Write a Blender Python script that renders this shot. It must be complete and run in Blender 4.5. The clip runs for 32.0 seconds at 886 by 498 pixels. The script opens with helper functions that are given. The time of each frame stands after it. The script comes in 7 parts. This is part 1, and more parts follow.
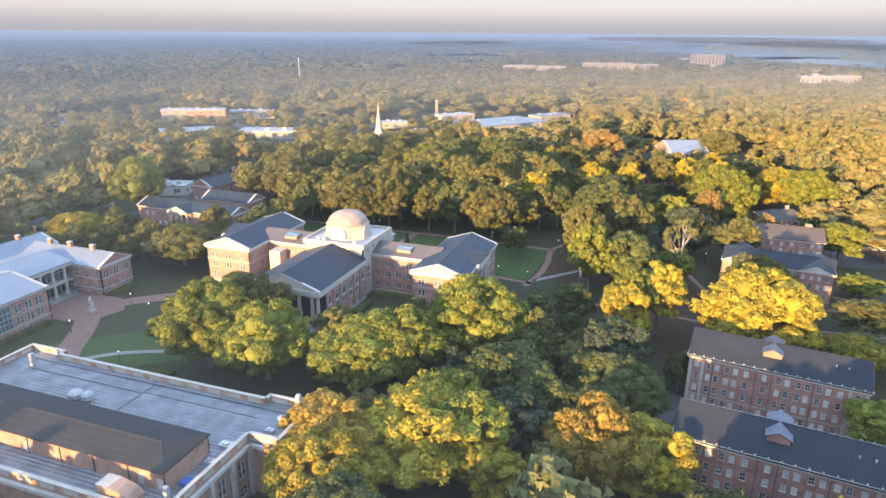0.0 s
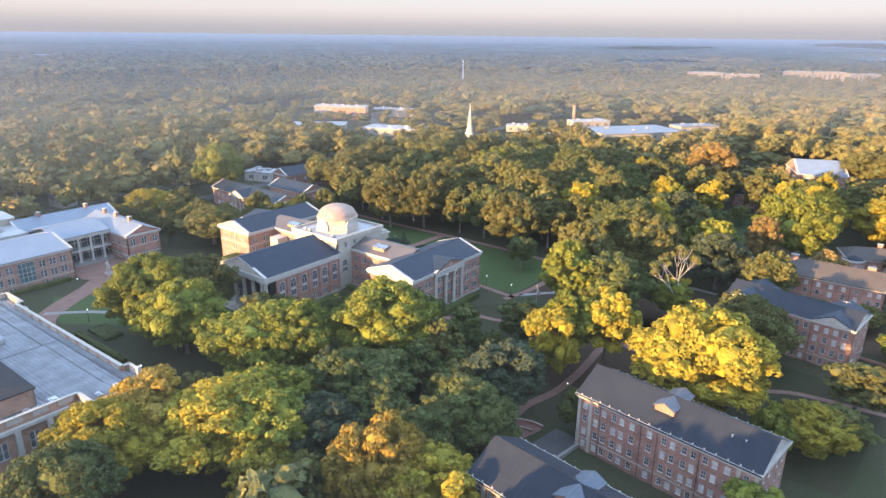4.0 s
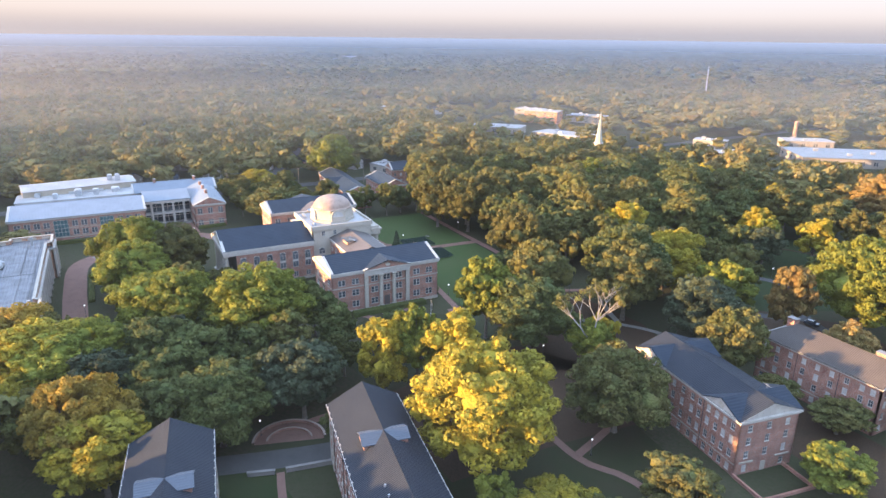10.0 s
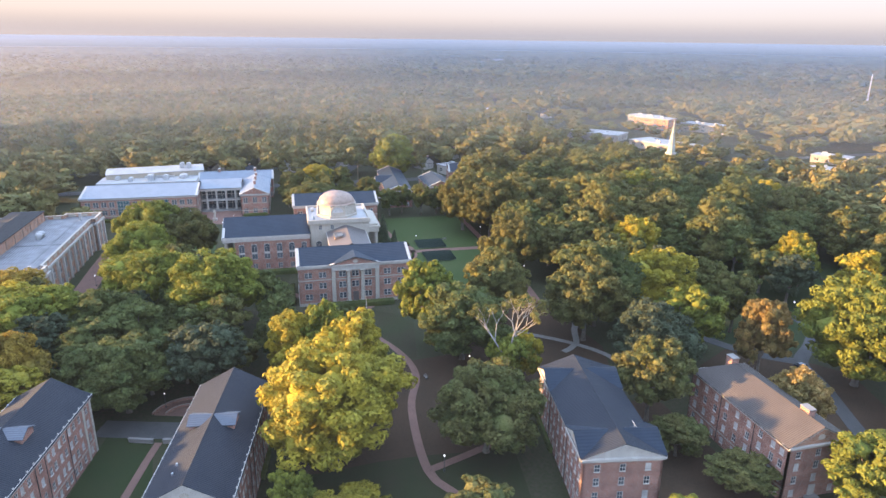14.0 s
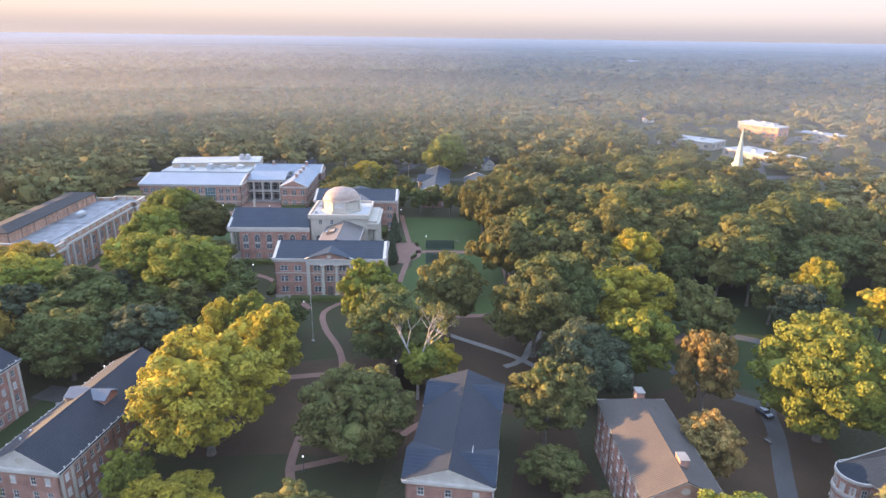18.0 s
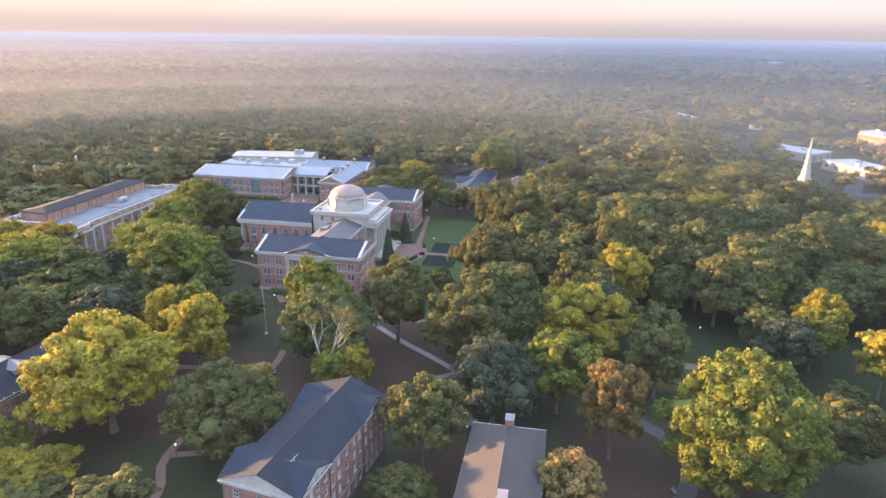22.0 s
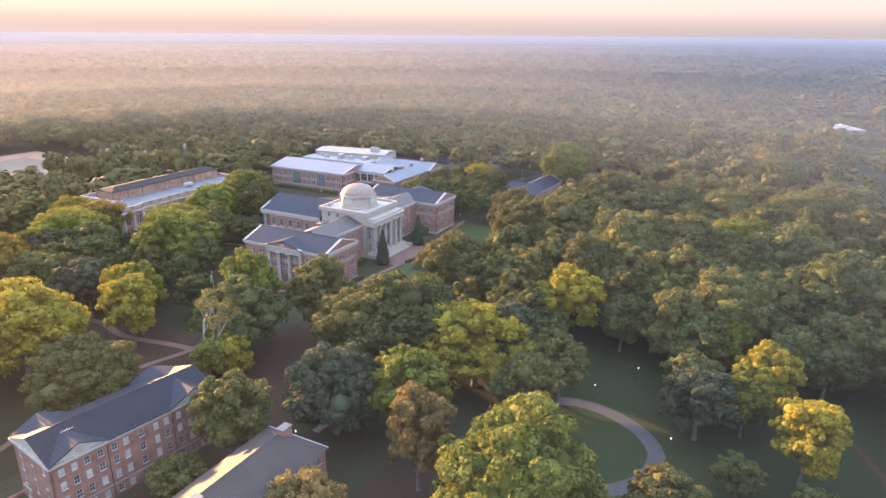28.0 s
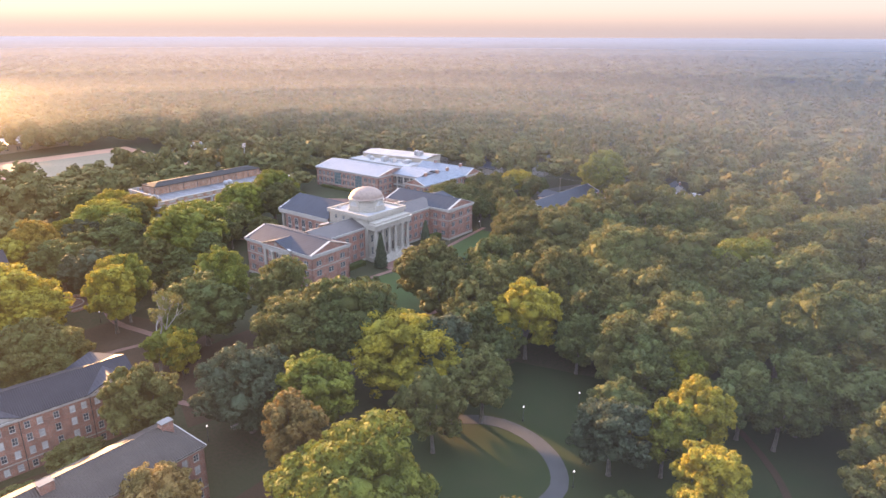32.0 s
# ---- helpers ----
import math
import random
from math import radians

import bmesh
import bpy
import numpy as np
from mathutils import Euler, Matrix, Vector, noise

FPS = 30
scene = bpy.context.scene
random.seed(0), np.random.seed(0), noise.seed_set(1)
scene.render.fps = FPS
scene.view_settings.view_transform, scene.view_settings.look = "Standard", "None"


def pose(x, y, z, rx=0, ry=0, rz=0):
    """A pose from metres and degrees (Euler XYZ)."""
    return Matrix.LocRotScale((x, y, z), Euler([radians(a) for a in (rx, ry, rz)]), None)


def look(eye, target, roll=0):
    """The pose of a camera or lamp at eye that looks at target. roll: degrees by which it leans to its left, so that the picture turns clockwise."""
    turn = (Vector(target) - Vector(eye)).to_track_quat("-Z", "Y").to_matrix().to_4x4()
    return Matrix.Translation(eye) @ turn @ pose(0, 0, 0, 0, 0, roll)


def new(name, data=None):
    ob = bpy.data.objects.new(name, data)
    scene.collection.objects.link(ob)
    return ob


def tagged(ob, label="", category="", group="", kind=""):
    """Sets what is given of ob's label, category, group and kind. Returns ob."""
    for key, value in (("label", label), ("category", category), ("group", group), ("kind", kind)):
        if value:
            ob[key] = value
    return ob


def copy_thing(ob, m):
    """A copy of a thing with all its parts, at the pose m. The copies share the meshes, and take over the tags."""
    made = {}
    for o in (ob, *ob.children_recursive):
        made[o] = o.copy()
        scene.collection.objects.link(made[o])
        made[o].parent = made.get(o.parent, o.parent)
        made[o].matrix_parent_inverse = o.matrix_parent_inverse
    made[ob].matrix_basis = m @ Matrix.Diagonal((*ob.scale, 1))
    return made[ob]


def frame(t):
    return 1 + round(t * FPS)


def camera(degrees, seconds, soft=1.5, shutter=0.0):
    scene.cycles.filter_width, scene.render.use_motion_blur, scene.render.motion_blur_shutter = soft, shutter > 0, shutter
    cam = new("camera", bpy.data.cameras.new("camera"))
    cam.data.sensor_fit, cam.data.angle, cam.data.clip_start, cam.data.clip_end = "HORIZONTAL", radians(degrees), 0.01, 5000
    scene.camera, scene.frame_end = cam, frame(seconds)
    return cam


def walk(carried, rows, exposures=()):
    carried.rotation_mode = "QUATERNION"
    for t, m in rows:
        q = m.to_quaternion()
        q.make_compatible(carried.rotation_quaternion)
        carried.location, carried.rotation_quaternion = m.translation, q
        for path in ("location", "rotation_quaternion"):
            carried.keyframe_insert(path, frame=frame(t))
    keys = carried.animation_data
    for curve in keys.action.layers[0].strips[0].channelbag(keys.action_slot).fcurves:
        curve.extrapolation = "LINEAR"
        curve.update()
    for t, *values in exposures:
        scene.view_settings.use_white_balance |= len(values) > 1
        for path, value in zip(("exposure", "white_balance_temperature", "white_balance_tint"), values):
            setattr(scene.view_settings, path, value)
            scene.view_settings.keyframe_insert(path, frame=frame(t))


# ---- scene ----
# ---- camera ----
cam = camera(68.9, 32.0, soft=1.5)
# seconds, x, y, z, yaw, pitch, roll
PATH = [
    (0.0, 100.33, -189.02, 83.91, 19.32, -18.63, 0.4),
    (1.0, 116.31, -181.43, 83.48, 23.71, -18.55, 0.48),
    (2.0, 131.59, -172.47, 83.08, 28.14, -18.48, 0.52),
    (3.0, 146.12, -162.27, 82.66, 32.57, -18.41, 0.59),
    (3.5, 153.07, -156.69, 82.5, 34.79, -18.41, 0.61),
    (5.5, 178.89, -132.0, 81.94, 43.67, -18.31, 0.59),
    (6.0, 184.78, -125.28, 81.79, 45.87, -18.29, 0.6),
    (7.0, 195.76, -111.47, 81.49, 50.23, -18.23, 0.59),
    (8.0, 205.39, -97.36, 81.24, 54.44, -18.22, 0.63),
    (9.0, 213.99, -83.19, 81.23, 58.55, -18.22, 0.64),
    (10.0, 221.71, -69.44, 81.2, 62.45, -18.18, 0.67),
    (11.0, 228.24, -56.05, 81.18, 66.11, -18.15, 0.67),
    (12.0, 233.68, -42.68, 81.25, 69.63, -18.12, 0.69),
    (13.0, 237.7, -29.35, 81.34, 73.06, -18.09, 0.73),
    (14.0, 240.35, -16.06, 81.39, 76.4, -18.08, 0.73),
    (14.5, 241.18, -9.38, 81.38, 78.04, -18.09, 0.72),
    (16.5, 243.11, 16.07, 81.56, 84.28, -18.15, 0.76),
    (17.0, 243.24, 22.25, 81.54, 85.79, -18.19, 0.78),
    (18.0, 242.96, 34.22, 81.63, 88.7, -18.22, 0.8),
    (19.0, 241.92, 46.01, 81.71, 91.61, -18.25, 0.77),
    (20.0, 239.85, 57.97, 81.82, 94.53, -18.29, 0.76),
    (21.0, 237.3, 70.06, 81.91, 97.51, -18.31, 0.74),
    (22.0, 234.29, 81.99, 81.98, 100.49, -18.35, 0.71),
    (23.0, 230.8, 93.77, 82.18, 103.44, -18.38, 0.7),
    (24.0, 226.87, 105.37, 82.43, 106.44, -18.42, 0.67),
    (25.0, 222.4, 116.79, 82.59, 109.36, -18.44, 0.65),
    (25.5, 219.87, 122.3, 82.61, 110.8, -18.45, 0.65),
    (27.5, 209.6, 141.95, 82.76, 116.17, -18.42, 0.48),
    (28.0, 206.82, 146.59, 82.84, 117.48, -18.43, 0.46),
    (29.0, 200.86, 155.52, 83.06, 120.05, -18.42, 0.4),
    (30.0, 194.87, 163.86, 83.32, 122.53, -18.36, 0.34),
    (31.0, 188.87, 171.72, 83.68, 124.92, -18.31, 0.28),
    (32.0, 182.79, 179.64, 84.08, 127.39, -18.29, 0.18),
]
walk(cam, [(t, pose(x, y, z, 0, 0, yaw) @ pose(0, 0, 0, 90 + pitch) @ pose(0, 0, 0, 0, 0, roll)) for t, x, y, z, yaw, pitch, roll in PATH],
     exposures=[(0.0, 3.56, 6250, 15), (8.0, 3.70, 6300, 18), (18.0, 3.76, 6450, 21), (24.0, 3.80, 6650, 25), (32.0, 3.80, 6950, 28)])

# ---- light ----
SUN_YAW, SUN_UP = 165.0, 8.0          # where the sun stands, degrees from +y to the left, and above the horizon
sun_way = Vector((-math.sin(radians(SUN_YAW)) * math.cos(radians(SUN_UP)), math.cos(radians(SUN_YAW)) * math.cos(radians(SUN_UP)), math.sin(radians(SUN_UP))))
sun = new("sun", bpy.data.lights.new("sun", "SUN"))
sun.matrix_world = look(sun_way * 300, (0, 0, 0))
sun.data.energy, sun.data.angle, sun.data.color = 2.3, radians(0.8), (1.0, 0.62, 0.26)

world = bpy.data.worlds.new("sky")
scene.world = world
world.use_nodes = True
wn = world.node_tree
wn.nodes.clear()
w_out, w_bg, w_sky = wn.nodes.new("ShaderNodeOutputWorld"), wn.nodes.new("ShaderNodeBackground"), wn.nodes.new("ShaderNodeTexSky")
w_sky.sky_type, w_sky.sun_disc = "NISHITA", False
w_sky.sun_elevation, w_sky.sun_rotation = radians(SUN_UP), radians(-SUN_YAW)
w_sky.altitude, w_sky.air_density, w_sky.dust_density, w_sky.ozone_density = 200, 1.0, 0.7, 4.0
w_bg.inputs["Strength"].default_value = 0.14
w_soft, w_tint = wn.nodes.new("ShaderNodeGamma"), wn.nodes.new("ShaderNodeMix")
w_soft.inputs["Gamma"].default_value = 0.22
w_tint.data_type, w_tint.blend_type = "RGBA", "MULTIPLY"
w_tint.inputs["Factor"].default_value = 1.0
w_tint.inputs["B"].default_value = (1.80, 1.68, 1.74, 1)
wn.links.new(w_sky.outputs["Color"], w_soft.inputs["Color"])
w_sat = wn.nodes.new("ShaderNodeHueSaturation")
w_sat.inputs["Saturation"].default_value = 1.6
wn.links.new(w_soft.outputs["Color"], w_sat.inputs["Color"])
wn.links.new(w_sat.outputs["Color"], w_tint.inputs["A"])
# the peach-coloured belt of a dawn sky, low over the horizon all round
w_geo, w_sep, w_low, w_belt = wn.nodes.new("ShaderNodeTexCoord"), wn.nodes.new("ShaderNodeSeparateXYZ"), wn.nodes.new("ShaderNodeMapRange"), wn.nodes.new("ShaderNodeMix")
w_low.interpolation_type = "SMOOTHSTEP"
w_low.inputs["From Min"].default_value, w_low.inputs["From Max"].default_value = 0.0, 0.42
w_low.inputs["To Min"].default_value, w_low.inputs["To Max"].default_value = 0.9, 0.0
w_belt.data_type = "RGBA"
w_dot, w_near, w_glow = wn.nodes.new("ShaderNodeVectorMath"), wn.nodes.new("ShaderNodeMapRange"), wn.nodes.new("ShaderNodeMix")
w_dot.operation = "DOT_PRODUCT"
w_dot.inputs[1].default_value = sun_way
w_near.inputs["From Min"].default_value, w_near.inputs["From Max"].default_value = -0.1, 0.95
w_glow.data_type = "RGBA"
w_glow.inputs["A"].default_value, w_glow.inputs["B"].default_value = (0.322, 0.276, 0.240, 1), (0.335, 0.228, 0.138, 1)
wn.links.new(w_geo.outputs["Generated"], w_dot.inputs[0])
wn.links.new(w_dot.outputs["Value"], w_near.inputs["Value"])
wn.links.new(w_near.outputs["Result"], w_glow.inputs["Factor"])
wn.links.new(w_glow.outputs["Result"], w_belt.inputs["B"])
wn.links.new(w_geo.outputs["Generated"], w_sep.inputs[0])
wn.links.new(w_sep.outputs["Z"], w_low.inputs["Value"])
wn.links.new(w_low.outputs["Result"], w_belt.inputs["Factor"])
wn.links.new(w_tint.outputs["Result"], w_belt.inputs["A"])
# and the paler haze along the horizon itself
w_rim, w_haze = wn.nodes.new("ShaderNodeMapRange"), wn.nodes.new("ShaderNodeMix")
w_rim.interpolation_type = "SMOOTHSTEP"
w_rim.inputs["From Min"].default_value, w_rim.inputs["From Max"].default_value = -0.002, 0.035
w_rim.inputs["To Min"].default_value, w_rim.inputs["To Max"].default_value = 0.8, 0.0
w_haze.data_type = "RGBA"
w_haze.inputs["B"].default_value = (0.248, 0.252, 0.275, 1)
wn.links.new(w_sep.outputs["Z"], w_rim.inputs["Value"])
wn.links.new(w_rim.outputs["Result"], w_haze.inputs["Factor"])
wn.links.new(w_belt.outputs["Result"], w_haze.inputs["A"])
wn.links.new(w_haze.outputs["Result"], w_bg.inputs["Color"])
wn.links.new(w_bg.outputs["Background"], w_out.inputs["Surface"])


# ---- materials ----
def material(name, colour, rough=0.8, metal=0.0, second=None, scale=1.0, fine=None, bump=0.0, bump_scale=8.0, vary=0.0, island=0.0, spec=0.5):
    """A surface with a base colour, a second colour in large patches, a fine grain, relief, and variation from object to object."""
    m = bpy.data.materials.new(name)
    m.use_nodes = True
    n, l = m.node_tree.nodes, m.node_tree.links
    b = n["Principled BSDF"]
    b.inputs["Roughness"].default_value, b.inputs["Metallic"].default_value = rough, metal
    b.inputs["Specular IOR Level"].default_value = spec
    geo = n.new("ShaderNodeNewGeometry")
    col = n.new("ShaderNodeRGB")
    col.outputs[0].default_value = (*colour, 1)
    last = col.outputs[0]

    def mixed(fac, other, last, mode="MIX"):
        mx = n.new("ShaderNodeMix")
        mx.data_type, mx.blend_type = "RGBA", mode
        if hasattr(fac, "default_value") and not isinstance(fac, float):
            l.new(fac, mx.inputs["Factor"])
        else:
            mx.inputs["Factor"].default_value = fac
        l.new(last, mx.inputs["A"])
        if isinstance(other, tuple):
            mx.inputs["B"].default_value = (*other, 1)
        else:
            l.new(other, mx.inputs["B"])
        return mx.outputs["Result"]

    def noise_of(sc, detail=4):
        t = n.new("ShaderNodeTexNoise")
        t.inputs["Scale"].default_value, t.inputs["Detail"].default_value = sc, detail
        l.new(geo.outputs["Position"], t.inputs["Vector"])
        return t

    def ramp(sock, lo, hi):
        r = n.new("ShaderNodeMapRange")
        r.inputs["From Min"].default_value, r.inputs["From Max"].default_value = lo, hi
        l.new(sock, r.inputs["Value"])
        return r.outputs["Result"]

    if second:
        last = mixed(ramp(noise_of(scale).outputs["Fac"], 0.38, 0.62), second, last)
    if fine:
        last = mixed(ramp(noise_of(fine[0], 2).outputs["Fac"], 0.35, 0.7), fine[1], last)
    if vary or island:
        hsv = n.new("ShaderNodeHueSaturation")
        src = n.new("ShaderNodeObjectInfo").outputs["Random"] if vary else geo.outputs["Random Per Island"]
        amount = vary or island
        r = n.new("ShaderNodeMapRange")
        r.inputs["To Min"].default_value, r.inputs["To Max"].default_value = 1 - amount, 1 + amount
        l.new(src, r.inputs["Value"])
        l.new(r.outputs["Result"], hsv.inputs["Value"])
        l.new(last, hsv.inputs["Color"])
        last = hsv.outputs["Color"]
    l.new(last, b.inputs["Base Color"])
    if bump:
        bp = n.new("ShaderNodeBump")
        bp.inputs["Strength"].default_value, bp.inputs["Distance"].default_value = 1.0, bump
        l.new(noise_of(bump_scale, 5).outputs["Fac"], bp.inputs["Height"])
        l.new(bp.outputs["Normal"], b.inputs["Normal"])
    return m


def brick_material(name, a, b_, mortar):
    """Brickwork, courses laid along the wall by the object's own axes."""
    m = bpy.data.materials.new(name)
    m.use_nodes = True
    n, l = m.node_tree.nodes, m.node_tree.links
    tc, sep, comb = n.new("ShaderNodeTexCoord"), n.new("ShaderNodeSeparateXYZ"), n.new("ShaderNodeCombineXYZ")
    add = n.new("ShaderNodeMath")
    l.new(tc.outputs["Object"], sep.inputs[0])
    l.new(sep.outputs["X"], add.inputs[0])
    l.new(sep.outputs["Y"], add.inputs[1])
    l.new(add.outputs[0], comb.inputs["X"])
    l.new(sep.outputs["Z"], comb.inputs["Y"])
    t = n.new("ShaderNodeTexBrick")
    t.inputs["Scale"].default_value, t.inputs["Brick Width"].default_value, t.inputs["Row Height"].default_value = 1.0, 0.22, 0.075
    t.inputs["Mortar Size"].default_value = 0.008
    for k, c in (("Color1", a), ("Color2", b_), ("Mortar", mortar)):
        t.inputs[k].default_value = (*c, 1)
    l.new(comb.outputs[0], t.inputs["Vector"])
    nz = n.new("ShaderNodeTexNoise")
    nz.inputs["Scale"].default_value, nz.inputs["Detail"].default_value = 0.45, 6
    l.new(tc.outputs["Object"], nz.inputs["Vector"])
    mr = n.new("ShaderNodeMapRange")
    mr.inputs["From Min"].default_value, mr.inputs["From Max"].default_value = 0.3, 0.7
    mr.inputs["To Min"].default_value, mr.inputs["To Max"].default_value = 0.72, 1.25
    l.new(nz.outputs["Fac"], mr.inputs["Value"])
    hsv = n.new("ShaderNodeHueSaturation")
    l.new(mr.outputs["Result"], hsv.inputs["Value"])
    l.new(t.outputs["Color"], hsv.inputs["Color"])
    l.new(hsv.outputs["Color"], n["Principled BSDF"].inputs["Base Color"])
    n["Principled BSDF"].inputs["Roughness"].default_value = 0.85
    bp = n.new("ShaderNodeBump")
    bp.inputs["Distance"].default_value = 0.02
    l.new(t.outputs["Fac"], bp.inputs["Height"])
    bp.invert = True
    l.new(bp.outputs["Normal"], n["Principled BSDF"].inputs["Normal"])
    return m


def ribbed_material(name, colour, other, axis, pitch, rough, metal=0.0, depth=0.03):
    """Roofing laid in ribs or courses; axis: the object's own axis across the ribs."""
    m = material(name, colour, rough, metal, second=other, scale=0.25, fine=(3.0, tuple(c * 0.8 for c in colour)))
    n, l = m.node_tree.nodes, m.node_tree.links
    tc = n.new("ShaderNodeTexCoord")
    w = n.new("ShaderNodeTexWave")
    w.wave_type, w.bands_direction, w.wave_profile = "BANDS", axis, "SIN"
    w.inputs["Scale"].default_value = 0.314 / pitch
    w.inputs["Distortion"].default_value = 0.15
    l.new(tc.outputs["Object"], w.inputs["Vector"])
    bp = n.new("ShaderNodeBump")
    bp.inputs["Distance"].default_value = depth
    l.new(w.outputs["Fac"], bp.inputs["Height"])
    l.new(bp.outputs["Normal"], n["Principled BSDF"].inputs["Normal"])
    return m


def leaf_material(name, a, b_, vary=0.24):
    """Foliage: colour in patches over a crown, from leaf clump to leaf clump and from tree to tree, with light through the leaves."""
    m = material(name, a, 0.75, second=b_, scale=0.22, island=vary, spec=0.15, bump=0.8, bump_scale=2.0)
    n, l = m.node_tree.nodes, m.node_tree.links
    b = n["Principled BSDF"]
    src = b.inputs["Base Color"].links[0].from_socket
    info = n.new("ShaderNodeObjectInfo")
    r = n.new("ShaderNodeMapRange")
    r.inputs["To Min"].default_value, r.inputs["To Max"].default_value = 0.82, 1.18
    l.new(info.outputs["Random"], r.inputs["Value"])
    hsv = n.new("ShaderNodeHueSaturation")
    l.new(r.outputs["Result"], hsv.inputs["Value"])
    l.new(src, hsv.inputs["Color"])
    l.new(hsv.outputs["Color"], b.inputs["Base Color"])
    tr, mx = n.new("ShaderNodeBsdfTranslucent"), n.new("ShaderNodeMixShader")
    l.new(hsv.outputs["Color"], tr.inputs["Color"])
    mx.inputs[0].default_value = 0.26
    l.new(b.outputs[0], mx.inputs[1])
    l.new(tr.outputs[0], mx.inputs[2])
    l.new(mx.outputs[0], n["Material Output"].inputs["Surface"])
    return m


BRICK = brick_material("red_brick", (0.30, 0.140, 0.100), (0.238, 0.110, 0.080), (0.30, 0.238, 0.20))
BRICK_TAN = brick_material("tan_brick", (0.33, 0.17, 0.105), (0.27, 0.135, 0.082), (0.34, 0.29, 0.24))
STONE = material("pale_limestone", (0.285, 0.252, 0.205), 0.8, second=(0.24, 0.213, 0.175), scale=0.5, fine=(6.0, (0.40, 0.365, 0.31)), bump=0.01, bump_scale=12)
TRIM = material("white_paint", (0.37, 0.345, 0.31), 0.65, second=(0.32, 0.30, 0.27), scale=0.8)
PALE_CREAM = material("cream_rendered_wall", (0.36, 0.31, 0.24), 0.8, second=(0.31, 0.27, 0.21), scale=0.2)
DOME = material("weathered_dome_metal", (0.27, 0.19, 0.145), 0.55, second=(0.22, 0.155, 0.12), scale=0.6, bump=0.01, bump_scale=3)
SLATE = ribbed_material("dark_slate_roof", (0.020, 0.029, 0.043), (0.015, 0.022, 0.034), "Z", 0.28, 0.5)
SLATE.node_tree.nodes["Principled BSDF"].inputs["Specular IOR Level"].default_value = 0.12
# slate with the brown of low sun put into its colour
SLATE_SUN_BROWN = ribbed_material("sunlit_brown_slate_roof", (0.085, 0.07, 0.063), (0.06, 0.052, 0.05), "Z", 0.28, 0.6)
SEAM = ribbed_material("grey_seamed_metal_roof", (0.024, 0.028, 0.036), (0.018, 0.022, 0.030), "X", 0.42, 0.55, 0.0, 0.06)
SEAM.node_tree.nodes["Principled BSDF"].inputs["Specular IOR Level"].default_value = 0.1
SEAM_TAN = ribbed_material("tan_seamed_metal_roof", (0.074, 0.063, 0.056), (0.058, 0.050, 0.046), "X", 0.42, 0.6, 0.0, 0.06)
SEAM_TAN.node_tree.nodes["Principled BSDF"].inputs["Specular IOR Level"].default_value = 0.12
BLUE_METAL = ribbed_material("pale_grey_metal_roof", (0.17, 0.20, 0.24), (0.14, 0.165, 0.20), "X", 0.5, 0.4, 0.3, 0.05)
DORMER_METAL = ribbed_material("blue_grey_dormer_metal", (0.062, 0.075, 0.096), (0.05, 0.06, 0.078), "X", 0.4, 0.45, 0.0, 0.04)
MEMBRANE = ribbed_material("ponded_grey_membrane_roof", (0.165, 0.172, 0.185), (0.072, 0.072, 0.075), "Y", 0.9, 0.6, 0.0, 0.14)
DARK_ROOF = ribbed_material("near_black_shingle_roof", (0.030, 0.029, 0.029), (0.022, 0.022, 0.023), "Z", 0.28, 0.85)
DARK_ROOF.node_tree.nodes["Principled BSDF"].inputs["Specular IOR Level"].default_value = 0.2
WHITE_ROOF = material("white_membrane_roof", (0.30, 0.30, 0.295), 0.6, second=(0.24, 0.24, 0.24), scale=0.1)
GLASS = material("window_glass", (0.035, 0.045, 0.055), 0.08, second=(0.10, 0.11, 0.12), scale=0.35, spec=0.9)
BLIND = material("window_blind_behind_glass", (0.52, 0.50, 0.47), 0.25, second=(0.34, 0.34, 0.33), scale=0.4, spec=0.8)
PORCH_SHADE = material("painted_porch_shade", (0.03, 0.03, 0.032), 0.7)
DOOR = material("dark_painted_door", (0.10, 0.08, 0.07), 0.4)
GREY_METAL = material("galvanised_metal", (0.45, 0.46, 0.47), 0.4, 0.6, second=(0.35, 0.36, 0.37), scale=1.0)
DARK_METAL = material("dark_bronze_metal", (0.05, 0.05, 0.05), 0.45, 0.5)
CONCRETE = material("worn_concrete", (0.19, 0.178, 0.165), 0.85, second=(0.14, 0.132, 0.122), scale=0.6, fine=(9.0, (0.22, 0.205, 0.19)), spec=0.12)
ASPHALT = material("worn_asphalt", (0.062, 0.060, 0.058), 0.85, second=(0.045, 0.044, 0.043), scale=0.3, fine=(14.0, (0.09, 0.088, 0.085)), spec=0.12)
PAVER = material("red_brick_paving", (0.165, 0.092, 0.072), 0.85, second=(0.125, 0.072, 0.058), scale=0.35, fine=(7.0, (0.19, 0.115, 0.09)), spec=0.12)
SOIL = material("leaf_strewn_soil", (0.052, 0.033, 0.020), 0.95, second=(0.036, 0.026, 0.016), scale=0.12, fine=(4.0, (0.064, 0.040, 0.025)), bump=0.05, bump_scale=3, spec=0.12)
WORN_GRASS = material("worn_shaded_grass", (0.030, 0.032, 0.014), 0.92, second=(0.042, 0.031, 0.019), scale=0.11, fine=(5.0, (0.032, 0.038, 0.016)), bump=0.04, bump_scale=6, spec=0.12)
# lawn colour darkened to stand for the tree shade lying on it
SHADE_DARK_GRASS = material("shade_darkened_park_grass", (0.024, 0.034, 0.013), 0.92, second=(0.033, 0.036, 0.016), scale=0.09, fine=(5.0, (0.026, 0.040, 0.014)), bump=0.03, bump_scale=9, spec=0.1)
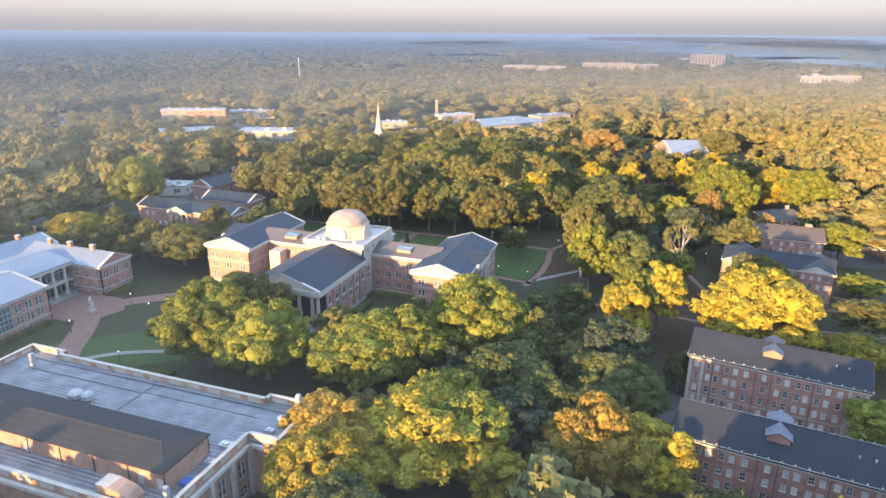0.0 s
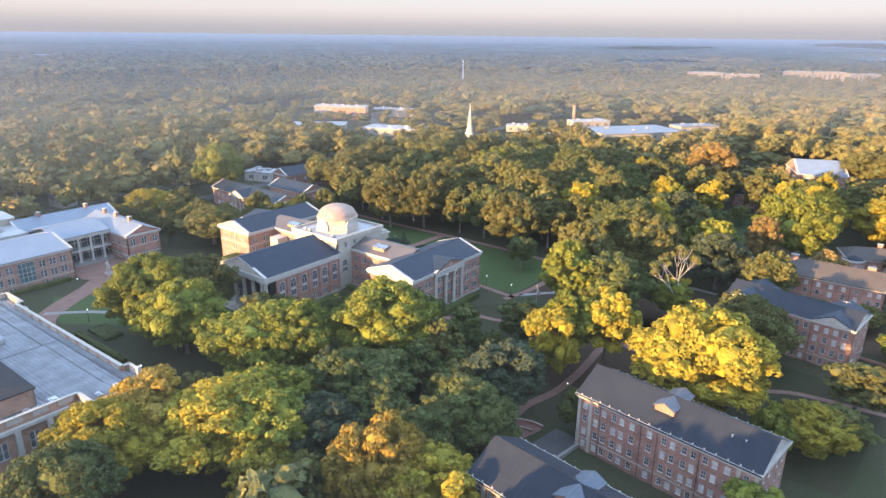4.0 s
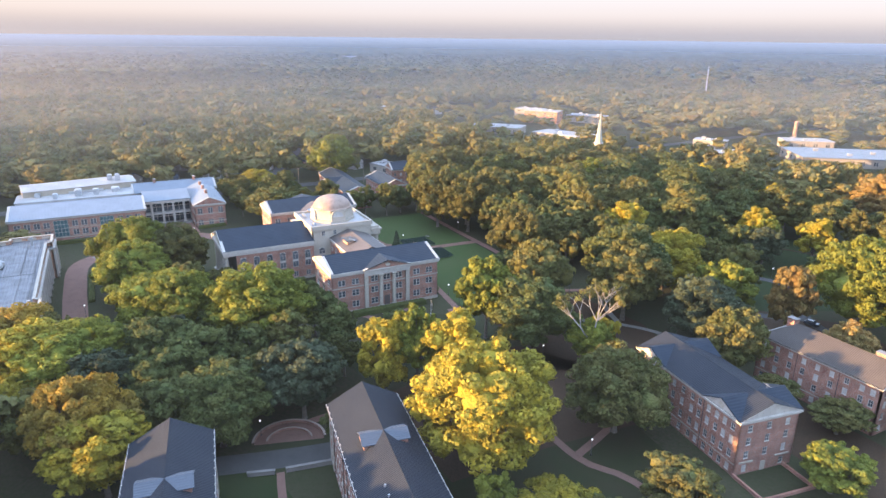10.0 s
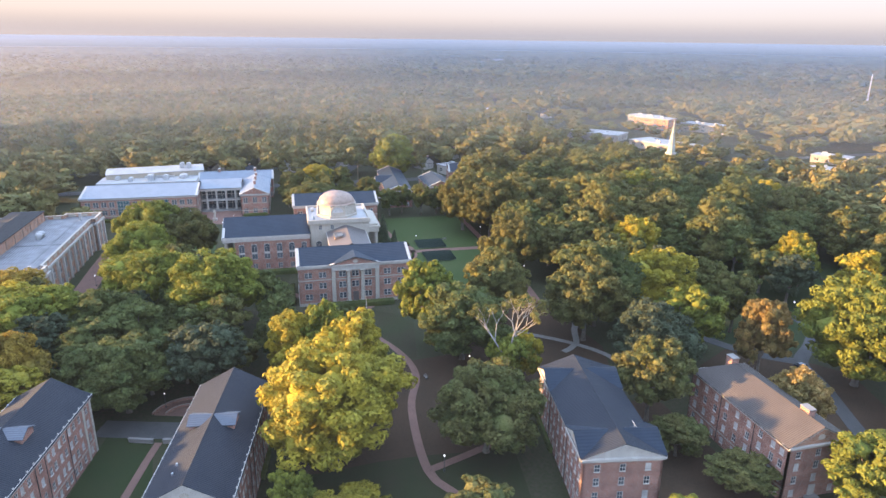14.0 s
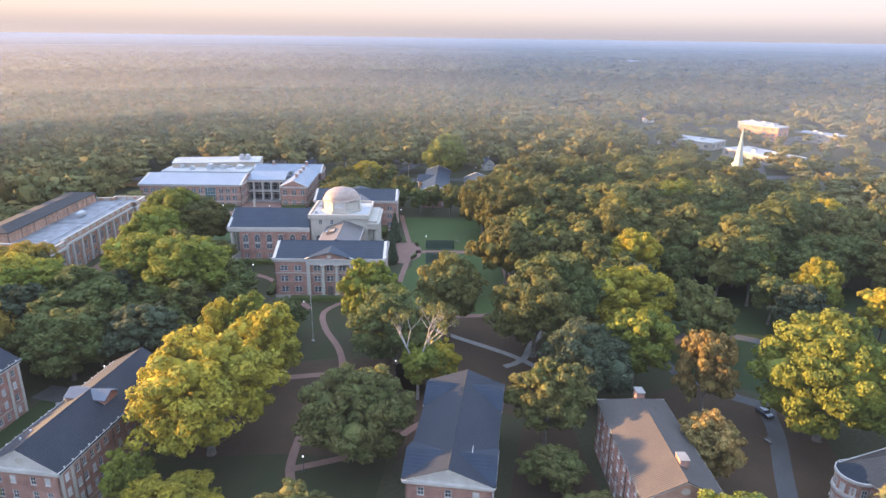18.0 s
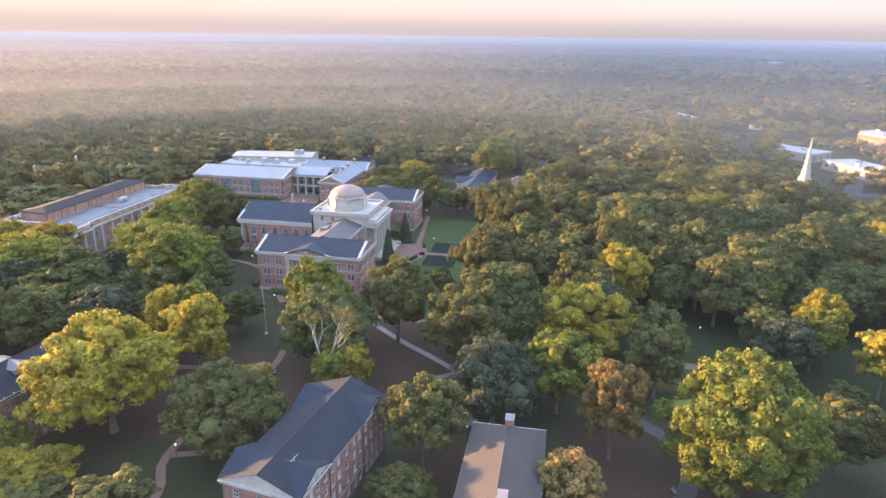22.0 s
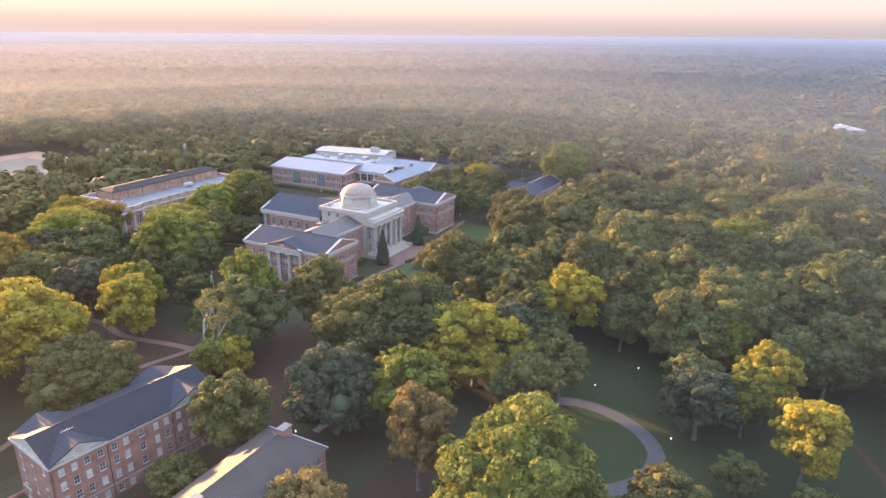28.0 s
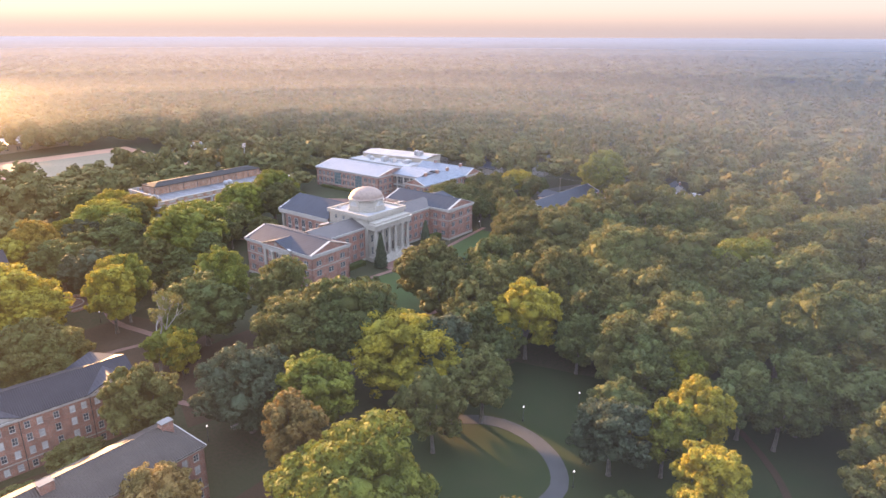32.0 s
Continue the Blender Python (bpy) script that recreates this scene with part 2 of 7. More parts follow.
GRASS = material("mown_lawn", (0.042, 0.060, 0.020), 0.9, second=(0.054, 0.064, 0.024), scale=0.08, fine=(6.0, (0.038, 0.066, 0.018)), bump=0.03, bump_scale=9, spec=0.12)
FOREST_FLOOR = material("shaded_ground", (0.040, 0.042, 0.021), 0.95, second=(0.058, 0.046, 0.029), scale=0.03, fine=(1.2, (0.034, 0.040, 0.018)), bump=0.08, bump_scale=1.5, spec=0.12)
CLAY = material("red_clay_field", (0.40, 0.20, 0.12), 0.9, second=(0.34, 0.17, 0.11), scale=0.05)
WATER = material("still_lake_water", (0.30, 0.37, 0.44), 0.12, second=(0.22, 0.27, 0.32), scale=0.003, spec=0.9)
BARK = material("grey_bark", (0.15, 0.125, 0.10), 0.9, second=(0.10, 0.085, 0.07), scale=1.5, bump=0.04, bump_scale=5)
PALE_BARK = material("pale_sycamore_bark", (0.24, 0.22, 0.19), 0.8, second=(0.17, 0.155, 0.14), scale=1.2)
LAMP_GLOW = bpy.data.materials.new("lit_lamp_globe")
LAMP_GLOW.use_nodes = True
LAMP_GLOW.node_tree.nodes["Principled BSDF"].inputs["Emission Color"].default_value = (1, 0.93, 0.82, 1)
LAMP_GLOW.node_tree.nodes["Principled BSDF"].inputs["Emission Strength"].default_value = 0.12

LEAF = {
    "gold": leaf_material("golden_leaves", (0.32, 0.255, 0.028), (0.21, 0.19, 0.028)),
    "lime": leaf_material("yellow_green_leaves", (0.185, 0.195, 0.03), (0.12, 0.142, 0.026)),
    "olive": leaf_material("olive_leaves", (0.106, 0.118, 0.036), (0.130, 0.120, 0.038)),
    "rust": leaf_material("rusty_oak_leaves", (0.142, 0.128, 0.04), (0.106, 0.112, 0.036)),
    "orange": leaf_material("orange_leaves", (0.28, 0.18, 0.06), (0.19, 0.15, 0.052)),
    "green": leaf_material("green_leaves", (0.078, 0.098, 0.032), (0.102, 0.112, 0.035)),
    "blue": leaf_material("dark_grey_green_leaves", (0.066, 0.08, 0.044), (0.054, 0.07, 0.038)),
    "amber": leaf_material("amber_leaves", (0.29, 0.195, 0.032), (0.2, 0.15, 0.032)),
    "red": leaf_material("red_brown_leaves", (0.20, 0.07, 0.05), (0.14, 0.07, 0.05)),
}


# ---- building blocks ----
def thing(name, label, category, at=(0, 0, 0), turn=0.0, group="", kind=""):
    return_ob = new(name)
    return_ob.empty_display_size = 0.5
    return_ob.matrix_basis = pose(*at, 0, 0, turn)
    return tagged(return_ob, label, category, group, kind)


def mesh_of(name, bm, mat, smooth=False):
    me = bpy.data.meshes.new(name)
    bmesh.ops.recalc_face_normals(bm, faces=bm.faces)
    bm.to_mesh(me)
    bm.free()
    me.materials.append(mat)
    if smooth:
        for p in me.polygons:
            p.use_smooth = True
    return me


def part(name, bm, mat, parent, label="", m=None, smooth=False):
    ob = new(name, bm if isinstance(bm, bpy.types.Mesh) else mesh_of(name, bm, mat, smooth))
    ob.parent = parent
    if m is not None:
        ob.matrix_basis = m
    return tagged(ob, label)


def solid(name, bm, mat, label="", category="", kind="", group="", m=None, smooth=False):
    ob = new(name, bm if isinstance(bm, bpy.types.Mesh) else mesh_of(name, bm, mat, smooth))
    if m is not None:
        ob.matrix_basis = m
    return tagged(ob, label, category, group, kind)


def box(bm, x0, x1, y0, y1, z0, z1):
    v = [bm.verts.new(p) for p in ((x0, y0, z0), (x1, y0, z0), (x1, y1, z0), (x0, y1, z0), (x0, y0, z1), (x1, y0, z1), (x1, y1, z1), (x0, y1, z1))]
    for f in ((0, 3, 2, 1), (4, 5, 6, 7), (0, 1, 5, 4), (1, 2, 6, 5), (2, 3, 7, 6), (3, 0, 4, 7)):
        bm.faces.new([v[i] for i in f])
    return bm


def prism(bm, pts, way):
    """A flat polygon pushed along a vector."""
    way = Vector(way)
    a = [bm.verts.new(p) for p in pts]
    b = [bm.verts.new(Vector(p) + way) for p in pts]
    bm.faces.new(a[::-1])
    bm.faces.new(b)
    for i in range(len(a)):
        j = (i + 1) % len(a)
        bm.faces.new((a[i], a[j], b[j], b[i]))
    return bm


def turned(bm, profile, n=20, at=(0, 0), start=0.0):
    """A surface of revolution about a vertical axis; profile: (radius, z) from the bottom up."""
    rings = []
    for r, z in profile:
        rings.append([bm.verts.new((at[0] + r * math.cos(start + 2 * math.pi * i / n), at[1] + r * math.sin(start + 2 * math.pi * i / n), z)) for i in range(n)])
    for a, b in zip(rings, rings[1:]):
        for i in range(n):
            j = (i + 1) % n
            bm.faces.new((a[i], a[j], b[j], b[i]))
    bm.faces.new(rings[0][::-1])
    bm.faces.new(rings[-1])
    return bm


def B():
    return bmesh.new()


MESHES = {}


def window_meshes(w, h, style):
    """A window for an opening w by h, sill line at z 0, outer wall face at y 0, inside towards +y: frame and pane."""
    key = (round(w, 2), round(h, 2), style)
    if key not in MESHES:
        t = 0.09 if style == "arch" else 0.12
        if style == "arch":
            f = B()
            r = w / 2
            spring = h - r
            arc = [((r - t) * math.cos(k), spring + (r - t) * math.sin(k)) for k in [math.pi * i / 8 for i in range(9)]]
            for i in range(8):
                (xa, za), (xb, zb) = arc[i], arc[i + 1]
                prism(f, [(xa, 0.05, za), (xb, 0.05, zb), (xb, 0.05, h), (xa, 0.05, h)], (0, 0.12, 0))
            box(f, -r, -r + t, 0.05, 0.17, 0, spring)
            box(f, r - t, r, 0.05, 0.17, 0, spring)
            box(f, -r, r, 0.05, 0.17, spring - 0.06, spring)
            box(f, -r, r, 0.05, 0.17, h * 0.34, h * 0.48)
            box(f, -r, r, -0.1, 0.17, -0.1, 0.06)
            box(f, -0.05, 0.05, 0.05, 0.17, 0.06, h * 0.34)
            box(f, -0.05, 0.05, 0.05, 0.17, h * 0.48, spring - 0.06)
        else:
            m2 = 0.12 if style == "pair" else 0.025
            cw, chh = w / 2 - t - m2, (h - 2 * t - 0.07) / 2
            f = wall_mesh(w, 0, h, [(w / 2 + s * (m2 + cw / 2), z, cw, chh) for s in (-1, 1) for z in (t, t + chh + 0.07)], 0.14)
            bmesh.ops.translate(f, verts=f.verts[:], vec=(-w / 2, 0.05, 0))
            box(f, -w / 2, w / 2, -0.1, 0.05, 0, t)
        bmesh.ops.remove_doubles(f, verts=f.verts[:], dist=0.002)
        p = B()
        box(p, -w / 2 + 0.03, w / 2 - 0.03, 0.13, 0.145, 0.03, h - 0.03)
        q = B()
        box(q, -w / 2 + 0.03, w / 2 - 0.03, 0.125, 0.14, h * 0.45, h - 0.03)
        box(q, -w / 2 + 0.03, w / 2 - 0.03, 0.13, 0.145, 0.03, h * 0.45)
        MESHES[key] = (mesh_of("window", f, TRIM), mesh_of("pane", p, GLASS), mesh_of("pane", q, BLIND))
    return MESHES[key]


PICK = random.Random(5)


def window(parent, m, w, h, style="sash"):
    frame_me, glass_me, blind_me = window_meshes(w, h, style)
    ob = part("window", frame_me, None, parent, m=m)
    part("pane", blind_me if style == "sash" and PICK.random() < 0.45 else glass_me, None, ob)
    return ob


def wall_mesh(length, z0, z1, holes, thick=0.4):
    """A wall from x 0 to length with openings (x, z, w, h) right through it."""
    bm = B()
    xs = sorted({0, length, *[round(x + s * w / 2, 3) for x, z, w, h in holes for s in (-1, 1)]})
    zs = sorted({z0, z1, *[round(v, 3) for x, z, w, h in holes for v in (z, z + h)]})
    for xa, xb in zip(xs, xs[1:]):
        run = None
        for za, zb in zip(zs, zs[1:]):
            cx, cz = (xa + xb) / 2, (za + zb) / 2
            hole = any(abs(cx - x) < w / 2 and z < cz < z + h for x, z, w, h in holes)
            if not hole:
                run = za if run is None else run
            if run is not None and (hole or zb == zs[-1]):
                end = za if hole else zb
                for y, flip in ((0, False), (thick, True)):
                    q = [(xa, y, run), (xb, y, run), (xb, y, end), (xa, y, end)]
                    bm.faces.new([bm.verts.new(p) for p in (q[::-1] if flip else q)])
                run = None
    for x, z, w, h in holes + [(length / 2, z0, length, z1 - z0)]:
        c = [(x - w / 2, z), (x + w / 2, z), (x + w / 2, z + h), (x - w / 2, z + h)]
        for (xa, za), (xb, zb) in zip(c, c[1:] + c[:1]):
            bm.faces.new([bm.verts.new(p) for p in ((xa, 0, za), (xa, thick, za), (xb, thick, zb), (xb, 0, zb))])
    bmesh.ops.remove_doubles(bm, verts=bm.verts[:], dist=0.002)
    return bm


def facade(parent, m, length, z0, z1, rows, bays, mat=None, w=1.1, style="sash", skip=(), label="", thick=0.4):
    """A wall with a grid of windows: rows of (sill, height), bays as places along it."""
    holes, made = [], []
    for r, (z, h) in enumerate(rows):
        for b, x in enumerate(bays):
            if (r, b) in skip or not 0.4 + w / 2 < x < length - 0.4 - w / 2:
                continue
            holes.append((x, z, w, h))
            made.append((x, z, w, h))
    part("wall", wall_mesh(length, z0, z1, holes, thick), mat or BRICK, parent, label, m)
    for x, z, ww, h in made:
        window(parent, m @ pose(x, 0, z), ww, h, style)


def sides(x0, x1, y0, y1):
    """Where the four walls of a block start, looking at each from outside: south, east, north, west."""
    return {"s": (pose(x0, y0, 0), x1 - x0), "e": (pose(x1, y0, 0, 0, 0, 90), y1 - y0), "n": (pose(x1, y1, 0, 0, 0, 180), x1 - x0), "w": (pose(x0, y1, 0, 0, 0, 270), y1 - y0)}


def even(n, length, edge=None):
    e = length / n / 2 if edge is None else edge
    return [e + (length - 2 * e) * i / max(1, n - 1) for i in range(n)] if n > 1 else [length / 2]


def gable_roof(parent, m, length, width, ze, zr, over=0.5, mat=None, ends=(0, 0), label=""):
    """A ridged roof, ridge along x; each slope is a slab of its own. ends: how far in the ridge stops (a hip) at either end."""
    rise = (zr - ze) / (width / 2)
    th = 0.22
    zo = ze - rise * over
    for s in (0, 1):
        y_e, y_r = (-over, width / 2) if s == 0 else (width + over, width / 2)
        a, b = -over * 0.6, length + over * 0.6
        ra, rb = (a if not ends[0] else ends[0]), (b if not ends[1] else length - ends[1])
        q = [(a, y_e, zo), (b, y_e, zo), (rb, y_r, zr), (ra, y_r, zr)]
        bm = B()
        prism(bm, q if s == 0 else q[::-1], (0, 0, th))
        part("roof_slope", bm, mat or SLATE, parent, label, m)
    for k, e in enumerate(ends):
        if e:
            x_e = -over * 0.6 if k == 0 else length + over * 0.6
            x_r = e if k == 0 else length - e
            bm = B()
            prism(bm, [(x_e, -over, zo), (x_e, width + over, zo), (x_r, width / 2, zr)], (0, 0, th))
            part("roof_hip", bm, mat or SLATE, parent, label, m)
    bm = B()
    ra, rb = (ends[0] or -over * 0.6), (length - ends[1] if ends[1] else length + over * 0.6)
    prism(bm, [(ra, width / 2 - 0.22, zr + th - 0.06), (ra, width / 2 + 0.22, zr + th - 0.06), (ra, width / 2, zr + th + 0.08)], (rb - ra, 0, 0))
    part("ridge_cap", bm, mat or SLATE, parent, "", m)


def pediment(parent, m, width, z0, rise, fill=None, out=0.4, deep=0.5, oval=True, thick=0.24, trim=None):
    """A gable end: tympanum, level and raking mouldings, in the plane y 0, looking towards -y."""
    bm = B()
    prism(bm, [(0.2, 0.0, z0), (width - 0.2, 0.0, z0), (width / 2, 0.0, z0 + rise - 0.1)], (0, deep, 0))
    part("tympanum", bm, fill or TRIM, parent, "", m)
    bm = B()
    box(bm, -out, width + out, -out, 0.05, z0 - 0.35, z0 + 0.05)
    a = math.atan2(rise, width / 2)
    for s in (-1, 1):
        x_e, x_r = (width / 2 + s * (width / 2 + out)), width / 2
        z_e, z_r = z0 - rise / (width / 2) * out + 0.05, z0 + rise + 0.05
        q = [(x_e, -out, z_e - 0.05), (x_r, -out, z_r - 0.05), (x_r, -out, z_r + thick), (x_e, -out, z_e + thick)]
        prism(bm, q, (0, out + 0.5, 0))
    part("raking_cornice", bm, trim or TRIM, parent, "", m)
    if oval:
        bm = B()
        c = [(width / 2 + 0.75 * math.cos(i * math.pi / 8), -0.06, z0 + rise * 0.42 + 0.6 * math.sin(i * math.pi / 8)) for i in range(16)]
        prism(bm, c, (0, 0.12, 0))
        part("oval_vent", bm, STONE if fill else GLASS, parent, "", m)


def cornice(parent, x0, x1, y0, y1, z0, z1, out=0.5, gap=()):
    for k, (a, b, c, d) in {"s": (x0 - out, x1 + out, y0 - out, y0), "n": (x0 - out, x1 + out, y1, y1 + out), "w": (x0 - out, x0, y0, y1), "e": (x1, x1 + out, y0, y1)}.items():
        if k not in gap:
            bm = B()
            box(bm, a, b, c, d, z0 + (z1 - z0) * 0.45, z1)
            i = out * 0.55
            aa, bb, cc, dd = {"s": (x0 - i, x1 + i, y0 - i, y0), "n": (x0 - i, x1 + i, y1, y1 + i), "w": (x0 - i, x0, y0, y1), "e": (x1, x1 + i, y0, y1)}[k]
            box(bm, aa, bb, cc, dd, z0, z0 + (z1 - z0) * 0.45 + 0.01)
            part("cornice", bm, TRIM, parent)


def column(parent, x, y, z0, z1, r, mat=None, name="column"):
    key = ("col", round(z1 - z0, 2), round(r, 2))
    if key not in MESHES:
        h = z1 - z0
        bm = B()
        box(bm, -r * 1.4, r * 1.4, -r * 1.4, r * 1.4, 0, r * 0.4)
        turned(bm, [(r * 1.25, r * 0.4), (r * 1.25, r * 0.65), (r, r * 0.8), (r * 0.98, h * 0.4), (r * 0.85, h - r), (r * 1.1, h - r * 0.7), (r * 1.2, h - r * 0.4)], 14)
        box(bm, -r * 1.35, r * 1.35, -r * 1.35, r * 1.35, h - r * 0.4, h)
        MESHES[key] = mesh_of("column", bm, mat or STONE)
    return part(name, MESHES[key], None, parent, "", pose(x, y, z0))


def pipe(bm, x, y, z0, z1, r=0.07, n=6):
    turned(bm, [(r, z0), (r, z1)], n, (x, y))


def chimney(parent, x, y, z0, z1, w=1.5, d=1.0, cap=None):
    bm = B()
    box(bm, x - w / 2, x + w / 2, y - d / 2, y + d / 2, z0, z1 - 0.25)
    ch = part("chimney", bm, BRICK, parent)
    bm = B()
    box(bm, x - w / 2 - 0.1, x + w / 2 + 0.1, y - d / 2 - 0.1, y + d / 2 + 0.1, z1 - 0.25, z1 - 0.1)
    part("cap", bm, cap or TRIM, ch)


def gz(x, y):
    """Height of the ground: level, with a hollow round the two dormitories with a forecourt between them."""
    dx, dy = max(96 - x, 0, x - 165), max(-95 - y, 0, y + 24)
    s = max(0.0, 1 - math.hypot(dx, dy) / 32)
    return -2.8 * s * s * (3 - 2 * s)


# ---- the ground ----
def ground_sheet():
    bm = B()
    xs = [-5000, -3000, -1800, -900, -450] + list(range(-260, 321, 5)) + [480, 900, 1800, 3000, 5000]
    ys = [-5000, -3000, -1800, -900, -480] + list(range(-280, 321, 5)) + [480, 900, 1800, 3000, 5000]
    grid = [[bm.verts.new((x, y, gz(x, y))) for x in xs] for y in ys]
    for j in range(len(ys) - 1):
        for i in range(len(xs) - 1):
            bm.faces.new((grid[j][i], grid[j][i + 1], grid[j + 1][i + 1], grid[j + 1][i]))
    return solid("ground", bm, FOREST_FLOOR, "shaded earth and grass under the trees", "ground", "structure", smooth=True)


ground_sheet()


def patch(name, pts, mat, label, category, z=0.04, step=4.0, kind="structure"):
    """A flat piece of ground cover with a soft outline: its polygon, cut into cells that follow the ground."""
    bm = B()
    vs = [bm.verts.new((x, y, 0)) for x, y in pts]
    f = bm.faces.new(vs)
    xs, ys = [p[0] for p in pts], [p[1] for p in pts]
    for axis, lo, hi in ((0, min(xs), max(xs)), (1, min(ys), max(ys))):
        v = lo + step
        while v < hi:
            n = (1, 0, 0) if axis == 0 else (0, 1, 0)
            c = (v, 0, 0) if axis == 0 else (0, v, 0)
            bmesh.ops.bisect_plane(bm, geom=bm.verts[:] + bm.edges[:] + bm.faces[:], plane_co=c, plane_no=n)
            v += step
    for v in bm.verts:
        v.co.z = gz(v.co.x, v.co.y) + z
    return solid(name, bm, mat, label, category, kind)


def strip(name, pts, width, mat, label, category, z=0.06, kerb=False):
    """A walk or road along a smooth line, following the ground."""
    pts = [Vector((*p, 0)) for p in pts]
    fine = []
    for i in range(len(pts) - 1):
        p0, p1, p2, p3 = pts[max(i - 1, 0)], pts[i], pts[i + 1], pts[min(i + 2, len(pts) - 1)]
        n = max(2, int((p2 - p1).length / 2.5))
        for k in range(n):
            t = k / n
            fine.append(0.5 * ((2 * p1) + (p2 - p0) * t + (2 * p0 - 5 * p1 + 4 * p2 - p3) * t * t + (3 * p1 - p0 - 3 * p2 + p3) * t ** 3))
    fine.append(pts[-1])
    bm = B()
    rows = []
    for i, p in enumerate(fine):
        d = (fine[min(i + 1, len(fine) - 1)] - fine[max(i - 1, 0)]).normalized()
        s = Vector((-d.y, d.x, 0)) * width / 2
        rows.append([bm.verts.new((q.x, q.y, gz(q.x, q.y) + h)) for q, h in ((p - s, -0.05), (p - s, z), (p + s, z), (p + s, -0.05))])
    for a, b in zip(rows, rows[1:]):
        for k in range(3):
            bm.faces.new((a[k], a[k + 1], b[k + 1], b[k]))
    return solid(name, bm, mat, label, category, "structure")


# ---- the domed main building ----
def main_building():
    t = thing("college_hall", "red brick college hall with white stone trim and low dome", "building", (-0.55, 0, 0))
    rows3 = [(1.9, 2.0), (5.6, 2.0), (9.2, 1.9)]

    def wing(cx):
        x0, x1, y0, y1 = cx - 8.7, cx + 8.7, -15.4, 19.9
        out = "e" if cx > 0 else "w"
        for k, (m, ln) in sides(x0, x1, y0, y1).items():
            if k in "sn":
                facade(t, m, ln, 0, 12.4, rows3, [3.2, 8.7, 14.2], w=2.3, style="pair", skip=((0, 1),))
            elif k == out:
                facade(t, m, ln, 0, 12.4, rows3, [3.0, 7.4, 13.6, 17.65, 21.7, 27.9, 32.3], w=2.3, style="pair", skip=((0, 3),))
            else:
                facade(t, m, ln, 0, 12.4, rows3, [2.6, 7.4, 27.9, 32.3], w=2.0, style="pair")
        cornice(t, x0, x1, y0, y1, 12.4, 13.6, 0.6)
        gable_roof(t, pose(x1, y0, 0, 0, 0, 90), y1 - y0, 17.4, 13.6, 16.6, 0.45)
        for m in (pose(x0, y0, 0), pose(x1, y1, 0, 0, 0, 180)):
            pediment(t, m, 17.4, 13.6, 2.95, BRICK if m.translation.y > 0 else STONE, oval=False)
        # stone base course, and the entrance bay with its own gable on the outer side
        bm = B()
        box(bm, x0 - 0.15, x1 + 0.15, y0 - 0.15, y1 + 0.15, -0.3, 0.9)
        part("base_course", bm, STONE, t)
        bm = B()
        box(bm, x0 - 0.08, x1 + 0.08, y0 - 0.08, y1 + 0.08, 8.35, 8.7)
        part("string_course", bm, STONE, t)
        face = sides(x0, x1, y0, y1)[out][0]
        m = face @ pose(10.2, -0.9, 0)
        bm = B()
        box(bm, 0.0, 15.0, 0.0, 0.85, 11.6, 13.5)
        part("entablature", bm, TRIM, t, "", m)
        pediment(t, m, 15.0, 13.5, 2.2, BRICK, 0.4, 0.9)
        bm = B()
        zr, zo = 15.75, 13.5
        for s in (-1, 1):
            q = [(7.5 + s * 7.8, -0.4, zo - 0.05), (7.5, -0.4, zr), (7.5, 7.5, zr), (7.5 + s * 7.8, 1.5, zo - 0.05)]
            prism(bm, q if s < 0 else q[::-1], (0, 0, 0.25))
        part("cross_roof", bm, SLATE, t, "", m)
        for k in (5.3, 9.7):
            p = m @ Vector((k, 0.3, 0))
            column(t, p.x, p.y, 0.9, 11.6, 0.62)
        for k in (0.6, 14.4):
            bm = B()
            box(bm, k - 0.6, k + 0.6, 0.35, 0.88, 0.9, 11.6)
            part("pilaster", bm, STONE, t, "", m)
        bm = B()
        box(bm, 6.6, 8.4, 0.82, 0.9, 0.9, 4.0)
        part("door", bm, DOOR, t, "", m)
        bm = B()
        for i in range(4):
            box(bm, 4.0, 11.0, -2.4 + i * 0.4, -2.0 + i * 0.4, -0.1, 0.2 + i * 0.2)
        part("entrance_steps", bm, STONE, t, "", m)

    wing(38.45)
    wing(-38.45)

    # links between the middle block and the wings
    for s in (-1, 1):
        x0, x1 = (10.7, 29.8) if s > 0 else (-29.8, -10.7)
        sd = sides(x0, x1, -4.0, 9.4)
        for k in "sn":
            m, ln = sd[k]
            facade(t, m, ln, 0, 12.4, rows3, even(5, ln), w=1.9, style="pair")
        cornice(t, x0, x1, -4.0, 9.4, 12.4, 13.4, 0.5, ("e", "w"))
        # link roofs take the sunlit brown copy of the hall's slate
        gable_roof(t, pose(x0 - 4.0 if s < 0 else x0, -4.0, 0), 23.1, 13.4, 13.3, 15.7, 0.4, SLATE_SUN_BROWN)
        bm = B()
        lx = 21.5 * s
        box(bm, lx - 2.4, lx + 2.4, -2.2, 0.4, 13.6, 15.3)
        la = part("roof_lantern", bm, BRICK_TAN, t, "brick roof lantern with a sloping glass top")
        bm = B()
        prism(bm, [(lx - 2.6, -2.5, 15.25), (lx + 2.6, -2.5, 15.25), (lx + 2.6, 0.6, 15.6), (lx - 2.6, 0.6, 15.6)], (0, 0, 0.1))
        part("glass_top", bm, GLASS, la)
        bm = B()
        box(bm, x0, x1, -4.12, 9.52, -0.3, 0.9)
        part("base_course", bm, STONE, t)
    bm = B()
    box(bm, -26.5, -22.2, -8.6, -4.0, -0.3, 11.2)
    part("stair_tower", bm, STONE, t)

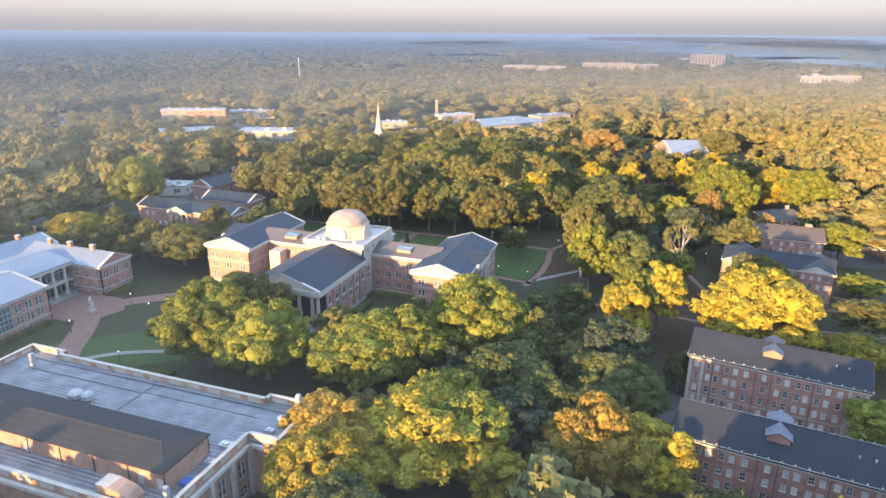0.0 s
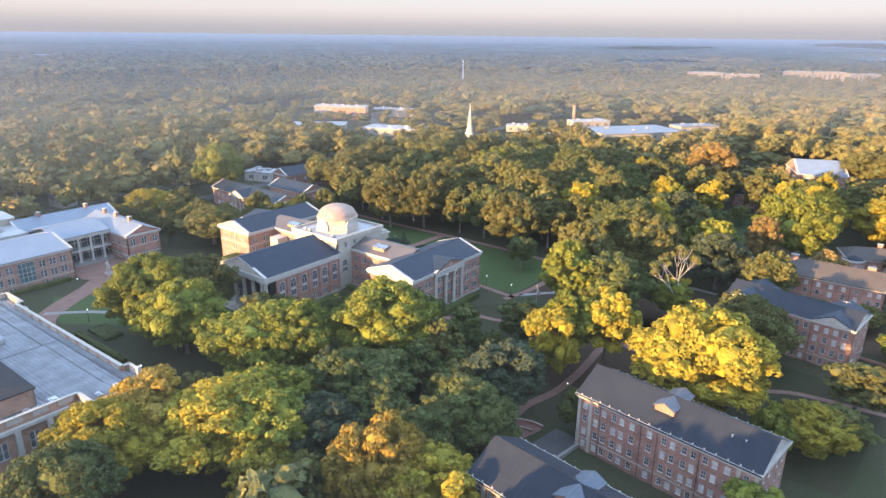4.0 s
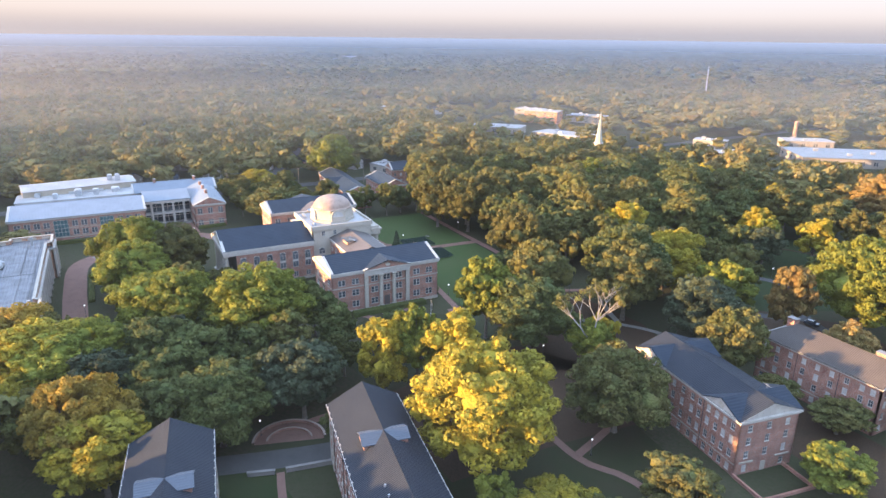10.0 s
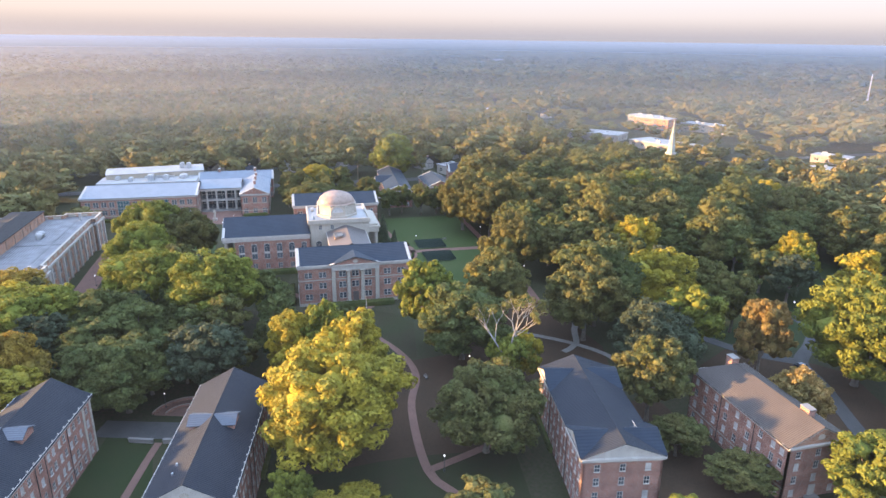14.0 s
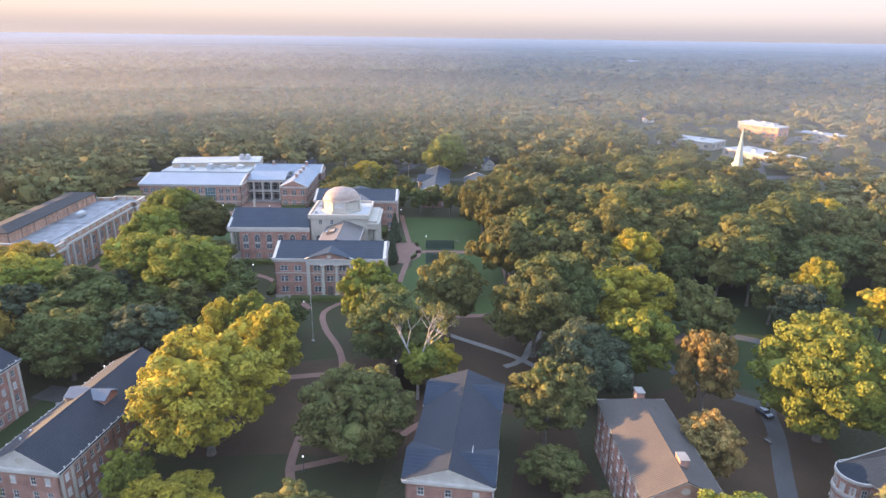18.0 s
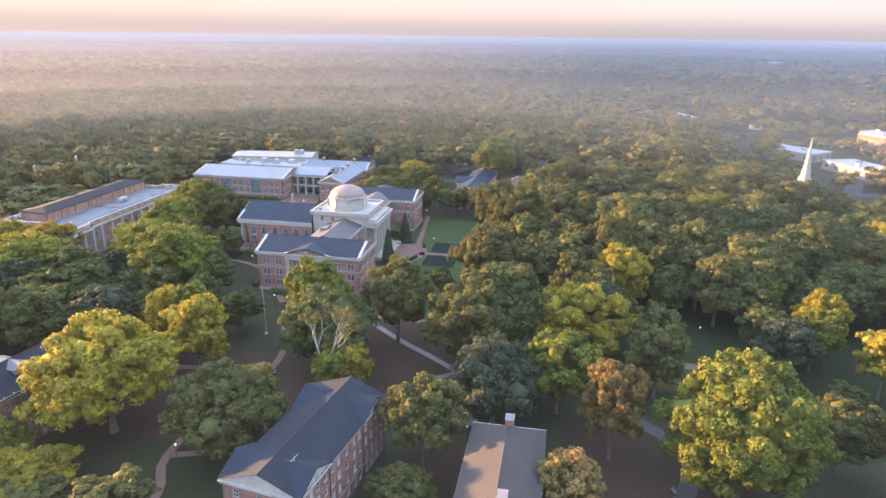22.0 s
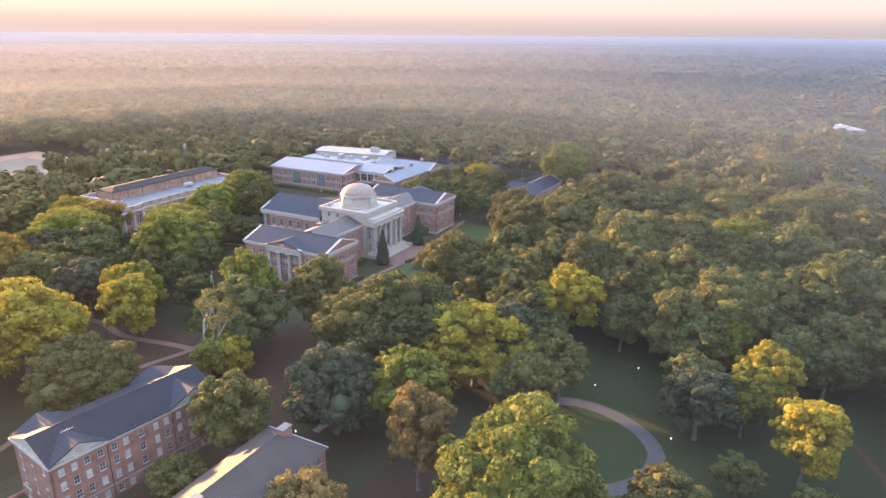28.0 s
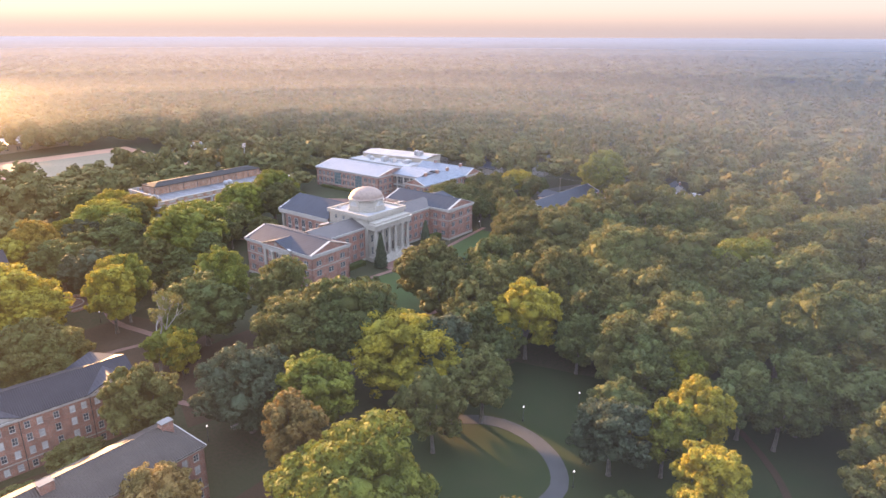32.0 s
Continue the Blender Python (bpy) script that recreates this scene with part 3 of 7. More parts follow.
    # the middle block
    for k, (m, ln) in sides(-10.7, 10.7, -10.4, 11.3).items():
        rows, bays = {"n": ([(2.0, 3.2), (7.2, 3.0)], even(5, ln)), "e": ([(14.3, 1.8)], [4.0, 8.2]), "w": ([(14.3, 1.8)], [ln - 4.0, ln - 8.2]), "s": ([], [])}[k]
        facade(t, m, ln, -0.3, 17.0, rows, bays, STONE, w=1.3)
    for s in (-1, 1):
        m = pose(10.7, -7.2, 6.0, 0, 0, 90) if s > 0 else pose(-10.7, -7.2, 6.0, 0, 0, 270)
        f, p, _ = window_meshes(2.2, 4.2, "arch")
        w = part("arched_window", f, None, t, "", m @ pose(0, -0.21, 0))
        part("pane", p, None, w)
    bm = B()
    for a, b, c, d in ((-11.2, 11.2, -10.9, -10.2), (-11.2, 11.2, 11.1, 11.8), (-11.2, -10.5, -10.2, 11.1), (10.5, 11.2, -10.2, 11.1)):
        box(bm, a, b, c, d, 16.6, 18.1)
    part("parapet", bm, STONE, t)
    bm = B()
    box(bm, -10.5, 10.5, -10.2, 11.1, 16.9, 17.4)
    part("flat_roof", bm, WHITE_ROOF, t)
    bm = B()
    o = math.pi / 8
    turned(bm, [(8.0, 17.4), (8.0, 18.2), (7.1, 18.25), (7.0, 21.6), (7.5, 21.7), (7.5, 22.0)], 8, (0, 0.4), o)
    drum = part("drum", bm, STONE, t)
    for k in range(4):
        m = pose(0, 0.4, 0, 0, 0, 90 * k) @ pose(0, -6.45, 0)
        bm = B()
        arc = [(2.6 * math.cos(math.pi * i / 12), 2.6 * math.sin(math.pi * i / 12)) for i in range(13)]
        prism(bm, [(x, -0.75, 19.6 + z) for x, z in arc] + [(-2.6, -0.75, 18.2), (2.6, -0.75, 18.2)], (0, 2.2, 0))
        part("lunette_bay", bm, STONE, drum, "", m)
        bm = B()
        arc = [(1.9 * math.cos(math.pi * i / 12), 1.9 * math.sin(math.pi * i / 12)) for i in range(13)]
        prism(bm, [(x, -0.8, 19.6 + z) for x, z in arc], (0, 0.2, 0))
        part("lunette_window", bm, BLIND, drum, "", m)
    bm = B()
    turned(bm, [(7.2, 21.9), (7.0, 22.2)] + [(6.7 * math.cos(a), 22.2 + 4.0 * math.sin(a)) for a in [i * math.pi / 2 / 12 for i in range(12)]] + [(0.35, 26.22)], 32, (0, 0.4))
    part("dome", bm, DOME, t, "weathered pinkish metal dome", smooth=True)
    bm = B()
    for i in range(16):
        a = 2 * math.pi * i / 16
        pts = [(6.75 * math.cos(b), 22.2 + 4.05 * math.sin(b)) for b in [k * math.pi / 2 / 8 for k in range(9)]]
        for (r0, z0), (r1, z1) in zip(pts, pts[1:]):
            d = Vector((-math.sin(a), math.cos(a), 0)) * 0.06
            p0, p1 = Vector((r0 * math.cos(a), 0.4 + r0 * math.sin(a), z0)), Vector((r1 * math.cos(a), 0.4 + r1 * math.sin(a), z1))
            bm.faces.new([bm.verts.new(v) for v in (p0 - d, p1 - d, p1 + d, p0 + d)])
    part("dome_ribs", bm, DOME, t)
    # plant and railings on the flat roof
    for x, y, h in ((-6.5, -8.5, 1.0), (-4.4, -8.6, 0.8), (6.8, -8.4, 0.9)):
        bm = B()
        box(bm, x - 0.7, x + 0.7, y - 0.5, y + 0.5, 17.4, 17.4 + h)
        box(bm, x - 0.5, x + 0.3, y - 0.35, y + 0.35, 17.4 + h, 17.7 + h)
        part("roof_unit", bm, GREY_METAL, t)

    # the great portico towards the lawn
    for x in (-9.3, -5.6, -1.87, 1.87, 5.6, 9.3):
        column(t, x, 14.0, 1.6, 12.6, 0.75)
    bm = B()
    box(bm, -10.6, 10.6, 11.3, 15.0, 12.6, 14.2)
    box(bm, -11.0, 11.0, 11.3, 15.5, 14.2, 14.8)
    box(bm, -10.3, 10.3, 11.3, 14.6, 14.8, 15.6)
    part("entablature", bm, STONE, t)
    bm = B()
    box(bm, -11.2, 11.2, 11.3, 15.4, -0.2, 1.6)
    part("portico_floor", bm, STONE, t)
    for i in range(9):
        bm = B()
        box(bm, -9.6, 9.6, 15.4 + i * 0.36, 15.76 + i * 0.36, -0.2, 1.44 - i * 0.16)
        part("step", bm, STONE, t)
    for s in (-1, 1):
        bm = B()
        box(bm, s * 10.4 - 0.8, s * 10.4 + 0.8, 15.4, 18.8, -0.2, 1.2)
        part("step_cheek", bm, STONE, t)
    bm = B()
    for x in (-3.7, 0, 3.7):
        box(bm, x - 1.0, x + 1.0, 11.32, 11.4, 1.6, 4.9)
    part("door", bm, DOOR, t)

    # the hall behind, with its own porch
    x0, x1, y0, y1 = -11.4, 11.4, -36.6, -10.4
    for k, s in (("e", 1), ("w", -1)):
        m, ln = sides(x0, x1, y0, y1)[k]
        facade(t, m, ln, -0.3, 12.2, [(1.2, 1.9)], even(6, ln), w=1.5, style="pair")
        f, p, _ = window_meshes(2.0, 5.6, "arch")
        for x in even(6, ln):
            w = part("arched_window", f, None, t, "tall arched white window", m @ pose(x, -0.2, 4.9))
            part("pane", p, None, w)
        bm = B()
        for x in [ln * i / 6 for i in range(7)]:
            box(bm, max(x - 0.35, 0), min(x + 0.35, ln), -0.22, 0.0, 0.9, 11.6)
        part("brick_pier", bm, BRICK, t, "", m)
    m, ln = sides(x0, x1, y0, y1)["s"]
    # back wall painted near-black to stand for the shade inside the porch
    facade(t, m, ln, -0.3, 12.2, [(1.4, 3.0)], even(3, ln), w=1.8, mat=PORCH_SHADE)
    cornice(t, x0, x1, -40.4, y1, 11.6, 13.4, 0.55, ("n",))
    gable_roof(t, pose(x1, -40.4, 0, 0, 0, 90), 30.0, 22.8, 13.4, 17.6, 0.45)
    pediment(t, pose(x0, -40.4, 0), 22.8, 13.4, 4.05, STONE, oval=False)
    bm = B()
    box(bm, x0, x1, -40.4, -36.6, 11.5, 12.2)
    part("porch_ceiling", bm, TRIM, t)
    for x in (-10.5, -8.7, -4.4, 0.0, 4.4, 8.7, 10.5):
        column(t, x, -39.7, 1.0, 11.5, 0.62)
    bm = B()
    box(bm, x0 - 0.3, x1 + 0.3, -41.0, -36.6, -0.3, 1.0)
    for i in range(4):
        box(bm, -9, 9, -41.4 - i * 0.4, -41.0 - i * 0.4, -0.3, 0.8 - i * 0.22)
    part("porch_steps", bm, STONE, t)
    bm = B()
    box(bm, x0 - 0.12, x1 + 0.12, y0, y1, -0.3, 0.9)
    part("base_course", bm, STONE, t)
    return t


main_building()


# ---- dormitories ----
def downpipes(t, m, length, z1, places):
    for x in places:
        bm = B()
        pipe(bm, x, -0.12, 0.2, z1)
        part("downpipe", bm, DARK_METAL, t, "", m)


def forecourt_dormitory(at, turn):
    """Four floors, a long ribbed metal roof with a cross dormer, white gable at one end."""
    t = thing("dormitory", "long four-storey red brick dormitory with a ribbed dark metal roof", "building", at, turn, "dormitories")
    ln, wd, ze, zr = 37.4, 13.8, 13.3, 17.1
    rows = [(0.9, 1.6), (3.9, 1.75), (7.0, 1.75), (10.1, 1.65)]
    sd = sides(0, ln, -wd / 2, wd / 2)
    long_bays = [1.9, 4.6, 6.4, 8.7, 10.5, 12.8, 16.6, 19.6, 21.4, 23.7, 25.5, 27.8, 29.6, 31.9, 35.2]
    for k in "sn":
        m = sd[k][0]
        facade(t, m, ln, -0.6, ze - 0.9, rows, long_bays, w=1.1)
        downpipes(t, m, ln, ze - 0.9, (5.5, 14.8, 18.2, 26.7))
        for x in (0.45, 3.2, ln - 3.6, ln - 0.45):
            bm = B()
            box(bm, x - 0.35, x + 0.35, -0.12, 0.0, -0.3, ze - 0.9)
            part("stone_pilaster", bm, STONE, t, "", m)
        bm = B()
        box(bm, 0.0, ln, -0.06, 0.0, 2.9, 3.15)
        part("string_course", bm, STONE, t, "", m)
    for k in "ew":
        facade(t, sd[k][0], wd, -0.6, ze - 0.9, rows, [2.3, 5.0, 8.8, 11.5], w=1.1)
    cornice(t, 0, ln, -wd / 2, wd / 2, ze - 0.9, ze, 0.5)
    gable_roof(t, pose(0, -wd / 2, 0), ln, wd, ze, zr, 0.6, SEAM)
    pediment(t, pose(ln, -wd / 2, 0, 0, 0, 90), wd, ze, 3.75, TRIM, thick=0.1)
    pediment(t, pose(0, wd / 2, 0, 0, 0, 270), wd, ze, 3.75, BRICK, 0.3, thick=0.06, trim=SEAM)
    # cross dormer astride the ridge
    bm = B()
    x = 17.6
    for s in (-1, 1):
        q = [(x + s * 2.3, -4.4, zr - 1.0), (x, -4.4, zr + 0.1), (x, 4.4, zr + 0.1), (x + s * 2.3, 4.4, zr - 1.0)]
        prism(bm, q if s < 0 else q[::-1], (0, 0, 0.15))
    d = part("dormer_roof", bm, DORMER_METAL, t, "blue-grey metal dormer roof", None)
    for s in (-1, 1):
        bm = B()
        prism(bm, [(x - 2.0, s * 4.0, zr - 2.3), (x + 2.0, s * 4.0, zr - 2.3), (x + 2.0, s * 4.0, zr - 0.9), (x, s * 4.0, zr), (x - 2.0, s * 4.0, zr - 0.9)], (0, -s * 1.8, 0))
        part("dormer_face", bm, BRICK, d)
    # snow guards along both eaves
    g = B()
    box(g, -0.06, 0.06, -0.1, 0.12, 0.0, 0.42)
    box(g, -0.16, 0.16, 0.0, 0.07, 0.26, 0.42)
    guard = mesh_of("snow_guard", g, TRIM)
    for s in (-1, 1):
        for i in range(17):
            part("snow_guard", guard, None, t, "", pose(1.0 + i * 2.2, s * (wd / 2 + 0.35), ze - 0.12))
    bm = B()
    for x in (30.5, 33.0):
        pipe(bm, x, -3.0, zr - 2.2, zr - 1.0, 0.18, 8)
    part("vent_pipe", bm, GREY_METAL, t)
    return t


forecourt_dormitory((111.5, -30.1, -2.8), -8.15)
forecourt_dormitory((108.4, -66.1, -2.8), -8.15)


def pedimented_dormitory(at, turn):
    """Four floors under a dark ribbed roof, with gables on the long sides near both ends."""
    t = thing("dormitory", "four-storey red brick dormitory with white gables and a dark blue-grey roof", "building", at, turn, "dormitories")
    ln, wd, ze, zr = 32.8, 14.4, 12.7, 15.4
    rows = [(0.9, 1.6), (3.9, 1.75), (6.9, 1.75), (9.8, 1.6)]
    sd = sides(0, ln, -wd / 2, wd / 2)
    for k in "sn":
        m = sd[k][0]
        facade(t, m, ln, -0.6, ze - 0.7, rows, [1.8, 4.0, 6.2, 8.6, 11.2, 13.4, 16.4, 19.4, 21.6, 24.2, 26.6, 28.8, 31.0], w=1.1)
        downpipes(t, m, ln, ze - 0.7, (9.9, 22.9))
        for x in (0.3, ln - 9.9):
            mm = m @ pose(x, -0.35, 0)
            pediment(t, mm, 9.6, ze, 2.1, TRIM, 0.3, 0.6, thick=0.1)
            bm = B()
            for s in (-1, 1):
                q = [(4.8 + s * 5.1, -0.3, ze - 0.05), (4.8, -0.3, ze + 2.25), (4.8, 6.3, ze + 2.25), (4.8 + s * 5.1, 0.8, ze - 0.05)]
                prism(bm, q if s < 0 else q[::-1], (0, 0, 0.24))
            part("cross_roof", bm, SLATE, t, "", mm)
        bm = B()
        box(bm, 0, ln, -0.06, 0, 2.9, 3.15)
        part("string_course", bm, STONE, t, "", m)
    for k in "ew":
        m = sd[k][0]
        facade(t, m, wd, -0.6, ze - 0.7, rows, [2.6, 7.2, 11.8], w=1.15, skip=((0, 1),) if k == "e" else ())
        bm = B()
        box(bm, 1.0, 4.4, -0.22, 0, 3.0, 3.3)
        box(bm, 10.0, 13.4, -0.22, 0, 3.0, 3.3)
        box(bm, 6.6, 7.8, -0.05, 0.06, 0.0, 2.5)
        part("stone_band", bm, STONE, t, "", m)
    cornice(t, 0, ln, -wd / 2, wd / 2, ze - 0.7, ze, 0.45)
    gable_roof(t, pose(0, -wd / 2, 0), ln, wd, ze, zr, 0.45, SEAM)
    pediment(t, pose(ln, -wd / 2, 0, 0, 0, 90), wd, ze, 2.65, TRIM, 0.3, oval=False, thick=0.1)
    pediment(t, pose(0, wd / 2, 0, 0, 0, 270), wd, ze, 2.65, TRIM, 0.2, thick=0.02)
    bm = B()
    pipe(bm, 27.5, 3.5, ze + 1.2, ze + 3.4, 0.06)
    box(bm, 26.4, 28.6, 3.46, 3.54, ze + 3.1, ze + 3.16)
    part("aerial", bm, GREY_METAL, t)
    # low brick terrace wall at the gable end
    bm = B()
    for a, b, c, d in ((ln, ln + 8, -7.4, -7.0), (ln + 7.6, ln + 8, -7.0, 5.0), (ln, ln + 8, 5.0, 5.4)):
        box(bm, a, b, c, d, -0.5, 1.1)
    part("terrace_wall", bm, BRICK, t)
    return t


pedimented_dormitory((122.3, 42.5, -0.4), -8.6)


def hipped_dormitory(at, turn):
    t = thing("dormitory", "four-storey red brick dormitory with tan metal roof and chimneys", "building", at, turn, "dormitories")
    ln, wd, ze, zr = 29.6, 13.0, 11.7, 15.0
    rows = [(0.7, 1.5), (3.5, 1.7), (6.3, 1.7), (9.0, 1.5)]
    sd = sides(0, ln, -wd / 2, wd / 2)
    for k in "sn":
        m = sd[k][0]
        facade(t, m, ln, -0.6, ze - 0.6, rows, [2.0, 5.2, 8.6, 12.0, 15.4, 18.8, 22.2, 25.6, 27.9], w=1.15)
        downpipes(t, m, ln, ze - 0.6, (10.3, 20.5))
        bm = B()
        box(bm, 0, ln, -0.06, 0, 2.6, 2.85)
        part("string_course", bm, STONE, t, "", m)
    for k in "ew":
        facade(t, sd[k][0], wd, -0.6, ze - 0.6, rows, [2.2, 6.5, 10.8], w=1.15)
    cornice(t, 0, ln, -wd / 2, wd / 2, ze - 0.6, ze, 0.45)
    gable_roof(t, pose(0, -wd / 2, 0), ln, wd, ze, zr, 0.45, SEAM_TAN, (5.0, 0))
    pediment(t, pose(ln, -wd / 2, 0, 0, 0, 90), wd, ze, 3.2, BRICK_TAN, 0.3, thick=0.05)
    chimney(t, 3.4, 0.3, 13.0, 16.2, 2.2, 1.5, CONCRETE)
    chimney(t, 24.5, 1.0, 13.0, 16.2, 2.2, 1.5, CONCRETE)
    bm = B()
    box(bm, ln + 0.05, ln + 0.2, -0.7, 0.7, 0.4, 2.8)
    part("door", bm, TRIM, t)
    bm = B()
    for i in range(4):
        box(bm, ln, ln + 2.4 - i * 0.4, -1.2, 1.2, -0.2 + i * 0.2, i * 0.2)
    part("entrance_steps", bm, CONCRETE, t)
    return t


hipped_dormitory((128.3, 75.5, 0), 0.0)


def bay_house(at, turn):
    """The brick house with a rounded bay and grey roofs beside the drive."""
    t = thing("hall_with_bay", "red brick hall with a rounded white-banded bay and grey roof", "building", at, turn)
    sd = sides(-9, 9, -6, 6)
    rows = [(1.0, 1.7), (4.4, 1.7)]
    for k, (m, ln) in sd.items():
        facade(t, m, ln, -0.3, 7.3, rows, even(5 if k in "sn" else 3, ln), w=1.15)
    cornice(t, -9, 9, -6, 6, 7.3, 8.0, 0.5)
    gable_roof(t, pose(-9, -6, 0), 18, 12, 8.0, 10.6, 0.5, SEAM_TAN, (4.0, 4.0))
    for s in (-1, 1):
        bm = B()
        turned(bm, [(3.4, -0.3), (3.4, 6.9)], 18, (s * 6.5, -5.2))
        part("bay", bm, BRICK, t)
        for z in (3.5, 6.9):
            bm = B()
            turned(bm, [(3.45, z), (3.75, z + 0.15), (3.75, z + 0.7), (3.45, z + 0.75)], 18, (s * 6.5, -5.2))
            part("band", bm, TRIM, t)
        bm = B()
        turned(bm, [(3.6, 7.6), (2.2, 8.3), (0.2, 8.9)], 18, (s * 6.5, -5.2))
        part("bay_roof", bm, SEAM, t)
        for a in (-150, -120, -90, -60, -30):
            for z, h in rows:
                m = pose(s * 6.5, -5.2, z) @ pose(0, 0, 0, 0, 0, a + 90) @ pose(0, -3.5, 0)
                window(t, m, 1.0, h)
    chimney(t, 3.0, 2.0, 8.5, 12.0, 1.4, 1.0)
    return t


bay_house((150, 119.5, 0), 20)


# ---- the flat-roofed arts building ----
def arts_building():
    t = thing("arts_building", "flat-roofed brick arts building with white pilasters and a grey membrane roof", "building", (0, 0, 0))
    z = 11.6
    # its outline, with the two stepped corner pavilions towards the walk
    plan = [(-34, -127), (32.5, -127), (32.5, -104), (39, -104), (39, -91), (28.5, -91), (28.5, -92.5), (-26.5, -92.5), (-26.5, -91), (-37, -91), (-37, -104), (-34, -104)]
    for (xa, ya), (xb, yb) in zip(plan, plan[1:] + plan[:1]):
        ln = math.hypot(xb - xa, yb - ya)
        turn = math.degrees(math.atan2(yb - ya, xb - xa))
        m = pose(xa, ya, 0, 0, 0, turn)
        n = max(1, round(ln / 6))
        shown = turn > 45 and ln > 8
        facade(t, m, ln, -0.3, z, [] if ln < 5 else [(1.0, 2.2), (5.2, 3.6)] if shown else [(4.2, 2.2)], even(n, ln), w=2.0, style="pair", mat=BRICK_TAN)
        if shown:
            bm = B()
            box(bm, -0.5, 0.5, -0.6, 0, 0.2, z - 1.2)
            pil_me = mesh_of("pilaster", bm, TRIM)
            for i in range(n + 1):
                part("pilaster", pil_me, None, t, "", m @ pose(min(max(ln * i / n, 0.5), ln - 0.5), 0, 0))
        bm = B()
        box(bm, -0.5, ln + 0.5, -0.7, 0.0, z - 1.2, z - 0.5)
        part("cornice", bm, TRIM, t, "", m)
        bm = B()
        box(bm, 0.0, ln, 0.0, 0.5, z, z + 1.3)
        pa = part("parapet", bm, BRICK_TAN, t, "", m)
        k = max(1, round(ln / 5))
        for i in range(k):
            if ln > 5:
                bm = B()
                c = ln * (i + 0.5) / k
                box(bm, c - ln / k * 0.3, c + ln / k * 0.3, -0.07, 0.57, z + 0.15, z + 1.1)
                part("parapet_panel", bm, STONE, pa, "pale stone parapet panel")
        k = max(1, round(ln / 3))
        bm = B()
        box(bm, 0.01, ln / k - 0.01, -0.16, 0.62, z + 1.3, z + 1.5)
        stone_me = mesh_of("coping_stone", bm, STONE)
        for i in range(k):
            part("coping_stone", stone_me, None, pa, "", pose(ln * i / k, 0, 0))
    bm = B()
    prism(bm, [(x * 0.995, y + (0.2 if y < -110 else -0.2), z - 0.6) for x, y in plan], (0, 0, 0.7))
    part("flat_roof", bm, MEMBRANE, t, "grey membrane roof with ponding marks")
    # dark cable runs on the roof
    bm = B()
    for a, b, c, d in ((-33, 36, -94.6, -94.4), (2.0, 2.2, -110, -94.6), (2.2, 30, -97.8, -97.65), (-30, 2.0, -98.2, -98.05)):
        box(bm, a, b, c, d, z + 0.1, z + 0.2)
    part("conduit", bm, DARK_METAL, t)
    # fly tower block with a shallow hipped roof
    a0, a1, b0, b1, h = -32, 28.5, -121.0, -110.2, 4.4
    bm = B()
    box(bm, a0, a1, b0, b1, z, z + h - 0.5)
    pt = part("penthouse", bm, BRICK_TAN, t)
    bm = B()
    for x in (27.5, 23.5, -2, -28):
        box(bm, x - 0.6, x + 0.6, b0 - 0.06, b0, z + 0.3, z + 2.4)
    part("penthouse_door", bm, TRIM, pt)
    for i in range(9):
        x = a0 + (a1 - a0) * i / 8
        for y in (b0 - 0.1, b1):
            bm = B()
            box(bm, x - 0.12, x + 0.12, y, y + 0.1, z, z + h - 0.5)
            part("penthouse_pier", bm, DARK_METAL, pt)
    gable_roof(t, pose(a0, b0, 0), a1 - a0, b1 - b0, z + h - 0.5, z + h + 0.4, 0.5, DARK_ROOF, (5, 5))
    # stair head with a sloping top, air handlers, pipes
    bm = B()
    prism(bm, [(19, -126, z), (26, -126, z), (26, -126, z + 1.0), (25, -126, z + 1.9), (23.4, -126, z + 2.5), (21.6, -126, z + 2.8), (19, -126, z + 2.8)], (0, 3.0, 0))
    part("stair_head", bm, BRICK_TAN, t)
    for x, y, s in ((-9, -104.5, 1.5), (-6.2, -104.2, 1.2)):
        bm = B()
        turned(bm, [(s * 0.7, z + 0.3), (s, z + 0.7), (s, z + 1.6), (s * 0.6, z + 2.1)], 12, (x, y))
        box(bm, x - s, x + s, y - 0.4, y + 0.4, z + 0.1, z + 0.4)
        part("air_handler", bm, WHITE_ROOF, t, "white rounded roof fan")
    for x, y, hh in ((36.5, -93, 4.0), (-30, -97, 3.0), (30.0, -122.5, 2.6), (35.2, -97.5, 1.6)):
        bm = B()
        box(bm, x - 0.4, x + 0.4, y - 0.4, y + 0.4, z, z + hh)
        part("vent_box", bm, WHITE_ROOF, t)
    for x, y, a, b in ((35, -101, 0.8, 0.5), (30.3, -107.5, 1.4, 0.8), (30.4, -112.5, 0.8, 0.6)):
        bm = B()
        box(bm, x - a, x + a, y - b, y + b, z + 0.1, z + 0.8)
        box(bm, x - a * 0.5, x + a * 0.3, y - b * 0.6, y + b * 0.6, z + 0.8, z + 1.1)
        part("roof_unit", bm, GREY_METAL, t)
    bm = B()
    prism(bm, [(29.3, -119.2, z + 0.1), (31.5, -119.4, z + 0.1), (31.3, -117.4, z + 0.1), (29.7, -117.6, z + 0.1)], (0.2, 0, 0.9))
    part("tarpaulin", bm, material("blue_tarpaulin", (0.03, 0.07, 0.22), 0.5), t, "blue tarpaulin over roof equipment")
    return t


arts_building()


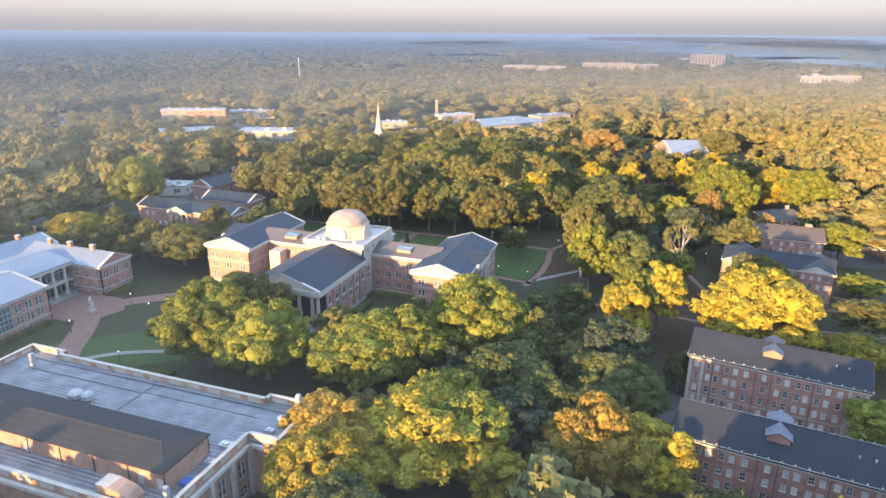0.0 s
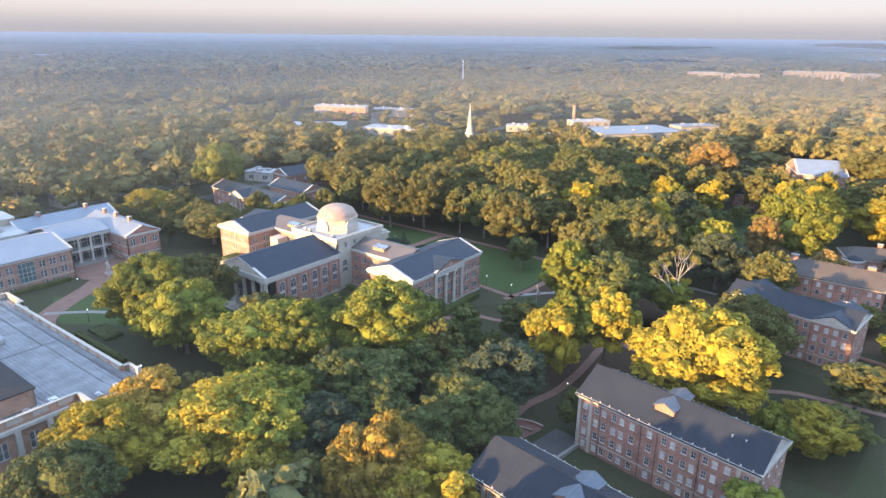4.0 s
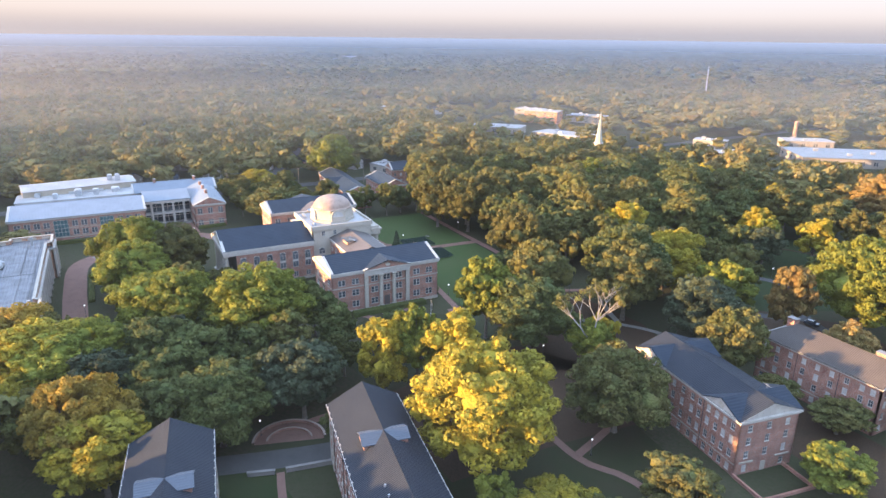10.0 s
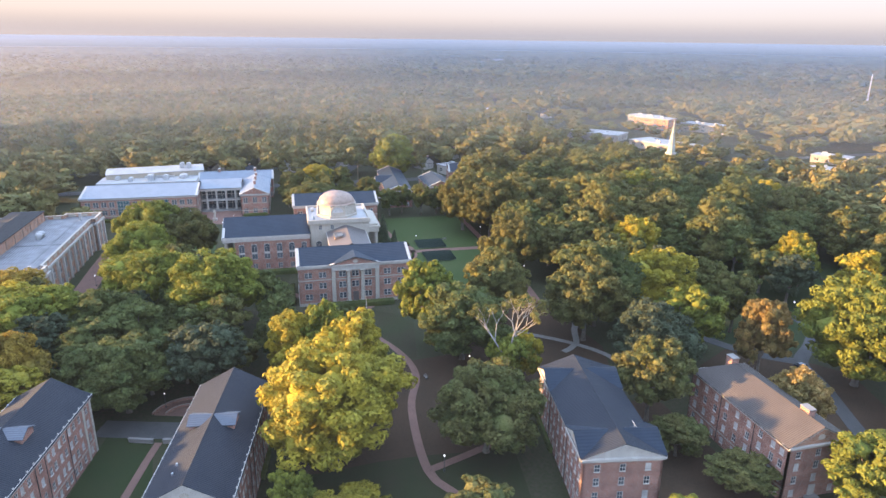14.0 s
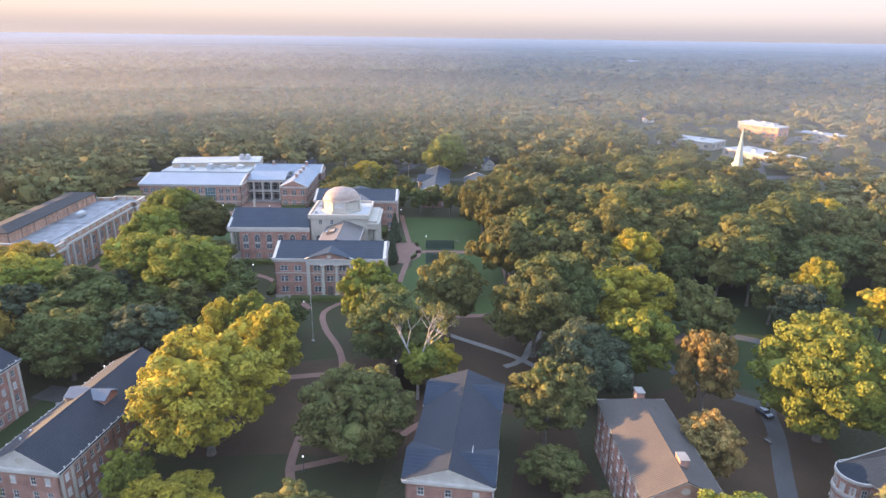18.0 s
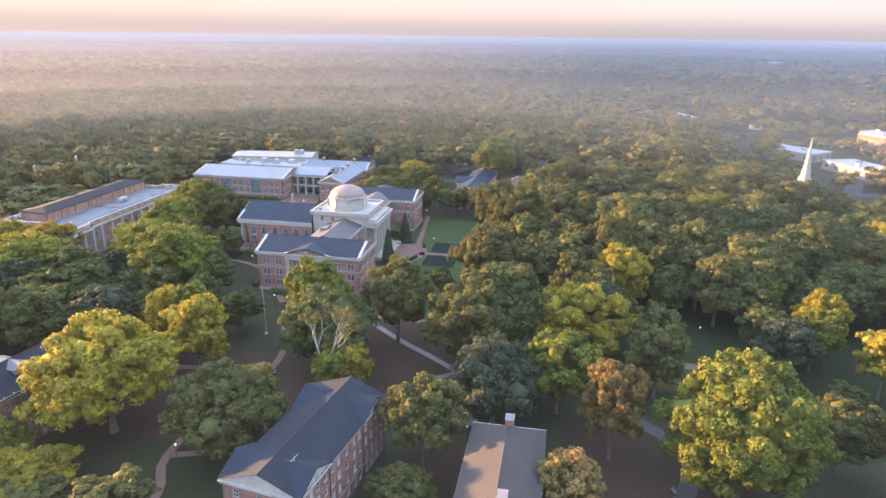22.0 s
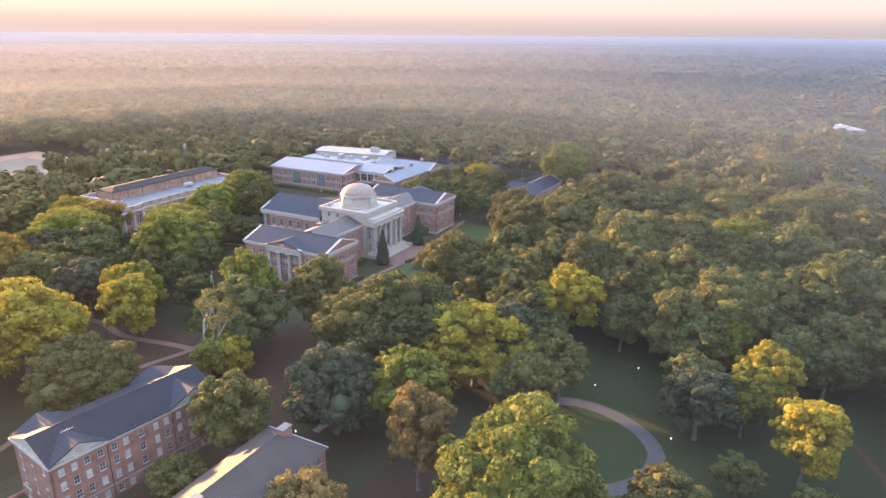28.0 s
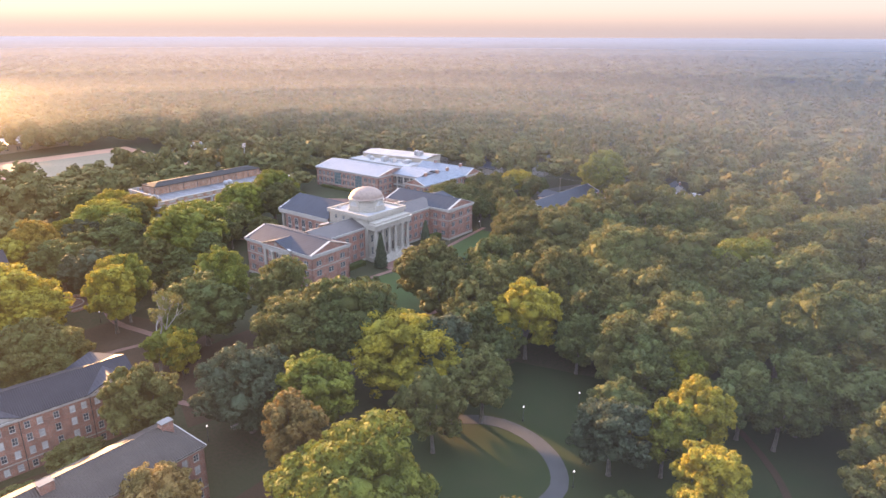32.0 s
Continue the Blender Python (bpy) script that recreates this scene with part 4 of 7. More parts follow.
# ---- the science building with pale metal roofs ----
def science_building():
    t = thing("science_building", "two-storey brick science building with pale metal roofs and a glazed porch", "building", (0, 0, 0))
    TEAL = material("teal_glazed_bay", (0.06, 0.12, 0.13), 0.15, second=(0.04, 0.08, 0.09), scale=0.3, spec=0.9)
    three = [(0.5, 1.1), (2.9, 2.3), (6.5, 2.4)]

    def block(x0, x1, y0, y1, z, zr, along, rows, ends=(0, 0), w=2.2, gap=3.6, front=None):
        for k, (m, ln) in sides(x0, x1, y0, y1).items():
            facade(t, m, ln, -0.3, z - 0.8, rows, front if front and k == "e" else even(max(2, int(ln / gap)), ln), w=w, style="pair", mat=BRICK)
            bm = B()
            box(bm, 0.0, ln, -0.1, 0.0, 2.1, 2.5)
            box(bm, 0.0, ln, -0.08, 0.0, 5.75, 6.0)
            part("string_course", bm, STONE, t, "", m)
        cornice(t, x0, x1, y0, y1, z - 0.8, z, 0.5)
        if along == "y":
            gable_roof(t, pose(x1, y0, 0, 0, 0, 90), y1 - y0, x1 - x0, z, zr, 0.5, BLUE_METAL, ends)
            for m in (pose(x1, y1, 0, 0, 0, 180), pose(x0, y0, 0)):
                pediment(t, m, x1 - x0, z, zr - z - 0.05, BRICK, oval=False)
        else:
            gable_roof(t, pose(x0, y0, 0), x1 - x0, y1 - y0, z, zr, 0.5, BLUE_METAL, ends)
            pediment(t, pose(x1, y0, 0, 0, 0, 90), y1 - y0, z, zr - z - 0.05, BRICK, oval=False)

    # the long wing, with two tall glazed bays in its front
    bays = [3.0 + i * 3.33 for i in range(14)]
    block(-98, -71, -108.5, -59, 10.7, 13.7, "y", three, front=[x for i, x in enumerate(bays) if i not in (4, 5, 9, 10)])
    for y in (-108.5 + bays[4] + 1.65, -108.5 + bays[9] + 1.65):
        bm = B()
        box(bm, -70.98, -70.7, y - 2.6, y + 2.6, 2.6, 9.4)
        g = part("glazed_bay", bm, TEAL, t, "tall teal glazed bay")
        bm = B()
        for i in range(5):
            box(bm, -70.7, -70.6, y - 2.6 + i * 1.25, y - 2.5 + i * 1.25, 2.6, 9.4)
        for z in (2.6, 4.4, 5.9, 7.6, 9.3):
            box(bm, -70.7, -70.62, y - 2.6, y + 2.6, z, z + 0.12)
        part("mullion", bm, TRIM, g)
    # the pavilion with its gable, and the cross wing behind it
    block(-106, -71, -39.5, -26.5, 10.1, 13.0, "x", [(1.0, 2.2), (5.6, 3.0)], w=2.0, gap=4.0)
    block(-120, -106, -62, -25, 10.1, 13.2, "y", [(1.0, 2.2), (5.6, 2.6)])
    # glazed porch with white columns between them
    bm = B()
    box(bm, -105.9, -86.5, -58.9, -39.6, -0.3, 9.6)
    part("glass_hall", bm, GLASS, t, "glazed entrance hall")
    bm = B()
    for i in range(9):
        y = -58.6 + i * 2.35
        box(bm, -86.5, -86.3, y - 0.09, y + 0.09, 0, 9.4)
    for z in (2.8, 4.7, 7.2):
        box(bm, -86.5, -86.32, -58.8, -39.7, z, z + 0.2)
    part("mullion", bm, TRIM, t)
    for y in (-55.9, -51.4, -47.0, -42.6):
        column(t, -83.2, y, 0.5, 9.7, 0.5, TRIM)
    bm = B()
    box(bm, -86.3, -82.5, -58.8, -39.7, 9.7, 10.9)
    box(bm, -86.3, -82.7, -58.6, -39.9, 4.6, 5.2)
    part("porch_beam", bm, TRIM, t)
    bm = B()
    box(bm, -86.3, -81.5, -58.8, -39.7, -0.3, 0.5)
    for i in range(4):
        box(bm, -81.5 + i * 0.5, -81.0 + i * 0.5, -58, -40.5, -0.3, 0.38 - i * 0.12)
    part("porch_steps", bm, CONCRETE, t)
    gable_roof(t, pose(-82.5, -58.8, 0, 0, 0, 90), 19.0, 22, 10.9, 13.3, 0.3, BLUE_METAL)
    # flat roofs behind the wing, the cream-walled hall beyond them, and rooftop plant
    bm = B()
    box(bm, -114, -98.1, -108, -62.1, -0.3, 11.6)
    part("rear_range", bm, TRIM, t, "low white-walled rear range")
    bm = B()
    box(bm, -114.3, -98.0, -108.3, -62.05, 11.6, 11.9)
    part("flat_roof", bm, WHITE_ROOF, t)
    hall = pose(-114, -60, 0, 0, 0, 8)
    bm = B()
    box(bm, -17, 0, -46, 0, -0.3, 14.2)
    part("rear_hall", bm, PALE_CREAM, t, "tall cream-walled rear hall", hall)
    gable_roof(t, hall @ pose(0, -46, 0, 0, 0, 90), 46, 17, 14.2, 15.4, 0.4, WHITE_ROOF)
    for x, y, w, h, z in ((-104, -84, 2.0, 2.6, 11.9), (-104, -77, 1.6, 2.2, 11.9), (-107, -69, 2.4, 1.6, 11.9), (-118, -67.5, 1.5, 2.8, 14.6), (-118.2, -70.8, 1.5, 2.8, 14.6), (-102, -93, 1.4, 1.8, 11.9), (-107, -100, 1.6, 1.4, 11.9)):
        bm = B()
        box(bm, x - w, x + w, y - w * 0.7, y + w * 0.7, z - 0.6, z + h)
        box(bm, x - w * 0.8, x + w * 0.8, y - w * 0.5, y + w * 0.5, z + h, z + h + 0.3)
        part("air_handler", bm, GREY_METAL, t)
    for i in range(3):
        bm = B()
        box(bm, -111.3 + i * 0.9, -110.7 + i * 0.9, -88, -74, 11.9, 12.7)
        part("duct", bm, GREY_METAL, t)
    for x, y in ((-90, -33), (-99, -33), (-113, -52), (-80, -33), (-113, -34)):
        chimney(t, x, y, 11.5, 15.0, 1.6, 1.1)
    return t


science_building()


# ---- the portico house across the lawn, and the others behind ----
def portico_house(at, turn, ln=30.0, wd=15.0, ze=8.4, zr=11.4, label="", roof=None, porch=True):
    t = thing("campus_building", label or "two-storey brick campus building with a white columned porch and slate roof", "building", at, turn, "campus buildings")
    rows = [(0.9, 1.8), (4.6, 1.8)]
    for k, (m, l) in sides(-ln / 2, ln / 2, -wd / 2, wd / 2).items():
        facade(t, m, l, -0.3, ze - 0.7, rows, even(max(3, int(l / 3.4)), l), w=1.3)
    cornice(t, -ln / 2, ln / 2, -wd / 2, wd / 2, ze - 0.7, ze, 0.5)
    gable_roof(t, pose(-ln / 2, -wd / 2, 0), ln, wd, ze, zr, 0.5, roof or SLATE)
    pediment(t, pose(ln / 2, -wd / 2, 0, 0, 0, 90), wd, ze, zr - ze - 0.05, BRICK, oval=False)
    pediment(t, pose(-ln / 2, wd / 2, 0, 0, 0, 270), wd, ze, zr - ze - 0.05, BRICK, oval=False)
    if porch:
        for x in (-4.6, -1.6, 1.6, 4.6):
            column(t, x, -wd / 2 - 2.6, 0.4, ze - 0.7, 0.42)
        bm = B()
        box(bm, -5.4, 5.4, -wd / 2 - 3.2, -wd / 2 - 0.5, ze - 0.7, ze)
        box(bm, -5.6, 5.6, -wd / 2 - 3.4, -wd / 2, -0.3, 0.4)
        part("porch", bm, TRIM, t)
        pediment(t, pose(-5.4, -wd / 2 - 3.2, 0), 10.8, ze, 2.3, TRIM, 0.35, 0.6)
        bm = B()
        for s in (-1, 1):
            q = [(s * 5.8, -wd / 2 - 3.5, ze), (0, -wd / 2 - 3.5, ze + 2.45), (0, 0, ze + 2.45), (s * 5.8, -wd / 2 + 1.5, ze)]
            prism(bm, q if s < 0 else q[::-1], (0, 0, 0.2))
        part("porch_roof", bm, roof or SLATE, t)
    return t


portico_house((-98, 38, 0), -3.0, 52, 13, 8.6, 11.2)
portico_house((-93, 60, 0), 0.0, 26, 13, 8.2, 11.0, "brick campus wing with a dark slate roof", None, False)
h = portico_house((-120, 102, 0), 84.0, 56, 13, 8.4, 11.6, "long brick building with a blue-grey roof and two chimneys", None, False)
chimney(h, -4, 0, 10, 14, 1.6, 1.2)
chimney(h, 20, 0, 10, 14, 1.6, 1.2)
portico_house((103, 206, 0), 8.0, 40, 15, 7.0, 10.0, "low campus building with a blue-grey roof among trees", None, False)
portico_house((108, 285, 0), 22.0, 26, 30, 8.0, 14.0, "brick hall with a wide pale metal roof and a gable", BLUE_METAL, True)


# ---- lawns, walks, roads ----
patch("lawn", [(-52, 23), (-16, 23.5), (-13, 28), (16, 28), (26, 22), (58, 24), (60, 60), (30, 61), (-1, 60), (-52, 60)], GRASS, "broad mown green lawn before the hall", "lawn")
patch("lawn", [(-58, -72), (-44, -60), (-30, -48), (-14, -46), (-16, -66), (-34, -80), (-45, -78)], GRASS, "mown lawn beside a curving brick walk", "lawn")
patch("lawn", [(52, 105), (70, 104), (76, 130), (92, 140), (70, 168), (46, 150), (44, 118)], SHADE_DARK_GRASS, "mown grass between park trees", "lawn")
patch("lawn", [(46, 100), (96, 96), (112, 128), (104, 172), (66, 190), (20, 176), (36, 140)], SHADE_DARK_GRASS, "mown grass between park trees", "lawn", 0.03)
patch("lawn", [(99, -58), (150, -64), (150, -42), (112, -48), (103, -49)], SHADE_DARK_GRASS, "small lawn in the dormitory forecourt", "lawn")
patch("lawn", [(128, -22), (160, -20), (164, 22), (132, 26), (118, 6)], WORN_GRASS, "worn shaded grass between dormitories", "lawn")
patch("lawn", [(60, -24), (92, -18), (88, 14), (62, 18), (50, 2)], WORN_GRASS, "worn shaded grass under trees", "lawn")
patch("lawn", [(12, -60), (44, -50), (46, -20), (14, -18)], WORN_GRASS, "shaded grass beside the hall", "lawn")
patch("bare_earth", [(62, 26), (104, 26), (118, 58), (92, 66), (62, 62)], SOIL, "bare leaf-strewn earth under trees", "ground", 0.05)
patch("bare_earth", [(92, -18), (128, -18), (132, 30), (108, 36), (88, 24)], SOIL, "bare leaf-strewn earth under trees", "ground", 0.05)
patch("bare_earth", [(150, 48), (172, 46), (172, 68), (120, 66), (120, 55)], SOIL, "bare earth between two dormitories", "ground", 0.05)
patch("bare_earth", [(108, 86), (150, 86), (152, 112), (120, 122), (98, 104)], SOIL, "bare earth beside the drive", "ground", 0.05)
patch("plaza", [(-12, 18.6), (11, 18.6), (13, 24), (8, 29), (4, 31), (-6, 31), (-13, 28)], PAVER, "red brick forecourt before the portico", "plaza", 0.09)
strip("brick_walk", [(-1, 29), (-1.0, 45), (-0.5, 61)], 3.4, PAVER, "straight brick walk across the lawn", "path", 0.09)
strip("brick_walk", [(-58, 62), (-20, 62), (8, 62.5), (34, 62), (60, 60)], 2.4, PAVER, "brick walk along the edge of the lawn", "path", 0.08)
strip("brick_walk", [(-56, 21), (-34, 23.5), (-13, 26)], 2.0, PAVER, "brick walk beside the wing", "path", 0.08)
strip("brick_walk", [(10, 26), (26, 24.5), (40, 23.5), (60, 21)], 2.0, PAVER, "brick walk beside the wing", "path", 0.08)
strip("brick_walk", [(58, 18), (60.5, 30), (61, 45), (60, 60), (66, 72), (70, 70)], 2.2, PAVER, "brick cross walk at the end of the lawn", "path", 0.08)
strip("walk", [(60, 24), (74, 40), (88, 58), (100, 66), (112, 66)], 1.8, CONCRETE, "concrete walk winding under trees", "path", 0.08)
strip("walk", [(70, 69), (80, 63), (89, 59.5), (93, 54)], 1.8, CONCRETE, "concrete walk winding under trees", "path", 0.085)
strip("walk", [(48, 9), (58, 2), (70, 4), (84, 10), (97, 12), (112, 8), (135, 7), (146, 12), (166, 14)], 1.8, PAVER, "brick walk winding under trees", "path", 0.085)
strip("walk", [(97, 12), (98, -4), (97, -18), (94, -30), (95, -40)], 2.2, PAVER, "brick walk to the forecourt", "path", 0.08)
strip("walk", [(135, 7), (128, 24), (118, 34), (112, 50)], 1.8, PAVER, "brick walk between the dormitories", "path", 0.08)
strip("walk", [(56, -3), (40, -14), (28, -24), (22, -40), (26, -64)], 2.0, PAVER, "brick walk beside the hall", "path", 0.08)
strip("brick_road", [(-64, -52), (-56, -62), (-47, -76), (-36, -84.5), (-10, -85.5), (20, -85), (48, -86), (70, -84)], 7.0, PAVER, "broad brick walk beside the arts building", "path", 0.07)
strip("brick_road", [(-66, -48), (-57, -38), (-46, -30), (-30, -24)], 6.0, PAVER, "broad brick walk curving to the hall", "path", 0.075)
patch("plaza", [(-81, -58.5), (-66, -59), (-58, -53), (-56, -46), (-64, -39), (-81, -40)], PAVER, "red brick court before the glazed porch", "plaza", 0.1)
strip("walk", [(-46, -80), (-36, -70), (-24, -64), (-16, -62)], 1.8, CONCRETE, "pale walk round a lawn", "path", 0.09)
strip("drive", [(75, 108), (73.2, 113), (73.6, 120), (77, 127.5), (82.5, 132.6), (88, 134), (96, 132), (104, 124), (112, 114), (124, 110), (150, 100), (176, 96), (210, 92)], 3.6, ASPHALT, "curving grey asphalt drive through the park", "road", 0.08)
strip("drive", [(75, 108), (82, 100), (92, 97), (104, 104), (112, 114)], 3.6, ASPHALT, "curving grey asphalt drive through the park", "road", 0.085)
strip("walk", [(36, 150), (50, 163), (61, 170), (80, 178), (110, 184)], 1.6, SOIL, "narrow earth walk in the park", "path", 0.08)
strip("road", [(-132, -330), (-133, -120), (-134, -24), (-136, 20), (-142, 120), (-158, 300), (-176, 560)], 9.0, ASPHALT, "straight main road behind the campus", "road", 0.08)
strip("road", [(-136, 6), (-220, 40), (-330, 96), (-480, 150)], 7.0, ASPHALT, "side street under trees", "road", 0.085)
strip("road", [(-150, 240), (-230, 280), (-330, 360)], 9.0, ASPHALT, "wide street in the town", "road", 0.085)
patch("car_park", [(164, 78), (200, 84), (206, 124), (170, 116)], ASPHALT, "asphalt car park under trees", "car park", 0.06)
strip("forecourt", [(101, -61), (103.5, -52), (106, -42), (107.5, -34)], 6.4, ASPHALT, "dark paved forecourt between the dormitories", "plaza", 0.07)
patch("plaza", [(100 + 7.4 * math.cos(radians(a)), -43 + 7.4 * math.sin(radians(a))) for a in range(74, 255, 12)], PAVER, "half-round brick terrace beside the forecourt", "plaza", 0.06)
strip("forecourt_walk", [(109.5, -47.3), (117, -48.8), (136, -52)], 1.6, PAVER, "brick walk across the forecourt lawn", "path", 0.09)


def round_wall():
    t = thing("seat_wall", "curved red brick seat wall round a planted bed", "wall", (100, -43, gz(100, -43)))
    for k, (r0, r1, h, a0, a1) in enumerate(((7.4, 7.9, 0.75, 76, 254), (4.6, 5.0, 0.6, 80, 250))):
        bm = B()
        n = 22
        ring = []
        for i in range(n + 1):
            a = radians(a0 + (a1 - a0) * i / n)
            ring.append([bm.verts.new((r * math.cos(a), r * math.sin(a), z)) for r, z in ((r0, -0.3), (r0, h), (r1, h), (r1, -0.3))])
        for a, b in zip(ring, ring[1:]):
            for q in range(3):
                bm.faces.new((a[q], a[q + 1], b[q + 1], b[q]))
        part("wall_ring", bm, BRICK, t)


round_wall()
for x0, y0, x1, y1 in ((107.8, -53.5, 109.4, -48.4), (109.8, -46.2, 111.4, -36.6)):
    d = Vector((x1 - x0, y1 - y0, 0))
    bm = B()
    box(bm, 0, d.length, -0.25, 0.25, -0.3, 0.9)
    box(bm, -0.1, d.length + 0.1, -0.35, 0.35, 0.9, 1.05)
    solid("forecourt_wall", bm, CONCRETE, "low pale stone wall edging the forecourt", "wall", m=pose(x0, y0, gz(x0, y0), 0, 0, math.degrees(math.atan2(d.y, d.x))))


# ---- trees ----
def ico(level):
    bm = B()
    bmesh.ops.create_icosphere(bm, subdivisions=level, radius=1.0)
    v = np.array([p.co[:] for p in bm.verts])
    f = np.array([[p.index for p in q.verts] for q in bm.faces])
    bm.free()
    return v, f


ICO = {k: ico(k) for k in (1, 2, 3)}


def mesh_from(name, v, f, mat, smooth=False):
    me = bpy.data.meshes.new(name)
    n = f.shape[1]
    me.vertices.add(len(v))
    me.vertices.foreach_set("co", np.asarray(v, np.float32).ravel())
    me.loops.add(f.size)
    me.loops.foreach_set("vertex_index", f.astype(np.int32).ravel())
    me.polygons.add(len(f))
    me.polygons.foreach_set("loop_start", np.arange(0, f.size, n, dtype=np.int32))
    me.polygons.foreach_set("loop_total", np.full(len(f), n, np.int32))
    me.polygons.foreach_set("use_smooth", np.full(len(f), smooth))
    me.update(calc_edges=True)
    me.materials.append(mat)
    return me


def lobes_of(rng, R, z0, z1, n):
    """The main boughs of a crown, over a tall rounded form."""
    zc, hz = (z0 + z1) / 2, (z1 - z0) / 2
    out = [(0, 0, zc, R * 0.60)]
    for i in range(n):
        k = (i + 0.5) / n
        u = 1 - 1.72 * k
        a = i * 2.399 + rng.uniform(-0.45, 0.45)
        s = math.sqrt(max(0.0, 1 - u * u)) * (1.0 if u > -0.2 else 0.9)
        q = rng.uniform(0.52, 0.80)
        out.append((R * q * s * math.cos(a), R * q * s * math.sin(a), zc + hz * rng.uniform(0.66, 0.80) * u, R * rng.uniform(0.22, 0.38)))
    return np.array(out)


def puffs_of(rng, lobes, per, low=0.20, high=0.42):
    """The smaller leaf masses that stand out from the boughs, on their outer sides."""
    out = []
    for i, (x, y, z, r) in enumerate(lobes):
        d = rng.normal(size=(per if i else per * 2, 3))
        d[:, 2] = np.abs(d[:, 2]) * 0.9 - 0.25
        d /= np.linalg.norm(d, axis=1)[:, None]
        c = np.array((x, y, z)) + d * r * rng.uniform(0.72, 1.0, (len(d), 1))
        for j in range(len(lobes)):
            if j != i:
                c = c[(((c - lobes[j, :3]) / (lobes[j, 3] * 0.82)) ** 2).sum(1) > 1]
        q = (r if i else r * 0.5) * rng.uniform(low, high, len(c))
        out.append(np.concatenate([c, q[:, None]], 1))
    return np.concatenate(out)


def leafy(rng, puffs, count, size, squash=0.85):
    """Leaf sprays over the upper and outer sides of the puffs, each a small leaf blade."""
    w = puffs[:, 3] ** 2
    i = rng.choice(len(puffs), count, p=w / w.sum())
    d = rng.normal(size=(count, 3))
    d[:, 2] = d[:, 2] * 0.9 + 0.3
    d /= np.linalg.norm(d, axis=1)[:, None]
    P = puffs[i, :3] + d * puffs[i, 3:] * np.array((1, 1, squash)) * rng.uniform(0.8, 1.18, (count, 1))
    N = d + rng.normal(size=P.shape) * 0.34
    N /= np.linalg.norm(N, axis=1)[:, None]
    a = np.cross(N, rng.normal(size=N.shape))
    a /= np.linalg.norm(a, axis=1)[:, None]
    b = np.cross(N, a)
    s = size * rng.uniform(0.55, 1.25, (len(P), 1))
    v = np.stack([P - a * s * 0.62 - b * s * 0.36, P + a * s * 0.62 - b * s * 0.36, P + b * s * 0.72], 1).reshape(-1, 3)
    return v, np.arange(len(v)).reshape(-1, 3)


def cores(rng, lobes, level, shrink, squash=1.0, rough=0.16):
    V, F, n = [], [], 0
    v0, f0 = ICO[level]
    for x, y, z, r in lobes:
        v = v0 * (1 + rng.uniform(-rough, rough, (len(v0), 1))) * r * shrink * np.array((1, 1, squash)) + np.array((x, y, z))
        V.append(v)
        F.append(f0 + n)
        n += len(v)
    return np.concatenate(V), np.concatenate(F)


def joined(pieces):
    V, F, n = [], [], 0
    for v, f in pieces:
        V.append(v)
        F.append(f + n)
        n += len(v)
    return np.concatenate(V), np.concatenate(F)


def limb(bm, a, b, r0, r1, n=6):
    a, b = Vector(a), Vector(b)
    d = (b - a).normalized()
    s = d.orthogonal().normalized()
    u = d.cross(s)
    ra = [bm.verts.new(a + (s * math.cos(2 * math.pi * i / n) + u * math.sin(2 * math.pi * i / n)) * r0) for i in range(n)]
    rb = [bm.verts.new(b + (s * math.cos(2 * math.pi * i / n) + u * math.sin(2 * math.pi * i / n)) * r1) for i in range(n)]
    for i in range(n):
        bm.faces.new((ra[i], ra[(i + 1) % n], rb[(i + 1) % n], rb[i]))
    bm.faces.new(rb)


def trunk_mesh(rng, lobes, z0, r, mat):
    bm = B()
    fork = Vector((rng.uniform(-0.3, 0.3), rng.uniform(-0.3, 0.3), z0 * 0.8))
    limb(bm, (0, 0, -0.5), (0, 0, 0.8), r * 1.6, r * 1.1, 8)
    limb(bm, (0, 0, 0.7), fork, r * 1.1, r * 0.8, 8)
    for x, y, z, rr in lobes[:8]:
        mid = fork.lerp(Vector((x, y, z)), 0.5) + Vector((0, 0, 0.4))
        limb(bm, fork, mid, r * 0.5, r * 0.32, 5)
        limb(bm, mid, (x, y, z + rr * 0.5), r * 0.32, r * 0.08, 5)
    return mesh_of("trunk", bm, mat)


def crown_variants(count, first, R, H, lobes, per, sprays, size):
    out = []
    for k in range(count):
        rng = np.random.default_rng(first + k)
        lb = lobes_of(rng, R, 1.6 if k % 2 else 2.8, H - 0.3, lobes + k % 5)
        pf = puffs_of(rng, lb, per)
        v1, f1 = cores(rng, lb, 1, 0.70, 1.0, 0.15)
        v2, f2 = leafy(rng, pf, sprays, size)
        v, f = joined([(v1, f1), (v2, f2)])
        me = mesh_from("crown", v, f, LEAF["green"])
        me.polygons.foreach_set("use_smooth", np.arange(len(f)) < len(f1))
        out.append((me, trunk_mesh(rng, lb, 6.5, 0.42 * R / 8, BARK), R, H))
    return out


# tall spreading crowns, middling ones, and the plainer ones inside the grove
VARIANTS = {"large": crown_variants(4, 40, 12.5, 25.0, 32, 18, 19000, 0.60), "middle": crown_variants(6, 50, 8.0, 20.0, 22, 14, 11500, 0.52),
            "small": crown_variants(3, 60, 5.0, 11.0, 14, 10, 5000, 0.42), "grove": crown_variants(5, 70, 8.0, 21.0, 18, 12, 6500, 0.66)}

WORDS = {"gold": "golden yellow autumn", "lime": "yellow-green", "olive": "olive green", "rust": "rusty brown-green oak", "orange": "orange autumn", "amber": "amber autumn", "green": "deep green", "blue": "dark grey-green", "red": "red-brown autumn"}
